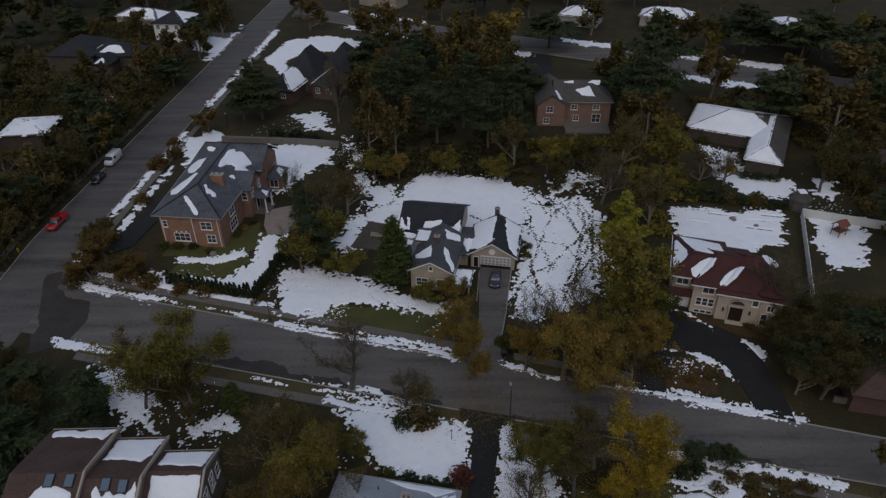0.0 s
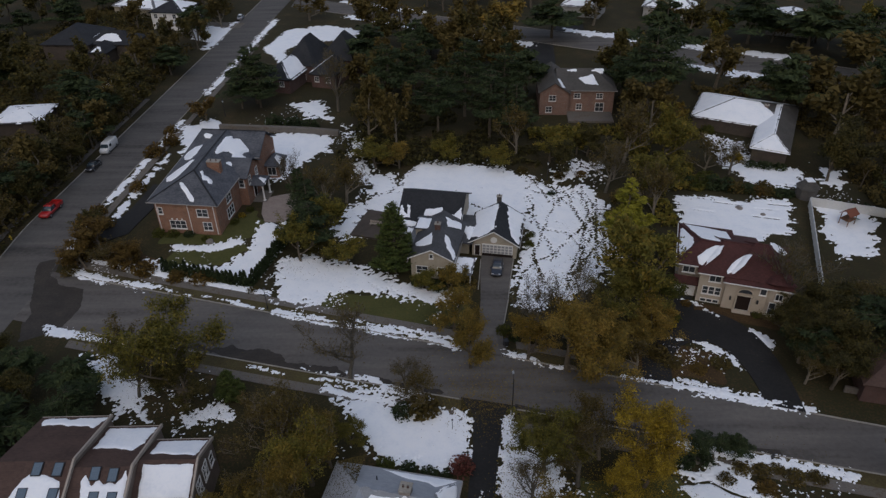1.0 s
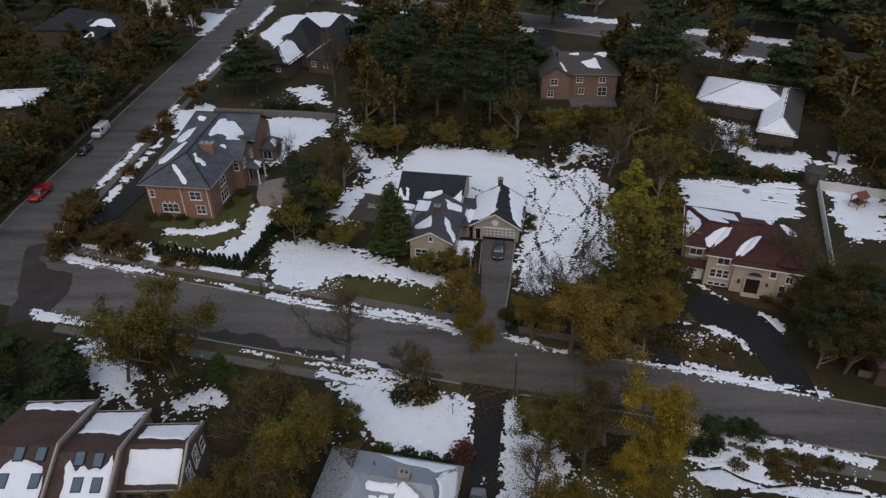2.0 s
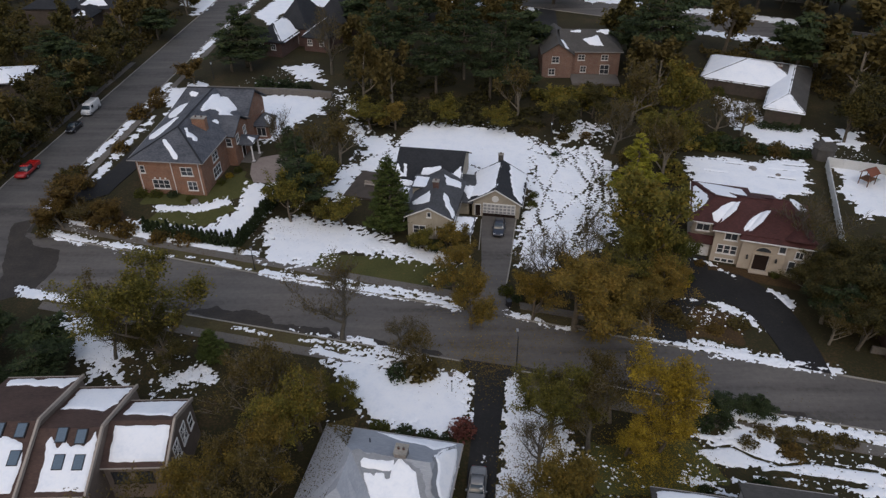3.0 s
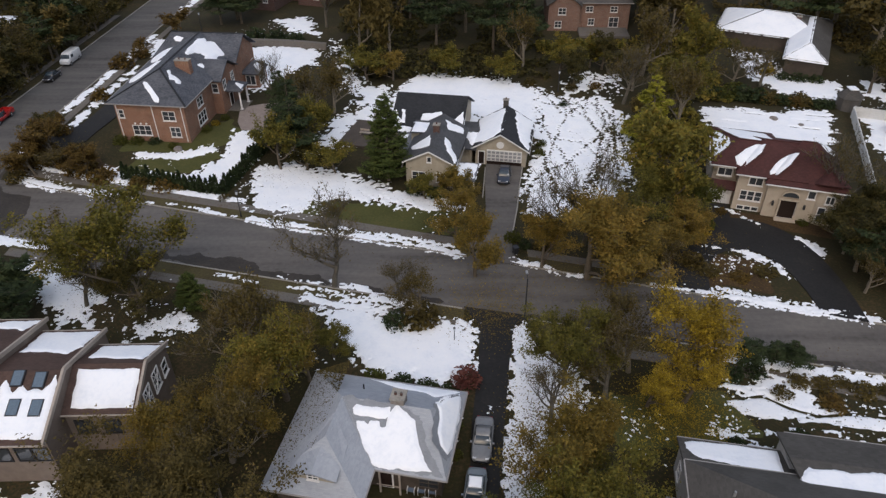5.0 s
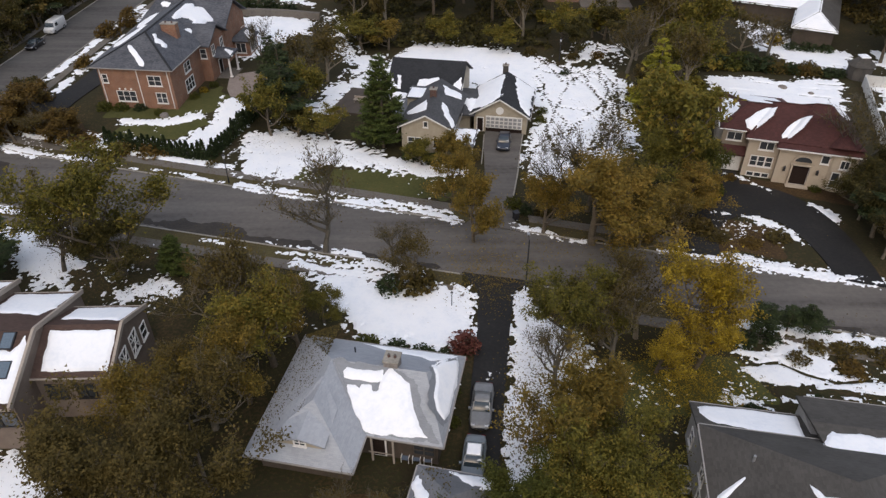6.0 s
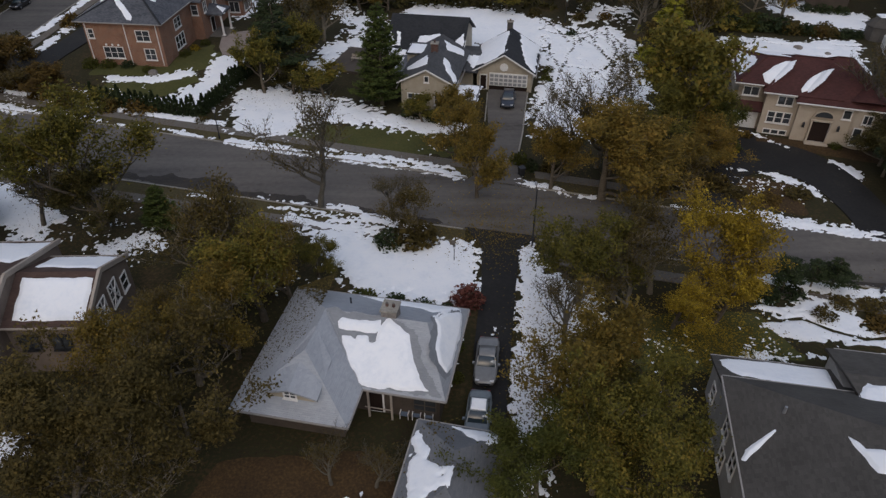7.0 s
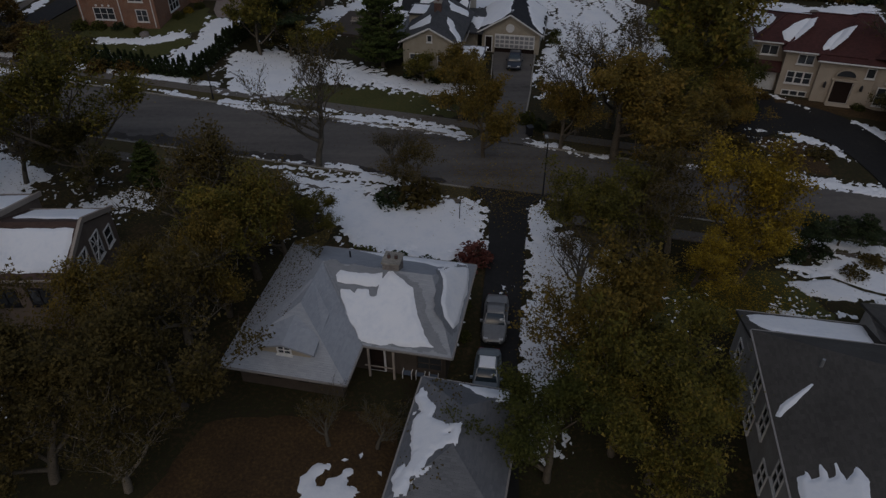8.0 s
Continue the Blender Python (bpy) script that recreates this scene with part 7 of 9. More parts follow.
shrub_places = []
for leaf, x, y, w, t in (
    ("rust", -62, 93.7, 2.4, 2.2), ("rust", -61.4, 102.6, 1.6, 1.6), ("rust", -58.6, 94.6, 2.4, 2.0), ("rust", -63, 131.8, 2.6, 2.4), ("rust", -61.3, 137, 2.0, 2.2), ("rust", -60.8, 116, 1.8, 2.0), ("brown", -62.6, 89.6, 1.5, 1.4),
    ("rust", -54, 92, 2.6, 2.2), ("rust", -50.1, 89.8, 2.2, 1.8), ("rust", -40, 87.6, 2.0, 1.6), ("green", -42.2, 98.2, 0.9, 0.9), ("green", -48.3, 99.6, 1.2, 1.0), ("green", -51, 99.8, 1.3, 1.2), ("pine", -45.5, 99.5, 1.1, 0.9),
    ("brown", -44, 88.6, 1.8, 1.4), ("green", -38.4, 103.2, 0.9, 0.9), ("yellow", -37.6, 105.4, 0.8, 0.9), ("green", -36.6, 107.6, 0.8, 0.8),
    ("crimson", 2.0, 49.8, 1.6, 1.6), ("brown", -2.7, 58.8, 2.3, 2.4), ("pine", -5.5, 58.4, 1.6, 1.4), ("pine", -4.3, 49.6, 1.2, 0.8), ("pine", -1.8, 49.0, 1.2, 0.8), ("green", -7.0, 50.0, 1.3, 0.9), ("pine", 0.2, 48.6, 0.9, 0.7),
    ("pine", 30.6, 50.8, 1.2, 0.9), ("brown", 32.2, 48.2, 1.1, 0.8), ("rust", 36.5, 46.8, 1.4, 0.8), ("brown", 36.6, 49.3, 1.2, 0.7), ("brown", 34.4, 49.6, 1.2, 0.7), ("brown", 40.2, 48.4, 1.3, 0.7), ("brown", 38.6, 49.6, 1.0, 0.5), ("brown", 42.6, 48.4, 1.2, 0.6), ("pine", 28.2, 50.6, 1.4, 1.0), ("green", 8.3, 74.4, 1.2, 1.2), ("pine", 31.4, 42.4, 1.0, 1.6), ("pine", 26.0, 42.2, 0.8, 0.7),
    ("pine", -4.4, 86.2, 1.5, 1.4), ("pine", -1.2, 85.4, 1.6, 1.2), ("pine", 1.8, 84.8, 1.4, 1.0), ("brown", 3.6, 86.4, 1.4, 1.2), ("green", 14.2, 97.2, 0.9, 1.0), ("green", 14.8, 100.4, 0.9, 1.0), ("pine", 9.8, 72.6, 0.8, 1.2),
    ("pine", -47.5, 101.8, 1.3, 1.2), ("pine", -45.5, 102.2, 1.2, 1.1), ("pine", -49.2, 102.2, 1.2, 1.2), ("rust", -65.6, 102.7, 1.8, 2.2), ("rust", -64.6, 106.5, 1.8, 2.0), ("rust", -61.3, 96.4, 2.0, 2.2), ("rust", -44.3, 87.7, 1.5, 1.3), ("rust", -37.8, 87.7, 1.2, 1.4), ("brown", -31.0, 84.6, 1.0, 0.6), ("brown", 31, 67.6, 1.6, 0.6), ("rust", 34.4, 66.4, 1.4, 0.5), ("brown", 37.6, 67.4, 1.5, 0.6), ("rust", 36.6, 80.6, 0.9, 0.7), ("rust", 28.6, 76.2, 1.8, 1.7), ("brown", 30.2, 74.6, 1.8, 1.6), ("rust", 25.2, 71.0, 1.9, 1.6), ("brown", 29.4, 69.4, 1.7, 1.3), ("rust", 22.6, 68.0, 1.8, 1.4), ("green", 46.2, 77.6, 0.8, 0.7),
    ("rust", -63.4, 143, 1.8, 1.8), ("pine", -40.5, 147.6, 2.4, 2.2), ("pine", -36, 146.4, 2.4, 2.2), ("pine", -32, 145.2, 2.2, 2.0),
    ("green", 58.4, 142, 1.6, 1.6), ("green", 52, 121.4, 2.2, 1.6), ("green", 55, 118.4, 2.0, 1.5), ("brown", 62, 117.6, 1.8, 1.3), ("pine", 73.0, 109.8, 0.9, 1.7), ("pine", 75.0, 109.0, 0.9, 1.7), ("pine", 77.2, 108.0, 0.9, 1.7),
    ("pine", 47.4, 119.0, 2.0, 1.8), ("green", 49.6, 118.4, 2.2, 2.2), ("pine", 51.8, 118.0, 2.2, 2.4), ("pine", 54.2, 117.2, 2.3, 2.2), ("brown", 56.4, 116.6, 2.0, 1.8), ("pine", 58.4, 116.0, 1.9, 1.6), ("rust", 60.2, 115.4, 1.8, 1.4), ("brown", 62.0, 115.2, 1.7, 1.3), ("pine", 63.8, 114.6, 1.6, 1.3), ("pine", 65.4, 114.2, 1.5, 1.2),
    ("yellow", 60.2, 128.6, 1.7, 2.2), ("pine", 62.4, 126.2, 1.6, 1.2), ("pine", 65.0, 125.4, 1.8, 1.4), ("pine", 68.0, 124.8, 1.6, 1.3), ("pine", 20.2, 115.2, 0.9, 0.9), ("brown", 15.4, 124.6, 1.2, 1.2), ("brown", 22.4, 122.0, 1.4, 1.2), ("rust", 27.0, 122.6, 1.4, 1.2), ("brown", 30.4, 106.6, 1.5, 1.5), ("green", 30.6, 96.6, 1.6, 1.6), ("green", 30.8, 91.0, 1.7, 1.7), ("green", 33.6, 77.4, 1.5, 1.3), ("yellow", 32.4, 75.6, 1.5, 1.5), ("green", 30.6, 87.0, 1.8, 1.8),
    ("green", 0.9, 41.0, 0.7, 0.6), ("green", 1.0, 44.2, 0.7, 0.6), ("brown", 11.8, 72.8, 1.2, 1.0),
):
    bush(leaf, x, y, w, t)


def hedge_plant():
    """A narrow pointed evergreen, 2 m high."""
    rng = np.random.default_rng(77)
    n = 340
    f = rng.random(n)
    a, r = rng.random(n) * 6.283, 0.46 * (1 - f) ** 0.6 * (0.6 + 0.4 * rng.random(n))
    c = np.stack([r * np.cos(a), r * np.sin(a), 0.05 + 1.95 * f], -1)
    ob = new("hedge_plant")
    add_mesh("stem", tubes_mesh("stem", [([Vector((0, 0, -0.1)), Vector((0, 0, 1.7))], [0.05, 0.01])]), MAT_BARK, ob)
    add_mesh("foliage", leaves_mesh("foliage", c, 0.14, rng, 0.1, 2.2, np.tile((0, 0, 1.0), (n, 1)) + c * (1, 1, 0)), LEAF["pine"], ob)
    return tagged(ob, "narrow pointed dark evergreen in a clipped hedge row", "hedge", "hedge plants along the corner lot")


first_hedge = None
for (x0, y0), (x1, y1), n in (((-46.9, 90.0), (-32.2, 86.0), 19), ((-31.6, 86.2), (-27.6, 99.5), 17)):
    for k in range(n):
        x, y = x0 + (x1 - x0) * k / (n - 1), y0 + (y1 - y0) * k / (n - 1)
        m = pose(x + tree_rnd.uniform(-0.1, 0.1), y + tree_rnd.uniform(-0.1, 0.1), gzf(x, y), 0, 0, 47 * k) @ Matrix.Diagonal((1.35, 1.35, tree_rnd.uniform(1.0, 1.5), 1))
        if first_hedge is None:
            first_hedge = hedge_plant()
            first_hedge.matrix_basis = m
        else:
            copy_thing(first_hedge, Matrix()).matrix_basis = m


# ---- snow on the ground ----
def snow(polys, cell=0.4, ragged=1.2, seed=0, dz=0.0, trails=(), label="patchy melting snow over grass", bands=(), depth=0.14, grain=2.4, spots=1.0, cuts=(), along=0.0):
    """A sheet of melting snow: fullest inside the polygons or along the bands, broken towards the edges."""
    pts = [p for q in polys for p in q] + [p for line, _ in bands for p in line]
    xs, ys = [p[0] for p in pts], [p[1] for p in pts]
    gx, gy = np.meshgrid(np.arange(min(xs) - 2.2, max(xs) + 2.2, cell), np.arange(min(ys) - 2.2, max(ys) + 2.2, cell), indexing="ij")
    f = np.full(gx.shape, -1e3)
    for q in polys:
        f = np.maximum(f, inside_distance(gx, gy, q))
    for line, half in bands:
        f = np.maximum(f, half - line_distance(gx, gy, line))
    # drifts drawn out along the street: ax runs with it, ay across
    ax, ay = (gx - 0.26 * gy) / (1 + along), gy + 0.26 * gx
    f = np.minimum(f, 2.2) + ragged * 3.2 * (fbm(ax / grain, ay / grain, 3, seed) - 0.54)
    f = f + spots * (0.7 + 1.0 * ragged) * (fbm(ax / 0.6, ay / 0.6, 2, seed + 5) - 0.5) * 2
    if cell < 0.25:
        # crumbling edge: grass blades and leaves break through where the snow is thin
        f = f + (0.45 + 0.5 * spots) * (fbm(gx / 0.3, gy / 0.3, 2, seed + 11) - 0.5) * 2 * np.clip(1.6 - f, 0.25, 1)
    for line, half in cuts:
        f = np.minimum(f, (line_distance(gx, gy, line) - half * (0.5 + fbm(gx / 0.8, gy / 0.8, 2, seed + 3))) * 3)
    for line in trails:
        rnd, side = random.Random(seed + len(line)), 1
        for (x0, y0), (x1, y1) in zip(line[:-1], line[1:]):
            n = max(1, int(math.hypot(x1 - x0, y1 - y0) / 0.42))
            w0, w1 = rnd.uniform(0.05, 0.3), rnd.uniform(0, 6.28)
            for k in range(n):
                side = -side
                ux, uy = (x1 - x0) / n / 0.42, (y1 - y0) / n / 0.42
                off = 0.11 * side + w0 * math.sin(w1 + 0.3 * k)
                px, py = x0 + (x1 - x0) * k / n - uy * off + rnd.gauss(0, 0.06), y0 + (y1 - y0) * k / n + ux * off + rnd.gauss(0, 0.06)
                i0, j0 = int((px - gx[0, 0]) / cell) - 4, int((py - gy[0, 0]) / cell) - 4
                if i0 < 0 or j0 < 0:
                    continue
                win = (slice(i0, i0 + 9), slice(j0, j0 + 9))
                f[win] = np.minimum(f[win], (np.hypot(gx[win] - px, gy[win] - py) - rnd.uniform(0.17, 0.30)) * 3.0)
    h = np.clip(f * 0.22, -0.16, depth)
    h = h + np.where(h > 0.02, 0.05 * (fbm(gx / 1.1, gy / 1.1, 3, seed + 9) - 0.5), 0)
    ob = add_mesh("snow", grid_mesh("snow", np.stack([gx, gy, gz(gx, gy) + dz + h], -1), h > -0.1), MAT_SNOW)
    return tagged(ob, label, "snow", "snow on the ground", "stuff")


snow([[(-28.3, 93.0), (-23.7, 94.8), (-19.9, 92.4), (-12.9, 90.8), (-7.6, 86.8), (2.9, 83.1), (0.6, 81.0), (-4.1, 81.0), (-7.3, 83.1), (-15.5, 84.9), (-21.1, 80.6), (-26.7, 81.5)]], 0.18, 0.9, 1)
snow([[(11.0, 81.1), (10.9, 91.7), (13.9, 97.0), (15.4, 115.4), (15.0, 122.3), (20.8, 118.8), (27.9, 118.8), (30.3, 110.9), (28.4, 97.0), (26.2, 88.6), (19.1, 82.2), (12.8, 79.0)]], 0.15, 1.2, 2,
     trails=[[(15.6, 115.2), (16.3, 105.0), (17.8, 97.2), (18.6, 93.1)], [(20.8, 114.3), (18.2, 105.0), (14.4, 93.7), (16.0, 85.6)], [(10.7, 85.6), (14.5, 92.0), (19.5, 96.0)], [(18.8, 85.0), (22.1, 91.4), (25.8, 97.1)], [(20.0, 85.5), (23.4, 92.5), (27.0, 99.0)], [(22.0, 114.3), (24.5, 106.2), (25.6, 99.6)], [(26.9, 112.6), (24.3, 100.9), (21.4, 92.5), (19.0, 86.6)],
             [(28.8, 113.4), (26.5, 104.8), (26.4, 97.1)], [(13.7, 126.0), (16.2, 117.5), (20.1, 115.1), (25.9, 118.9)], [(14.2, 123.4), (18.1, 122.4), (21.1, 117.4), (21.5, 110.5)], [(17.3, 103.0), (21.4, 100.9), (24.0, 94.2)], [(13.5, 128.7), (16.0, 126.9), (17.9, 119.1), (19.7, 112.0)], [(17.2, 92.6), (21.2, 99.0), (25.2, 104.8), (29.1, 108.2)], [(14.5, 101.0), (15.0, 92.6), (15.1, 87.1)],
             [(25.5, 117), (26.5, 110), (28, 102), (27, 95)], [(26.4, 118), (25.6, 111), (26.6, 104), (25.8, 96), (24.6, 90)], [(28.0, 112), (27.2, 105), (28.0, 99)], [(28.4, 108), (26.0, 106.4), (23.6, 101.5)], [(27.0, 116), (27.4, 108), (26.2, 99), (24.8, 93)],
             [(19.6, 119.5), (21.6, 116), (26.8, 115.6)], [(24.6, 118), (23.4, 111), (25.0, 104), (23.2, 96), (21.4, 88)], [(28.6, 110), (25.8, 102), (23.4, 95), (20.6, 88)], [(18.2, 120.5), (22.4, 119), (24.0, 112)], [(20.6, 112.6), (23.0, 115.0), (28.0, 112.0)]], label="trodden snow crossed by lines of footprints")
snow([[(-14.4, 114.1), (-9.8, 119.9), (-6.1, 129.7), (0.4, 129.7), (11.1, 125.9), (17.1, 122.3), (15.5, 110.9), (9.9, 104.6), (2.5, 100.2), (-9.6, 104.4), (-13.8, 108.6)]], 0.2, 1.0, 3, trails=[[(-16, 116), (-8, 117), (2, 114.5), (8, 109), (11, 106)]], label="smooth snow behind the cottage")
snow([[(-21.0, 104.0), (-18.8, 109.7), (-15.4, 114.1), (-9.7, 117.6), (-11.0, 110.6), (-14.6, 109.5), (-17.0, 98.6), (-19.4, 100.9)], [(-23.6, 146.7), (-19.9, 140.6), (-16.5, 124.6), (-11.1, 123.4), (-10.7, 117.6), (-15.4, 114.1), (-20.3, 129.6)]], 0.22, 1.6, 4)
snow([[(-14.5, 61.0), (-9.8, 61.4), (-5.7, 59.0), (-3.1, 57.8), (0.0, 59.6), (3.1, 59.1), (3.2, 54.8), (2.4, 50.7), (-0.4, 49.3), (-5.1, 50.2), (-8.4, 51.8), (-11.3, 56.4)]], 0.12, 0.45, 5, label="smooth white snow on the near lawn")
snow([[(7.5, 57.6), (8.6, 58.4), (9.4, 54.0), (13.0, 52.0), (13.4, 47.5), (12.0, 43.5), (9.6, 40.5), (8.2, 36.6), (6.4, 31.0), (4.4, 31.0), (4.7, 36.0), (5.7, 44.0), (6.7, 52.0)]], 0.14, 0.32, 6, grain=1.1, spots=0.75)
snow([[(-43.4, 144.0), (-26.5, 141.5), (-25.9, 134.2), (-29.8, 127.8), (-33.3, 119.4), (-34.8, 117.9), (-37.0, 130.1)]], 0.35, 0.8, 7)
snow([[(-47.8, 96.9), (-41.5, 96.6), (-36.4, 99.0), (-35.0, 97.0), (-40.2, 94.8), (-46.8, 95.0)]], 0.12, 0.16, 8, spots=0.5)
snow([[(-50.8, 93.0), (-46.8, 91.3), (-37.5, 91.3), (-33.8, 95.4), (-34.3, 103.2), (-29.6, 103.8), (-28.9, 95.7), (-31.0, 88.0), (-33.7, 88.0), (-38.7, 89.4), (-48.7, 90.4)]], 0.18, 0.5, 9)
snow([[(57.5, 141.0), (64.0, 136.6), (63.0, 127.0), (72.0, 124.4), (69.8, 117.0), (60.6, 118.8), (57.2, 126.5)]], 0.22, 0.7, 10)
snow([[(23.0, 122.0), (29.0, 121.5), (31.0, 126.0), (26.0, 128.0)]], 0.2, 2.2, 30, spots=2.0, label="last broken snow between back gardens")
snow([[(43.6, 115.0), (54.2, 112.8), (64.5, 112.2), (60.8, 100.4), (49.6, 98.4), (42.2, 104.7)]], 0.16, 0.75, 11, grain=1.8, along=1.6, cuts=[([(50.5, 112.0), (55.5, 110.6)], 0.16), ([(57.5, 109.4), (61.5, 108.6)], 0.14), ([(60.6, 111.0), (64.0, 110.2)], 0.2), ([(46.0, 109.2), (49.5, 108.2)], 0.1), ([(56.2, 106.6), (60.4, 105.4)], 0.2)])
snow([[(76.1, 126.1), (80.5, 123.7), (77.2, 116.7), (74.4, 119.0)], [(69.5, 112.4), (78.4, 109.1), (72.0, 94), (66.0, 92.1), (65.3, 93.7), (67.0, 100.9)]], 0.4, 1.3, 12)
snow([[(27.4, 49.0), (32.0, 50.2), (36.2, 50.6), (35.0, 46.2), (42.0, 45.4), (46, 44), (44, 41), (40.6, 42.0), (36.5, 43.6), (32.0, 44.2), (26.9, 44.8)], [(24.2, 43.6), (30.4, 44.2), (30.4, 43.0), (24.3, 42.7)]], 0.14, 0.8, 13, grain=1.2, along=1.4, cuts=[([(27.3, 47.6), (30.4, 47.9), (32.3, 46.4), (34.6, 45.4), (37.9, 45.7), (44, 44.6)], 0.22), ([(24.8, 44.6), (31.6, 44.5), (35.0, 44.2), (42, 42.8)], 0.4)])
snow([[(-51.5, 69.4), (-47.7, 69.7), (-39.8, 63.3), (-38.0, 57.9), (-41.8, 58.7), (-47.7, 63.7)], [(-33.5, 57.8), (-28.8, 60.1), (-28.5, 58.0), (-32.7, 55.5)]], 0.15, 1.2, 14)
snow([[(-55.8, 203.8), (-52.9, 223.6), (-40.7, 228.5), (-27.7, 220.9), (-29.1, 209.3), (-44.0, 212.7), (-48.6, 203.8), (-48.1, 191.3)]], 0.6, 0.8, 15)
snow([[(-84.9, 231.6), (-71.4, 225.1), (-73.3, 209.8), (-81.3, 214.8)]], 0.6, 0.8, 16)
snow([[(-38.8, 36.3), (-31.8, 37.0), (-28.8, 34.1), (-33.7, 30.4)]], 0.3, 1.2, 17)
snow([[(-9.7, 29.9), (-6.3, 29.4), (-4.1, 24.8), (-9.7, 24.8)]], 0.25, 1.2, 18)
snow([], 0.12, 0.4, 19, grain=1.6, spots=0.4, bands=[([(32.3, 72.6), (36.5, 71.8), (39.4, 69.2), (40.2, 66.2)], 0.42), ([(44.6, 74.0), (46.0, 71.3)], 0.8), ([(36.4, 82.0), (38.4, 80.4), (40.6, 77.6)], 0.55), ([(33.2, 70.4), (36.4, 69.6)], 0.1)], label="thin snow ridge along the drive's edge")
snow([[(-63.0, 146.6), (-55.5, 150.8), (-52.3, 146.6), (-54.2, 136.1), (-57.0, 131.9)], [(-38.9, 160.1), (-32.1, 161.9), (-27.8, 150), (-33.6, 151.8)]], 0.5, 1.2, 20)
# snow thrown up along the kerbs
THIN = {"grain": 1.1, "depth": 0.12, "spots": 0.5, "along": 2.0}
snow([], 0.12, 0.5, 21, 0.06, bands=[(sample(lambda x: far_kerb(x) + 0.7, -63, -47, 4), 0.6), (sample(lambda x: far_kerb(x) + 0.7, -46, -28, 4), 0.12), (sample(lambda x: far_kerb(x) + 0.7, -26, -13.5, 3), 0.55), (sample(lambda x: far_kerb(x) + 0.7, -12.5, 1.6, 3), 0.5), (sample(lambda x: far_kerb(x) + 4.5, -61, -36, 4), 0.6), (sample(lambda x: far_kerb(x) + 4.4, -36, -28, 3), 0.28), (sample(lambda x: far_kerb(x) + 1.7, -14, 0.5, 3), 0.2)], label="broken bank of snow along the kerb", **THIN)
snow([], 0.14, 0.6, 22, 0.06, bands=[([(7.9, 70.6), (8.9, 69.6), (11.5, 68.2), (16, 66.8)], 0.3), (sample(lambda x: far_kerb(x) + 0.5, 24, 46.7, 5), 0.25), (sample(lambda x: far_kerb(x) + 1.7, 26, 42, 4), 0.0)], label="thin bank of snow along the kerb", **THIN)
snow([], 0.12, 0.5, 23, 0.06, bands=[(sample(lambda x: near_kerb(x) - 0.9, -60, -46, 3), 0.5), (sample(lambda x: near_kerb(x) - 0.7, -18, -2, 4), 0.3), (sample(lambda x: near_kerb(x) - 1.7, -16, -3, 3), 0.1), (sample(lambda x: near_kerb(x) - 2.7, -16, -4, 3), 0.5), (sample(lambda x: near_kerb(x) + 0.6, -20, -9, 3), 0.12), (sample(lambda x: near_kerb(x) - 1.0, -27, -22, 2), 0.05)], label="broken streaks of snow along the kerb", **THIN)
snow([], 0.12, 0.12, 27, 0.06, bands=[(sample(lambda x: near_kerb(x) - 1.0, 28.5, 47, 5), 0.7)], label="smooth band of snow beside the kerb", **THIN)
snow([], 0.2, 0.8, 24, 0.06, bands=[([(b_right(y) + 0.9, y) for y in (94, 110, 128, 150)], 0.3), ([(b_right(y) + 4.6, y) for y in (106, 118, 132)], 0.2)], label="broken bank of snow along the side street", grain=1.5, depth=0.12, spots=0.35)
snow([], 0.4, 0.8, 25, 0.06, bands=[([(b_right(y) + 1.0, y) for y in (168, 190, 212, 235)], 0.6), ([(b_left(y) - 1.4, y) for y in (205, 232)], 1.0)], label="snowy verge of the side street")
snow([], 0.5, 1.0, 26, 0.06, bands=[([(x, 239 - 0.5 * x) for x in (-38, -10)], 1.6), ([(x, 239.5 - 0.5 * x) for x in (38, 60)], 2.2), ([(x, 239.5 - 0.5 * x) for x in (66, 96)], 2.6), ([(x, 220.5 - 0.52 * x) for x in (-34, -8)], 1.4), ([(x, 219.5 - 0.52 * x) for x in (0, 24)], 1.8), ([(x, 220 - 0.52 * x) for x in (60, 84)], 2.0), ([(44, 216), (58, 212)], 1.6)], label="snow along the verges of the back street")


snow([], 0.12, 0.5, 28, 0.02, bands=[([(1.0, 46.6), (0.8, 44.6), (0.4, 42.4), (0.2, 40.6)], 0.16), ([(4.5, 46.5), (4.2, 46.3)], 0.25)], label="last scraps of snow beside the drive", **THIN)


# ---- crumbs of snow left about the thawed edges ----
CRUMBS = [(-14, 112, 2.5, 150), (-8, 121, 2.5, 150), (0, 128, 3, 160), (10, 126, 3, 160), (16, 121, 2.5, 150), (28, 108, 2, 150), (27, 96, 2, 120), (13, 82, 2, 80), (-22, 97, 3, 150)]
CRUMBS += [(-19, 104, 2.5, 120), (-27, 88, 2.5, 120), (-45, 90, 4, 160), (-58, 90, 4, 150), (-62, 104, 1.5, 60), (-35, 62, 4, 160), (-47, 66, 4, 160), (-30, 58, 3, 130), (-14, 53, 2, 60)]
CRUMBS += [(9, 50, 2, 90), (14, 46, 2.5, 100), (18, 44, 3, 90), (33, 69, 3, 110), (38, 68, 2, 80), (40, 46, 5, 220), (32, 48, 4, 200), (26, 44, 2, 80), (0, 79, 3, 60), (-18, 82, 3, 110)]
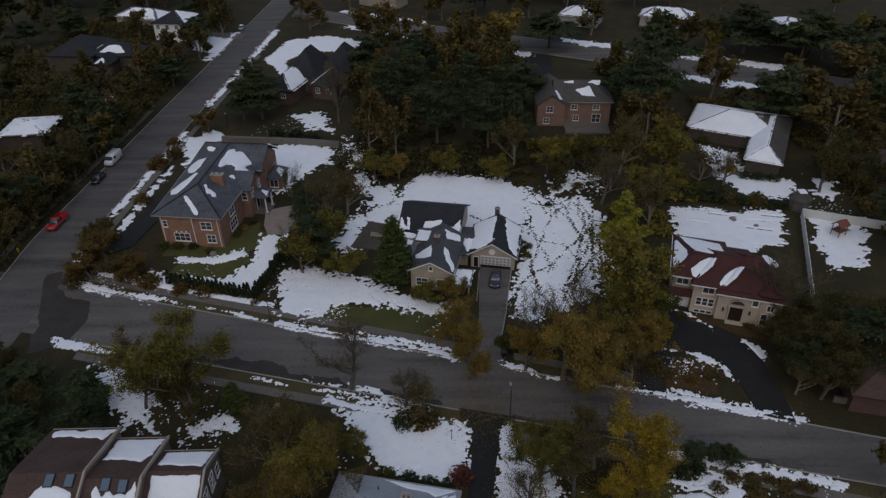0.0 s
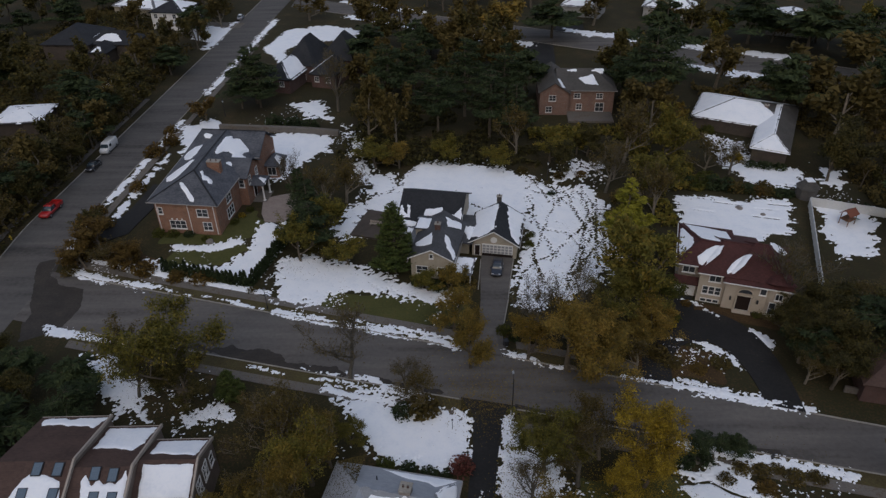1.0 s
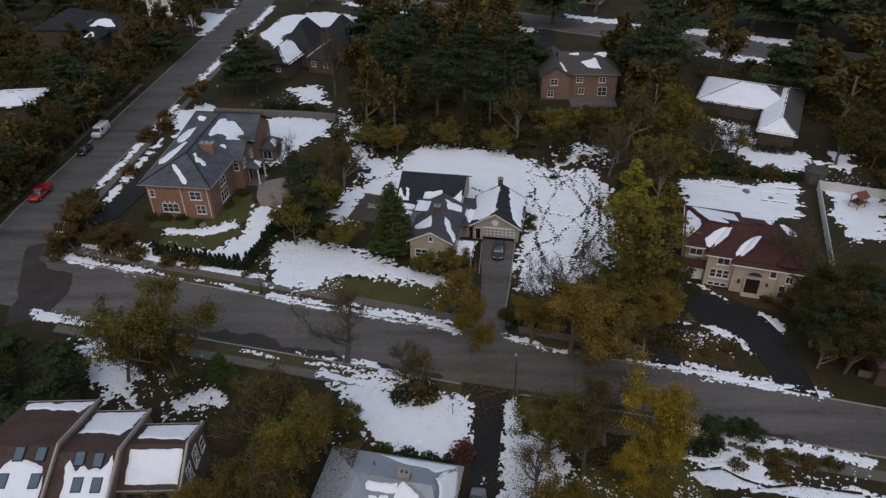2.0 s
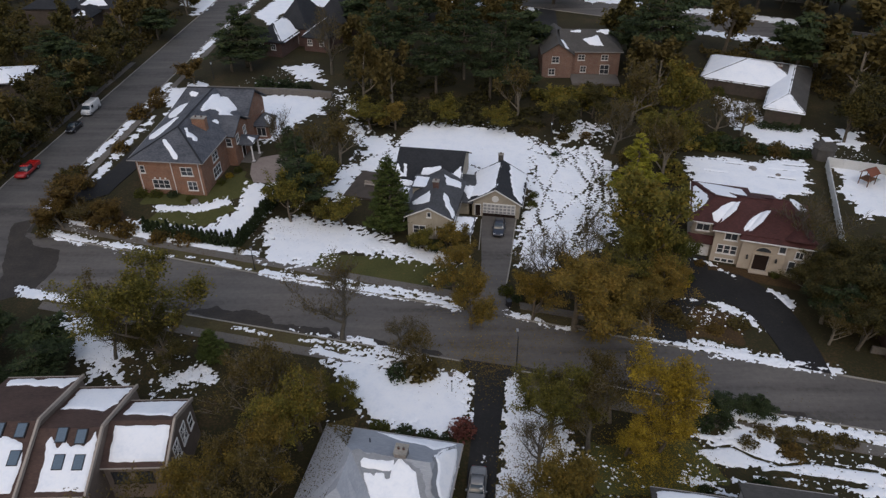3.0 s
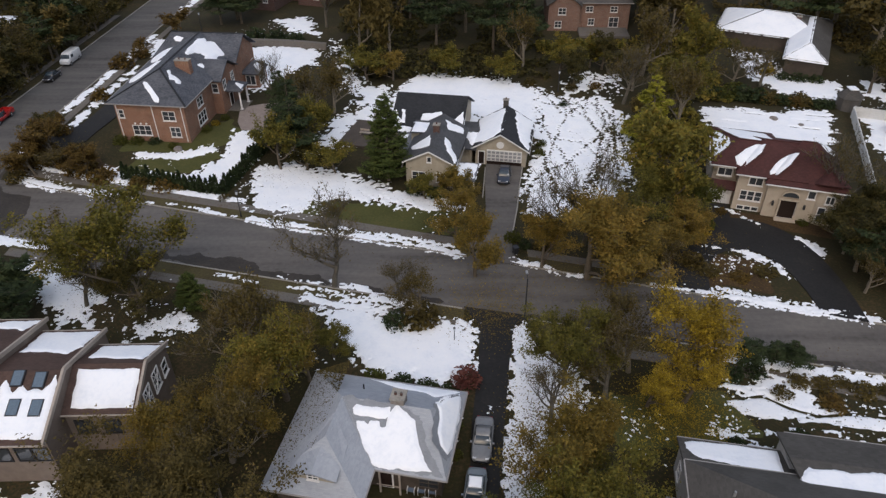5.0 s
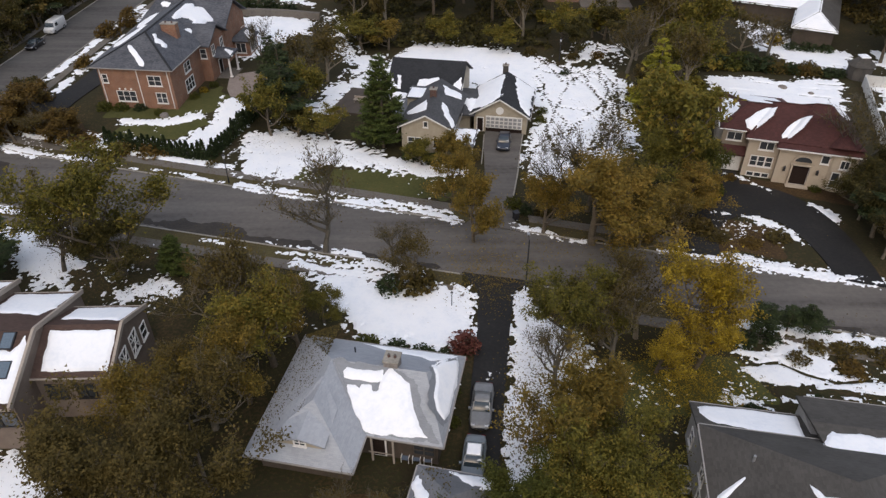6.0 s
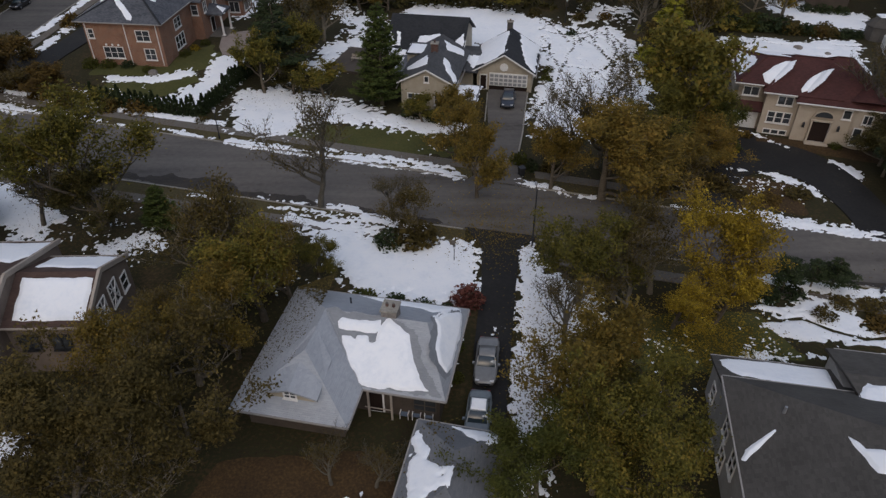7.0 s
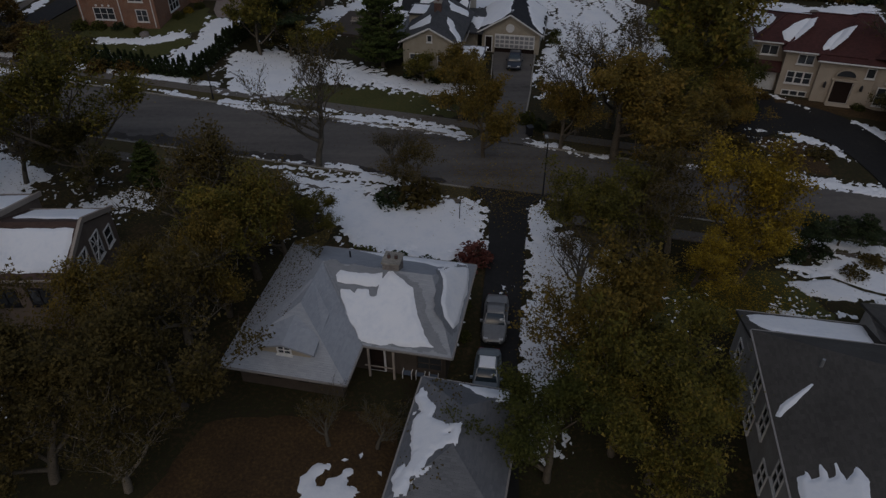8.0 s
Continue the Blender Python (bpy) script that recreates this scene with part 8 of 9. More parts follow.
CRUMBS += [(48, 108, 5, 200), (60, 112, 4, 140), (62, 134, 4, 140), (74, 112, 4, 140), (-86, 150, 5, 260), (-90, 175, 6, 220), (-86, 120, 4, 160), (-40, 150, 6, 140), (-24, 140, 5, 140), (-32, 36, 4, 140), (-6, 27, 3, 80)]


def crumbs(spots, seed):
    rng = np.random.default_rng(seed)
    c = np.concatenate([np.stack([x + 0.5 * spread * rng.normal(size=n // 2), y + 0.5 * spread * rng.normal(size=n // 2), np.zeros(n // 2)], -1) for x, y, spread, n in spots])
    c = c[(c[:, 1] < near_kerb(c[:, 0])) | (c[:, 1] > far_kerb(c[:, 0]))]
    c[:, 2] = gz(c[:, 0], c[:, 1]) + 0.10
    me = leaves_mesh("snow", c, 0.22, rng, 9.0, 1.7, None, 4)
    return tagged(add_mesh("snow", me, MAT_SNOW), "small crumbs of melting snow in the grass", "snow", "snow on the ground", "stuff")


crumbs(CRUMBS, 17)


# ---- fallen leaves strewn under the trees ----
def strewn(name, spots, leaf, seed, label, size=0.10):
    """Single leaves lying about on grass, snow and asphalt: spots of (x, y, spread, count)."""
    rng = np.random.default_rng(seed)
    c = np.concatenate([np.stack([x + spread * rng.normal(size=n), y + spread * rng.normal(size=n), np.zeros(n)], -1) for x, y, spread, n in spots])
    c[:, 2] = gz(c[:, 0], c[:, 1]) + 0.10 + 0.10 * rng.random(len(c))
    return tagged(add_mesh(name, leaves_mesh(name, c, size, rng, 6.0, 1.3, None, 3), LEAF[leaf]), label, "fallen leaves", kind="stuff")


def roof_leaves(house, origin, u, v, reach, drop, count, seed):
    """Leaf scraps caught on a roof slope, thickest near one corner."""
    rng = np.random.default_rng(seed)
    a, b = reach * rng.random(count) ** 1.5, drop * rng.random(count)
    u, v = Vector(u).normalized(), Vector(v).normalized()
    c = np.array(origin) + a[:, None] * np.array(u) + b[:, None] * np.array(v) + (0, 0, 0.05)
    ob = add_mesh("fallen_leaves", leaves_mesh("fallen_leaves", c, 0.12, rng, 6.0, 1.3, None, 3), LEAF["brown"])
    ob.matrix_basis = house.matrix_basis.copy()
    return tagged(ob, "leaf scraps caught on a pale shingle roof", "fallen leaves", kind="stuff")


strewn("fallen_leaves", [(8.6, 46.0, 1.3, 500), (8.0, 42.0, 1.2, 700), (7.2, 38.4, 1.1, 800), (6.4, 34.6, 1.0, 600), (10.6, 44.4, 1.2, 500)], "brown", 23, "dry brown leaves scattered over the snow beside the drive", 0.12)
strewn("fallen_leaves", [(26.5, 96, 1.6, 260), (24.0, 90, 2.0, 300), (20.0, 85, 2.0, 260), (27.5, 106, 1.6, 220), (16, 83, 2.0, 160)], "olive", 24, "yellow-brown leaves scattered over trodden snow", 0.16)
roof_leaves(HOUSE_G, (-14.4, 9.3, 2.8), (0, -1, 0), (4.4, 0, 2.6), 10.0, 4.2, 2000, 4)
roof_leaves(HOUSE_S, (0.1, -0.5, 2.5), (0, -1, 0), (3.15, 0, 1.6), 8.0, 3.2, 260, 5)

strewn("fallen_leaves", [(21.5, 45.2, 2.6, 5200), (22, 48, 3.0, 700), (11, 46, 3.0, 700), (4, 70, 3.0, 300)], "yellow", 1, "yellow leaves strewn over grass and snow")
strewn("fallen_leaves", [(9.6, 42, 2.0, 700), (9.9, 37.5, 2.2, 700), (8.5, 48, 1.6, 250), (11.5, 51, 2.2, 600), (16, 66, 5.0, 1200), (19, 84, 3.0, 500), (24, 80, 3.4, 600), (5.2, 60.6, 3.0, 2400), (27, 71, 3.0, 900), (33, 68, 2.6, 800)], "oak", 2, "rusty leaves strewn over snow and verge")
strewn("fallen_leaves", [(-38, 64, 4.5, 1200), (-30, 58, 3.5, 700), (-17, 52, 2.5, 500), (-22, 60, 3.0, 500), (-12, 80, 5.0, 700), (0, 79, 3.0, 600), (-24, 92, 3.5, 500), (-56, 94, 4.0, 900), (26, 100, 3.0, 400), (38, 47, 4.0, 700), (-30, 34, 5.0, 700)], "brown", 3, "dry brown leaves strewn over grass and snow")


# ---- vehicles ----
def loft(bm, sections):
    """A closed skin over rings of equal count."""
    rings = [[bm.verts.new(p) for p in ring] for ring in sections]
    n = len(rings[0])
    for a, b in zip(rings[:-1], rings[1:]):
        for i in range(n):
            bm.faces.new((a[i], a[(i + 1) % n], b[(i + 1) % n], b[i]))
    bm.faces.new(rings[0][::-1])
    bm.faces.new(rings[-1])


def ring(x, w, z0, z1, top=1.0, r=0.16):
    """A rounded cross-section at x: half-width w, from z0 to z1, narrowed to top at its upper edge."""
    pts = []
    for sy, sz in ((1, 1), (-1, 1), (-1, 0), (1, 0)):
        ww = w * (top if sz else 1.0)
        cz = z1 - r if sz else z0 + r * 0.6
        start = {(1, 1): 0, (-1, 1): 90, (-1, 0): 180, (1, 0): 270}[(sy, sz)]
        for k in range(3):
            a = radians(start + 45 * k)
            pts.append((x, sy * (ww - r) + r * math.cos(a), cz + (r if sz else r * 0.6) * math.sin(a)))
    return pts


def paint(name, c, rough=0.3):
    ma, nd, lk, bs = nodes_of(name)
    co = nd.new("ShaderNodeTexCoord").outputs["Object"]
    n = noise_node(nd, lk, co, 3.0, 5, 0.7)
    r = ramp_node(nd, [(0.35, tuple(v * 0.8 for v in c)), (0.7, c)])
    lk.new(n.outputs[0], r.inputs[0])
    lk.new(r.outputs[0], bs.inputs["Base Color"])
    bs.inputs["Roughness"].default_value = rough
    bs.inputs["Coat Weight"].default_value = 0.5
    return ma


MAT_TYRE = plain("tyre_rubber", (0.02, 0.02, 0.021), 0.85)
MAT_RIM = plain("alloy_rim", (0.4, 0.41, 0.42), 0.35, 0.8)
MAT_LAMP = plain("clear_lamp", (0.6, 0.62, 0.64), 0.15)
MAT_TAIL = plain("red_lamp", (0.25, 0.015, 0.015), 0.2)
MAT_CARGLASS = plain("car_glass", (0.03, 0.045, 0.055), 0.05, 0.0, 0.9)


def wheels(t, length, w, r, front, rear):
    for x in (front, -rear):
        for s in (1, -1):
            bm = bmesh.new()
            tube(bm, (x, s * (w - 0.22), r), (x, s * (w + 0.01), r), r, r, 18)
            wheel = part("wheel", bm, MAT_TYRE, t, "black tyre")
            bm = bmesh.new()
            tube(bm, (x, s * (w - 0.05), r), (x, s * (w + 0.025), r), r * 0.64, r * 0.58, 14)
            part("rim", bm, MAT_RIM, wheel)


def car(m, colour, label, tall=1.45, length=4.7, hood=0.30, boot=0.24, snowy=False, category="car"):
    """A saloon or estate, nose along +x, seen from above: body, glass house, roof, wheels, lamps."""
    t = thing("car", m, label, category)
    L, w, belt = length / 2, 0.89, 0.92
    bm = bmesh.new()
    loft(bm, [ring(-L, w * 0.66, 0.38, belt - 0.18), ring(-L + 0.14, w * 0.84, 0.26, belt - 0.05), ring(-L + 0.5, w * 0.95, 0.22, belt - 0.01), ring(-L * 0.5, w, 0.2, belt), ring(0, w, 0.2, belt - 0.01), ring(L * 0.45, w, 0.2, belt - 0.03), ring(L - 0.8, w * 0.97, 0.21, belt - 0.10), ring(L - 0.4, w * 0.90, 0.24, belt - 0.17), ring(L - 0.12, w * 0.74, 0.30, belt - 0.27), ring(L, w * 0.5, 0.36, belt - 0.36)])
    part("body", bm, colour, t, soft=True)
    x0, x1, x2, x3 = L - length * hood, L - length * hood - 0.62, -L + length * boot + 0.45, -L + length * boot - 0.05
    bm = bmesh.new()
    loft(bm, [ring(x0, w * 0.86, belt - 0.1, belt - 0.02, 1, 0.03), ring(x1, w * 0.88, belt - 0.1, tall - 0.06, 0.80, 0.09), ring((x1 + x2) / 2, w * 0.9, belt - 0.1, tall - 0.03, 0.80, 0.09), ring(x2, w * 0.88, belt - 0.1, tall - 0.07, 0.78, 0.09), ring(x3, w * 0.84, belt - 0.1, belt - 0.01, 1, 0.03)])
    part("glass_house", bm, MAT_CARGLASS, t, "dark tinted windows", soft=True)
    bm = bmesh.new()
    loft(bm, [ring(x1 - 0.02, w * 0.70, tall - 0.10, tall - 0.035, 0.96, 0.03), ring((x1 + x2) / 2, w * 0.735, tall - 0.08, tall, 0.96, 0.03), ring(x2 + 0.02, w * 0.69, tall - 0.11, tall - 0.04, 0.96, 0.03)])
    part("roof_panel", bm, colour, t, soft=True)
    for s in (1, -1):
        bm = bmesh.new()
        bar(bm, (x0 + 0.02, s * w * 0.84, belt - 0.03), (x1, s * w * 0.70, tall - 0.05), 0.07, 0.05)
        part("pillar", bm, colour, t)
        bm = bmesh.new()
        bar(bm, (x3 - 0.02, s * w * 0.82, belt - 0.02), (x2, s * w * 0.69, tall - 0.06), 0.09, 0.05)
        part("pillar", bm, colour, t)
        bm = bmesh.new()
        box(bm, L - 0.42, L - 0.16, s * 0.55 - 0.15, s * 0.55 + 0.15, belt - 0.34, belt - 0.21)
        part("headlight", bm, MAT_LAMP, t)
        bm = bmesh.new()
        box(bm, -L + 0.02, -L + 0.2, s * 0.55 - 0.15, s * 0.55 + 0.15, belt - 0.32, belt - 0.14)
        part("tail_light", bm, MAT_TAIL, t)
        bm = bmesh.new()
        box(bm, x0 - 0.32, x0 - 0.14, s * (w + 0.09) - 0.09, s * (w + 0.09) + 0.09, belt - 0.02, belt + 0.13)
        part("mirror", bm, colour, t)
    bm = bmesh.new()
    box(bm, L - 0.1, L + 0.02, -0.42, 0.42, 0.45, 0.58)
    part("grille", bm, MAT_METAL, t)
    wheels(t, length, w, 0.32, L - 0.88, L - 0.86)
    if snowy:
        q = np.meshgrid(np.arange(x2 + 0.1, x1 - 0.05, 0.06), np.arange(-0.56, 0.57, 0.06), indexing="ij")
        edge = np.minimum(np.minimum(q[0] - q[0].min(), q[0].max() - q[0]), 0.56 - abs(q[1]))
        pts = np.stack([q[0], q[1], tall - 0.03 + np.clip(edge * 0.8, 0, 0.09)], -1)
        ob = add_mesh("car_snow", grid_mesh("car_snow", pts), MAT_SNOW)
        ob.matrix_basis = m
        tagged(ob, "white snow left on a car roof", "snow", "snow on roofs", "stuff")
    return t


def van(m):
    t = thing("van", m, "white panel van parked at the kerb", "van")
    w = 0.98
    bm = bmesh.new()
    loft(bm, [ring(-2.6, w, 0.35, 2.15, 0.93), ring(-2.5, w, 0.3, 2.2, 0.93), ring(0.9, w, 0.3, 2.2, 0.93), ring(1.2, w, 0.3, 2.1, 0.9), ring(1.75, w, 0.3, 1.3, 0.96), ring(2.5, w * 0.94, 0.32, 1.1, 0.95), ring(2.62, w * 0.86, 0.4, 0.9, 0.95)])
    part("body", bm, paint("van_white", (0.72, 0.72, 0.71)), t, soft=True)
    bm = bmesh.new()
    loft(bm, [ring(1.18, w * 0.86, 1.4, 2.08, 0.94, 0.05), ring(1.86, w * 0.9, 1.2, 1.32, 0.98, 0.05)])
    part("windshield", bm, MAT_CARGLASS, t)
    for s in (1, -1):
        bm = bmesh.new()
        box(bm, 0.35, 1.15, s * 0.95 - 0.03, s * 0.95 + 0.03, 1.3, 1.85)
        part("side_window", bm, MAT_CARGLASS, t)
        bm = bmesh.new()
        box(bm, 2.45, 2.62, s * 0.66 - 0.15, s * 0.66 + 0.15, 0.75, 0.95)
        part("headlight", bm, MAT_LAMP, t)
    bm = bmesh.new()
    box(bm, -2.64, -2.58, -0.7, 0.7, 1.3, 1.8)
    part("rear_window", bm, MAT_CARGLASS, t)
    wheels(t, 5.2, w, 0.36, 1.75, 1.6)
    return t


def pickup(m):
    t = thing("pickup_truck", m, "bright red pickup truck parked at the kerb", "truck")
    red, w = paint("truck_red", (0.42, 0.02, 0.018)), 0.95
    bm = bmesh.new()
    loft(bm, [ring(-2.8, w * 0.96, 0.45, 0.8), ring(-2.7, w, 0.4, 0.85), ring(2.2, w, 0.4, 1.05), ring(2.75, w * 0.9, 0.45, 0.95)])
    part("body", bm, red, t, soft=True)
    for s in (1, -1):
        bm = bmesh.new()
        box(bm, -2.75, -0.55, s * (w - 0.05) - 0.05, s * (w - 0.05) + 0.05, 0.8, 1.2)
        part("bed_side", bm, red, t)
    bm = bmesh.new()
    box(bm, -2.8, -2.7, -w + 0.02, w - 0.02, 0.8, 1.2)
    part("tailgate", bm, red, t)
    bm = bmesh.new()
    loft(bm, [ring(-0.6, w * 0.92, 0.9, 1.6, 0.86), ring(0.4, w * 0.94, 0.9, 1.72, 0.84), ring(0.75, w * 0.94, 0.9, 1.66, 0.84), ring(1.35, w * 0.94, 0.9, 1.06, 0.96)])
    part("cab_glass", bm, MAT_CARGLASS, t, soft=True)
    bm = bmesh.new()
    loft(bm, [ring(-0.55, w * 0.76, 1.58, 1.66, 0.96, 0.03), ring(0.4, w * 0.78, 1.66, 1.77, 0.96, 0.03), ring(0.72, w * 0.76, 1.6, 1.71, 0.96, 0.03)])
    part("roof_panel", bm, red, t, soft=True)
    wheels(t, 5.6, w, 0.38, 1.8, 1.7)
    return t


car(pose(8.3, 89.9, 0.09, 0, 0, 262), paint("navy_blue", (0.016, 0.022, 0.038)), "dark blue estate car in front of the garage", 1.55, 4.7, 0.28, 0.14)
car(pose(3.35, 42.3, 0.09, 0, 0, 263), paint("silver_grey", (0.20, 0.205, 0.21)), "silver grey saloon car parked on the driveway", 1.45, 4.9, 0.30, 0.24)
car(pose(2.5, 36.9, 0.09, 0, 0, 263), paint("pale_silver_blue", (0.17, 0.20, 0.22)), "silver-blue hatchback with snow on its roof", 1.5, 4.5, 0.28, 0.2, True)
van(pose(-74.0, 134.2, 1.43, 0, 0, 268))
car(pose(-73.7, 125.5, 1.42, 0, 0, 268), paint("black_paint", (0.015, 0.015, 0.017)), "black car parked behind a van", 1.5, 4.6)
pickup(pose(-73.8, 107.4, 1.42, 0, 0, 268))
car(pose(-71.2, 237.0, 1.43, 0, 0, 92), paint("faded_grey", (0.3, 0.31, 0.33)), "grey car with snow at the far kerb", 1.5, 4.6, 0.28, 0.2, True)


# ---- street and garden furniture ----
def street_lamp(x, y):
    t = thing("street_lamp", pose(x, y, gzf(x, y)), "black street lamp post with a pale lantern head", "street lamp")
    bm = bmesh.new()
    tube(bm, (0, 0, -0.2), (0, 0, 0.7), 0.13, 0.09, 10)
    part("base", bm, MAT_METAL, t)
    bm = bmesh.new()
    tube(bm, (0, 0, 0.6), (0, 0, 3.5), 0.065, 0.05, 10)
    part("pole", bm, MAT_METAL, t)
    bm = bmesh.new()
    tube(bm, (0, 0, 3.5), (0, 0, 3.95), 0.12, 0.20, 8)
    part("lantern", bm, MAT_LAMP, t, "pale glass lantern")
    bm = bmesh.new()
    tube(bm, (0, 0, 3.95), (0, 0, 4.2), 0.24, 0.03, 8)
    part("cap", bm, MAT_METAL, t)


street_lamp(-27.5, 79.9)
street_lamp(-53.5, 152.5)
street_lamp(20.0, 121.0)


def lawn_post(x, y):
    t = thing("garden_lamp", pose(x, y, gzf(x, y)), "slim dark garden lamp post standing in snow", "garden lamp")
    bm = bmesh.new()
    tube(bm, (0, 0, -0.2), (0, 0, 1.5), 0.045, 0.04, 8)
    part("pole", bm, MAT_METAL, t)
    bm = bmesh.new()
    tube(bm, (0, 0, 1.5), (0, 0, 1.8), 0.09, 0.12, 6)
    part("lantern", bm, MAT_LAMP, t)
    bm = bmesh.new()
    tube(bm, (0, 0, 1.8), (0, 0, 1.95), 0.15, 0.02, 6)
    part("cap", bm, MAT_METAL, t)


lawn_post(0.9, 55.7)


def hydrant(x, y, colour=(0.5, 0.34, 0.03), label="yellow fire hydrant on the street's verge"):
    t = thing("fire_hydrant", pose(x, y, gzf(x, y)), label, "hydrant")
    bm = bmesh.new()
    tube(bm, (0, 0, -0.1), (0, 0, 0.65), 0.16, 0.14, 10)
    ob = part("barrel", bm, plain("hydrant_paint", colour), t)
    bm = bmesh.new()
    tube(bm, (0, 0, 0.65), (0, 0, 0.85), 0.17, 0.05, 10)
    part("bonnet", bm, ob.data.materials[0], t)
    for s in (1, -1):
        bm = bmesh.new()
        tube(bm, (0, 0, 0.48), (0.26 * s, 0, 0.48), 0.07, 0.07, 8)
        part("outlet", bm, ob.data.materials[0], t)


hydrant(-76.9, 98.6)
hydrant(38.6, 51.2, (0.03, 0.03, 0.032), "dark fire hydrant standing in kerb snow")


def utility_pole(x, y, high):
    t = thing("lamp_pole", pose(x, y, gzf(x, y)), "slim dark roadside pole with a short arm", "pole")
    bm = bmesh.new()
    tube(bm, (0, 0, -0.3), (0, 0, high), 0.09, 0.06, 10)
    part("pole", bm, MAT_METAL, t)
    bm = bmesh.new()
    tube(bm, (0, 0, high - 0.15), (0, 0.9, high + 0.1), 0.04, 0.03, 8)
    part("arm", bm, MAT_METAL, t)
    bm = bmesh.new()
    box(bm, -0.12, 0.12, 0.75, 1.25, high + 0.04, high + 0.16)
    part("lamp_head", bm, MAT_GALV, t)


utility_pole(8.43, 58.05, 6.4)


def fence(name, pts, height, label, material):
    """Posts and solid panels along a line."""
    t = thing(name, pose(*pts[0], gzf(*pts[0])), label, "fence")
    for a, b in zip(pts[:-1], pts[1:]):
        n = max(1, round(math.hypot(b[0] - a[0], b[1] - a[1]) / 2.4))
        for k in range(n + 1):
            p = (a[0] + (b[0] - a[0]) * k / n, a[1] + (b[1] - a[1]) * k / n)
            q = (a[0] + (b[0] - a[0]) * (k + 1) / n, a[1] + (b[1] - a[1]) * (k + 1) / n)
            z, zq = gzf(*p) - gzf(*pts[0]), gzf(*q) - gzf(*pts[0])
            ox, oy = p[0] - pts[0][0], p[1] - pts[0][1]
            bm = bmesh.new()
            box(bm, ox - 0.09, ox + 0.09, oy - 0.09, oy + 0.09, z - 0.2, z + height + 0.12)
            part("post", bm, material, t)
            if k < n:
                bm = bmesh.new()
                bar(bm, (ox, oy, z + height / 2), (q[0] - pts[0][0], q[1] - pts[0][1], zq + height / 2), 0.06, height - 0.1)
                part("panel", bm, material, t)
                bm = bmesh.new()
                bar(bm, (ox, oy, z + height), (q[0] - pts[0][0], q[1] - pts[0][1], zq + height), 0.1, 0.1)
                part("rail", bm, material, t)
    return t


MAT_VINYL = plain("white_vinyl", (0.62, 0.62, 0.60), 0.55)
fence("fence", [(58.4, 83.8), (67.6, 110.0)], 1.8, "tall white panel fence between gardens", MAT_VINYL)
fence("fence", [(67.9, 110.2), (84, 104.0)], 1.8, "tall white panel fence behind a lawn", MAT_VINYL)


def garden_wall(a, b, h, w=0.4):
    bm = bmesh.new()
    n = 8
    for k in range(n):
        p = [(a[0] + (b[0] - a[0]) * (k + e) / n, a[1] + (b[1] - a[1]) * (k + e) / n) for e in (0, 1)]
        bar(bm, (*p[0], gzf(*p[0]) + h / 2 - 0.15), (*p[1], gzf(*p[1]) + h / 2 - 0.15), w, h + 0.3)
    bmesh.ops.remove_doubles(bm, verts=bm.verts, dist=0.005)
    return tagged(part("garden_wall", bm, MAT_WALK, None), "grey concrete garden wall behind the snowy yard", "wall", kind="structure")


garden_wall((-52.5, 144.6), (-24.8, 141.6), 1.3, 0.9)
garden_wall((52.0, 62.2), (60.0, 60.0), 0.9, 0.35)


def gazebo(x, y):
    t = thing("garden_shed", pose(x, y, gzf(x, y)), "round grey garden shed with snow on top", "shed")
    bm = bmesh.new()
    tube(bm, (0, 0, -0.2), (0, 0, 2.3), 1.9, 1.9, 10)
    part("wall", bm, MAT_DARKSIDE, t)
    bm = bmesh.new()
    tube(bm, (0, 0, 2.2), (0, 0, 3.5), 2.2, 0.7, 10)
    part("roof", bm, MAT_DARKGREY, t)
    bm = bmesh.new()
    box(bm, -0.75, 0.75, -0.85, 0.85, 3.48, 3.66)
    bmesh.ops.bevel(bm, geom=bm.edges[:], offset=0.06, segments=2, affect="EDGES")
    ob = part("roof_snow", bm, MAT_SNOW, None)
    ob.matrix_basis = t.matrix_basis.copy()
    tagged(ob, "square pad of white snow on a shed roof", "snow", "snow on roofs", "stuff")


MAT_DARKSIDE = siding("dark_siding", (0.06, 0.055, 0.05), (0.11, 0.10, 0.09))
gazebo(68.6, 113.8)


def playhouse(x, y, rot):
    t = thing("playhouse", pose(x, y, gzf(x, y), 0, 0, rot), "wooden playhouse with a reddish pitched roof", "playhouse")
    wood = plain("play_wood", (0.16, 0.08, 0.04), 0.8)
    for sx in (-1, 1):
        for sy in (-0.8, 0.8):
            bm = bmesh.new()
            bar(bm, (sx, sy, -0.1), (sx, sy, 2.4), 0.12)
            part("post", bm, wood, t)
    bm = bmesh.new()
    box(bm, -1.1, 1.1, -0.9, 0.9, 1.15, 1.25)
    part("platform", bm, wood, t)
    for s in (1, -1):
        bm = bmesh.new()
        slab(bm, [(-1.3, 1.1 * s, 2.3), (1.3, 1.1 * s, 2.3), (1.3, 0, 3.1), (-1.3, 0, 3.1)], 0.08)
        part("roof_slope", bm, plain("play_roof", (0.20, 0.07, 0.04), 0.8), t)
    bm = bmesh.new()
    slab(bm, [(1.1, -0.4, 1.25), (3.4, -0.4, 0.15), (3.4, 0.4, 0.15), (1.1, 0.4, 1.25)], 0.07)
    part("slide", bm, plain("slide_green", (0.03, 0.13, 0.09), 0.5), t)


playhouse(71.6, 103.6, 30)


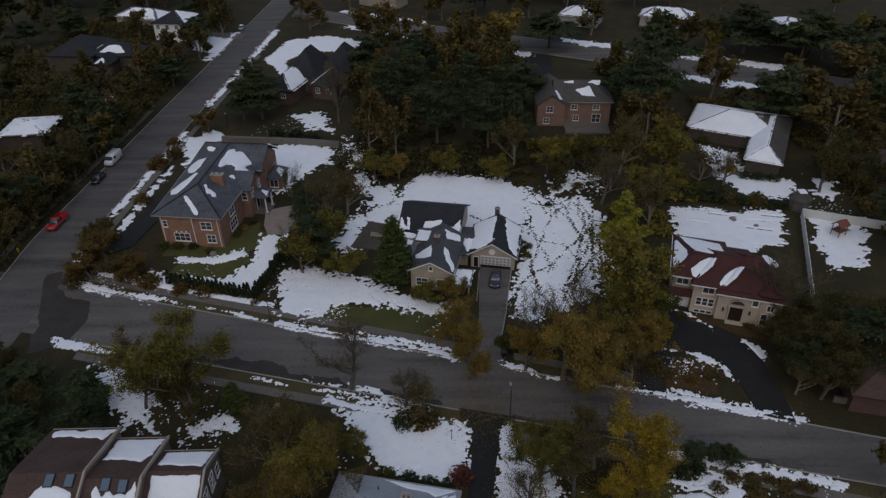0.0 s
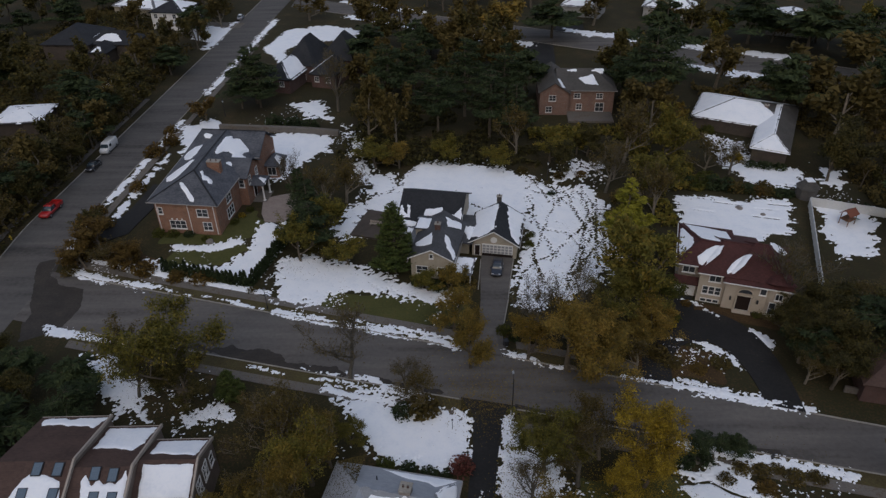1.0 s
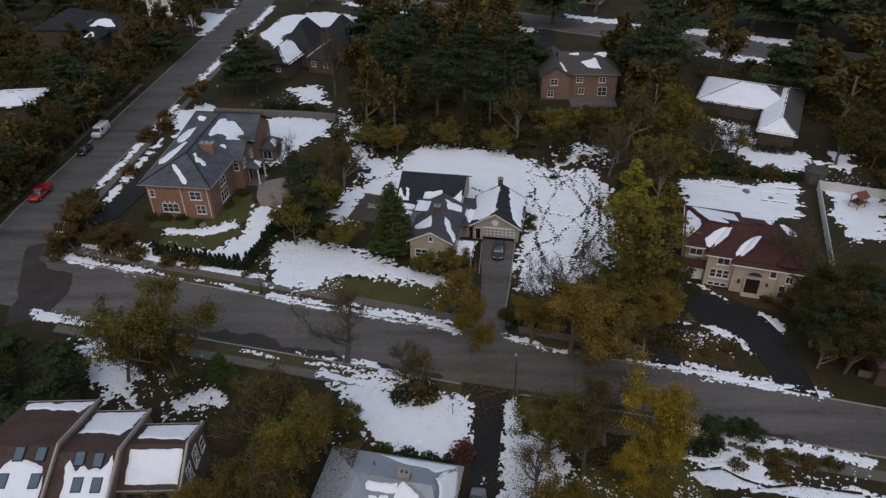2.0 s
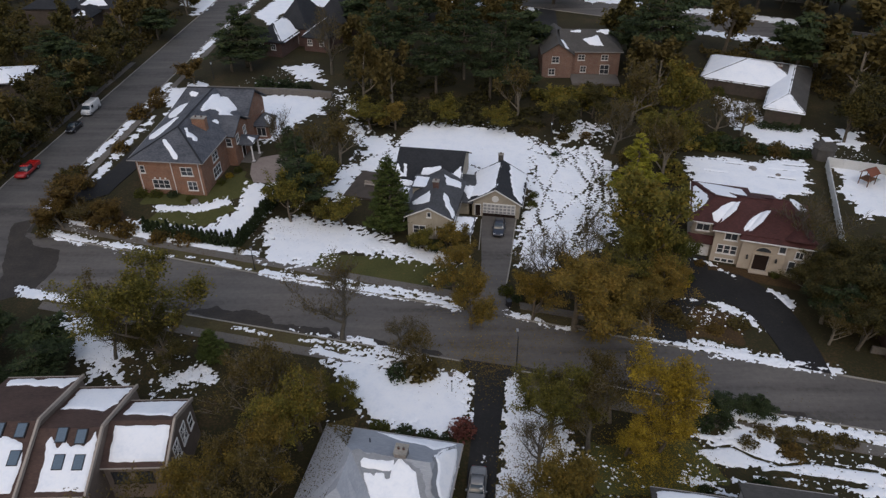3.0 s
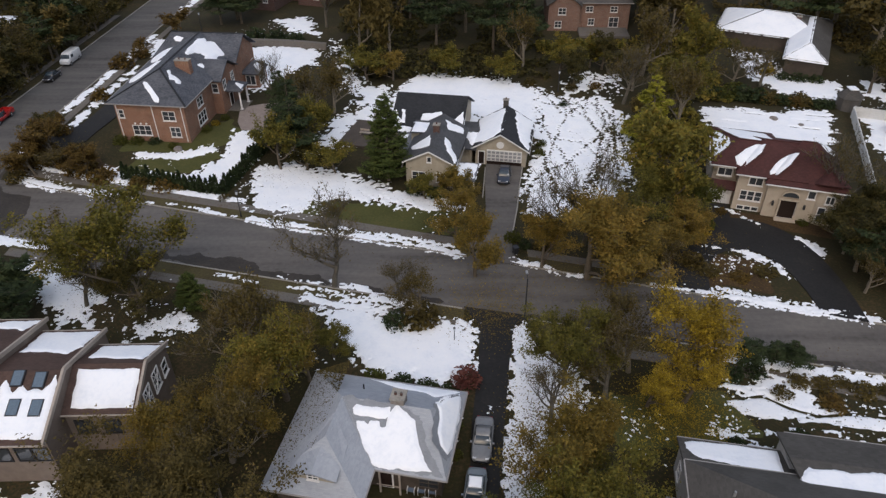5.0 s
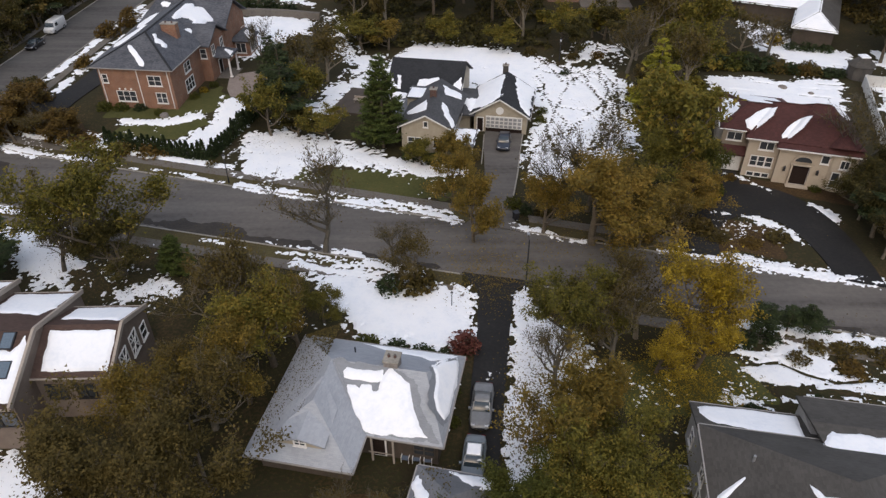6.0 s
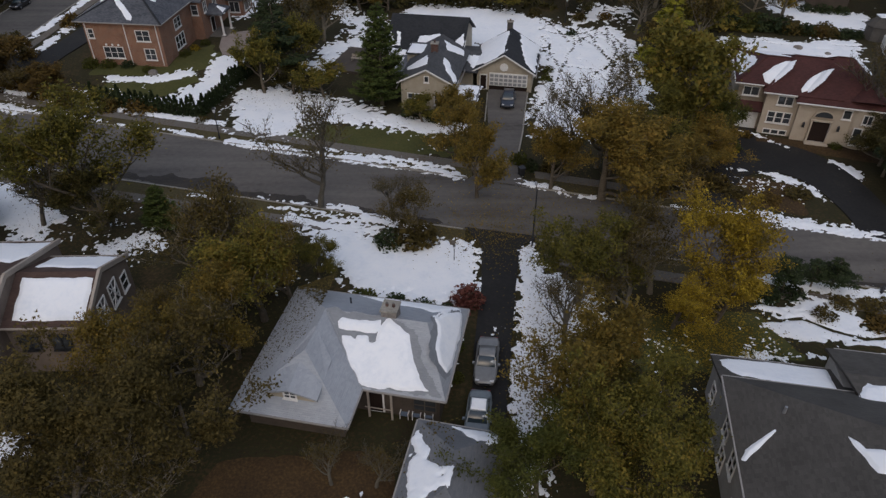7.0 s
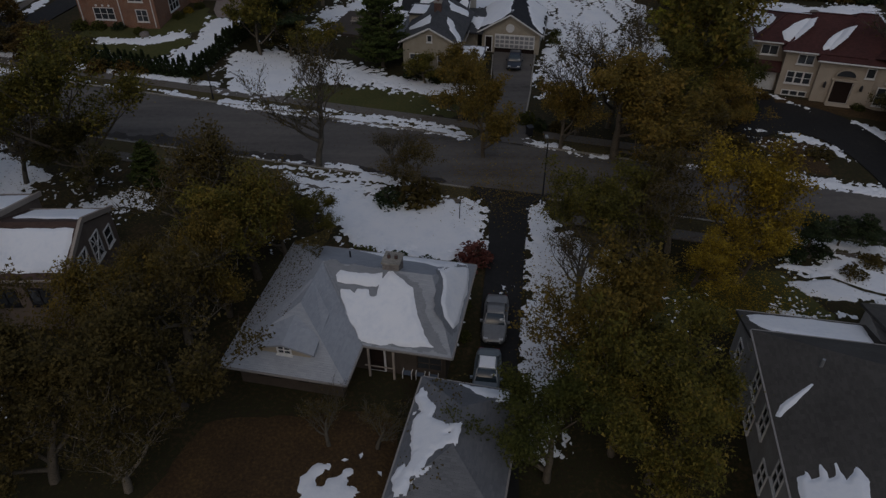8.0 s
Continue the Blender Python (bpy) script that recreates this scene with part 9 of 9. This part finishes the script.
def lounge_chair(m):
    t = thing("patio_chair", m, "blue-grey patio chair beside the house", "chair", "patio chairs")
    cloth = MAT_CHAIR
    bm = bmesh.new()
    box(bm, -0.28, 0.28, -0.3, 0.3, 0.38, 0.44)
    part("seat", bm, cloth, t)
    bm = bmesh.new()
    slab(bm, [(-0.28, 0.28, 0.44), (0.28, 0.28, 0.44), (0.28, 0.6, 1.0), (-0.28, 0.6, 1.0)], 0.05)
    part("backrest", bm, cloth, t)
    for x in (-0.3, 0.3):
        for y in (-0.28, 0.3):
            bm = bmesh.new()
            bar(bm, (x, y, 0), (x, y, 0.6), 0.04)
            part("leg", bm, MAT_WHITE, t)
        bm = bmesh.new()
        bar(bm, (x, -0.3, 0.6), (x, 0.36, 0.6), 0.06)
        part("armrest", bm, MAT_WHITE, t)
    return t


MAT_CHAIR = plain("blue_grey_cloth", (0.10, 0.13, 0.18), 0.85)
seat_one = lounge_chair(pose(-2.8, 37.3, 0, 0, 0, -11))
for k in (1, 2):
    copy_thing(seat_one, pose(-2.8 + 0.88 * k, 37.3 - 0.1 * k, 0, 0, 0, -11 + 4 * k))


def waste_bin(x, y):
    t = thing("waste_bin", pose(x, y, gzf(x, y) + 0.09, 0, 0, 20), "dark wheeled bin by the driveway", "bin")
    bm = bmesh.new()
    loft(bm, [[(sx * 0.24, sy * 0.26, 0.08) for sx, sy in ((-1, -1), (1, -1), (1, 1), (-1, 1))], [(sx * 0.3, sy * 0.34, 0.98) for sx, sy in ((-1, -1), (1, -1), (1, 1), (-1, 1))]])
    part("body", bm, MAT_METAL, t)
    bm = bmesh.new()
    box(bm, -0.33, 0.33, -0.37, 0.37, 0.98, 1.05)
    part("lid", bm, MAT_METAL, t)
    for s in (-1, 1):
        bm = bmesh.new()
        tube(bm, (s * 0.22, 0.3, 0.1), (s * 0.28, 0.3, 0.1), 0.1, 0.1, 10)
        part("wheel", bm, MAT_TYRE, t)


waste_bin(8.5, 71.2)


def cooling_unit(x, y):
    t = thing("air_conditioner", pose(x, y, 0, 0, 0, -10), "grey outdoor air conditioning unit beside a wall", "air conditioner", "outdoor units")
    bm = bmesh.new()
    box(bm, -0.4, 0.4, -0.4, 0.4, 0.05, 0.8)
    bmesh.ops.bevel(bm, geom=bm.edges[:], offset=0.04, segments=1, affect="EDGES")
    part("case", bm, MAT_GALV, t)
    bm = bmesh.new()
    tube(bm, (0, 0, 0.79), (0, 0, 0.83), 0.32, 0.3, 14)
    part("fan_grille", bm, MAT_METAL, t)


cooling_unit(18.4, 35.9)
cooling_unit(18.2, 34.6)


def boulder(x, y, s, seed, label):
    rng = random.Random(seed)
    bm = bmesh.new()
    bmesh.ops.create_icosphere(bm, subdivisions=2, radius=s)
    for v in bm.verts:
        v.co *= 0.8 + 0.4 * noise.noise(v.co / s + Vector((seed, 0, 0)))
        v.co.z *= 0.6
    ob = part("boulder", bm, MAT_STONE, None, soft=True)
    ob.matrix_basis = pose(x, y, gzf(x, y) + 0.1 * s, 0, 0, rng.uniform(0, 360))
    tagged(ob, label, "rock")


boulder(-22.6, 61.8, 0.7, 3, "pale rounded boulder on the verge")
boulder(-41.4, 97.6, 0.9, 4, "flat boulder with snow beside the lawn")
boulder(54.5, 109.4, 0.9, 5, "dark boulder standing in garden snow")
boulder(58.0, 106.9, 0.6, 6, "dark stone standing in garden snow")
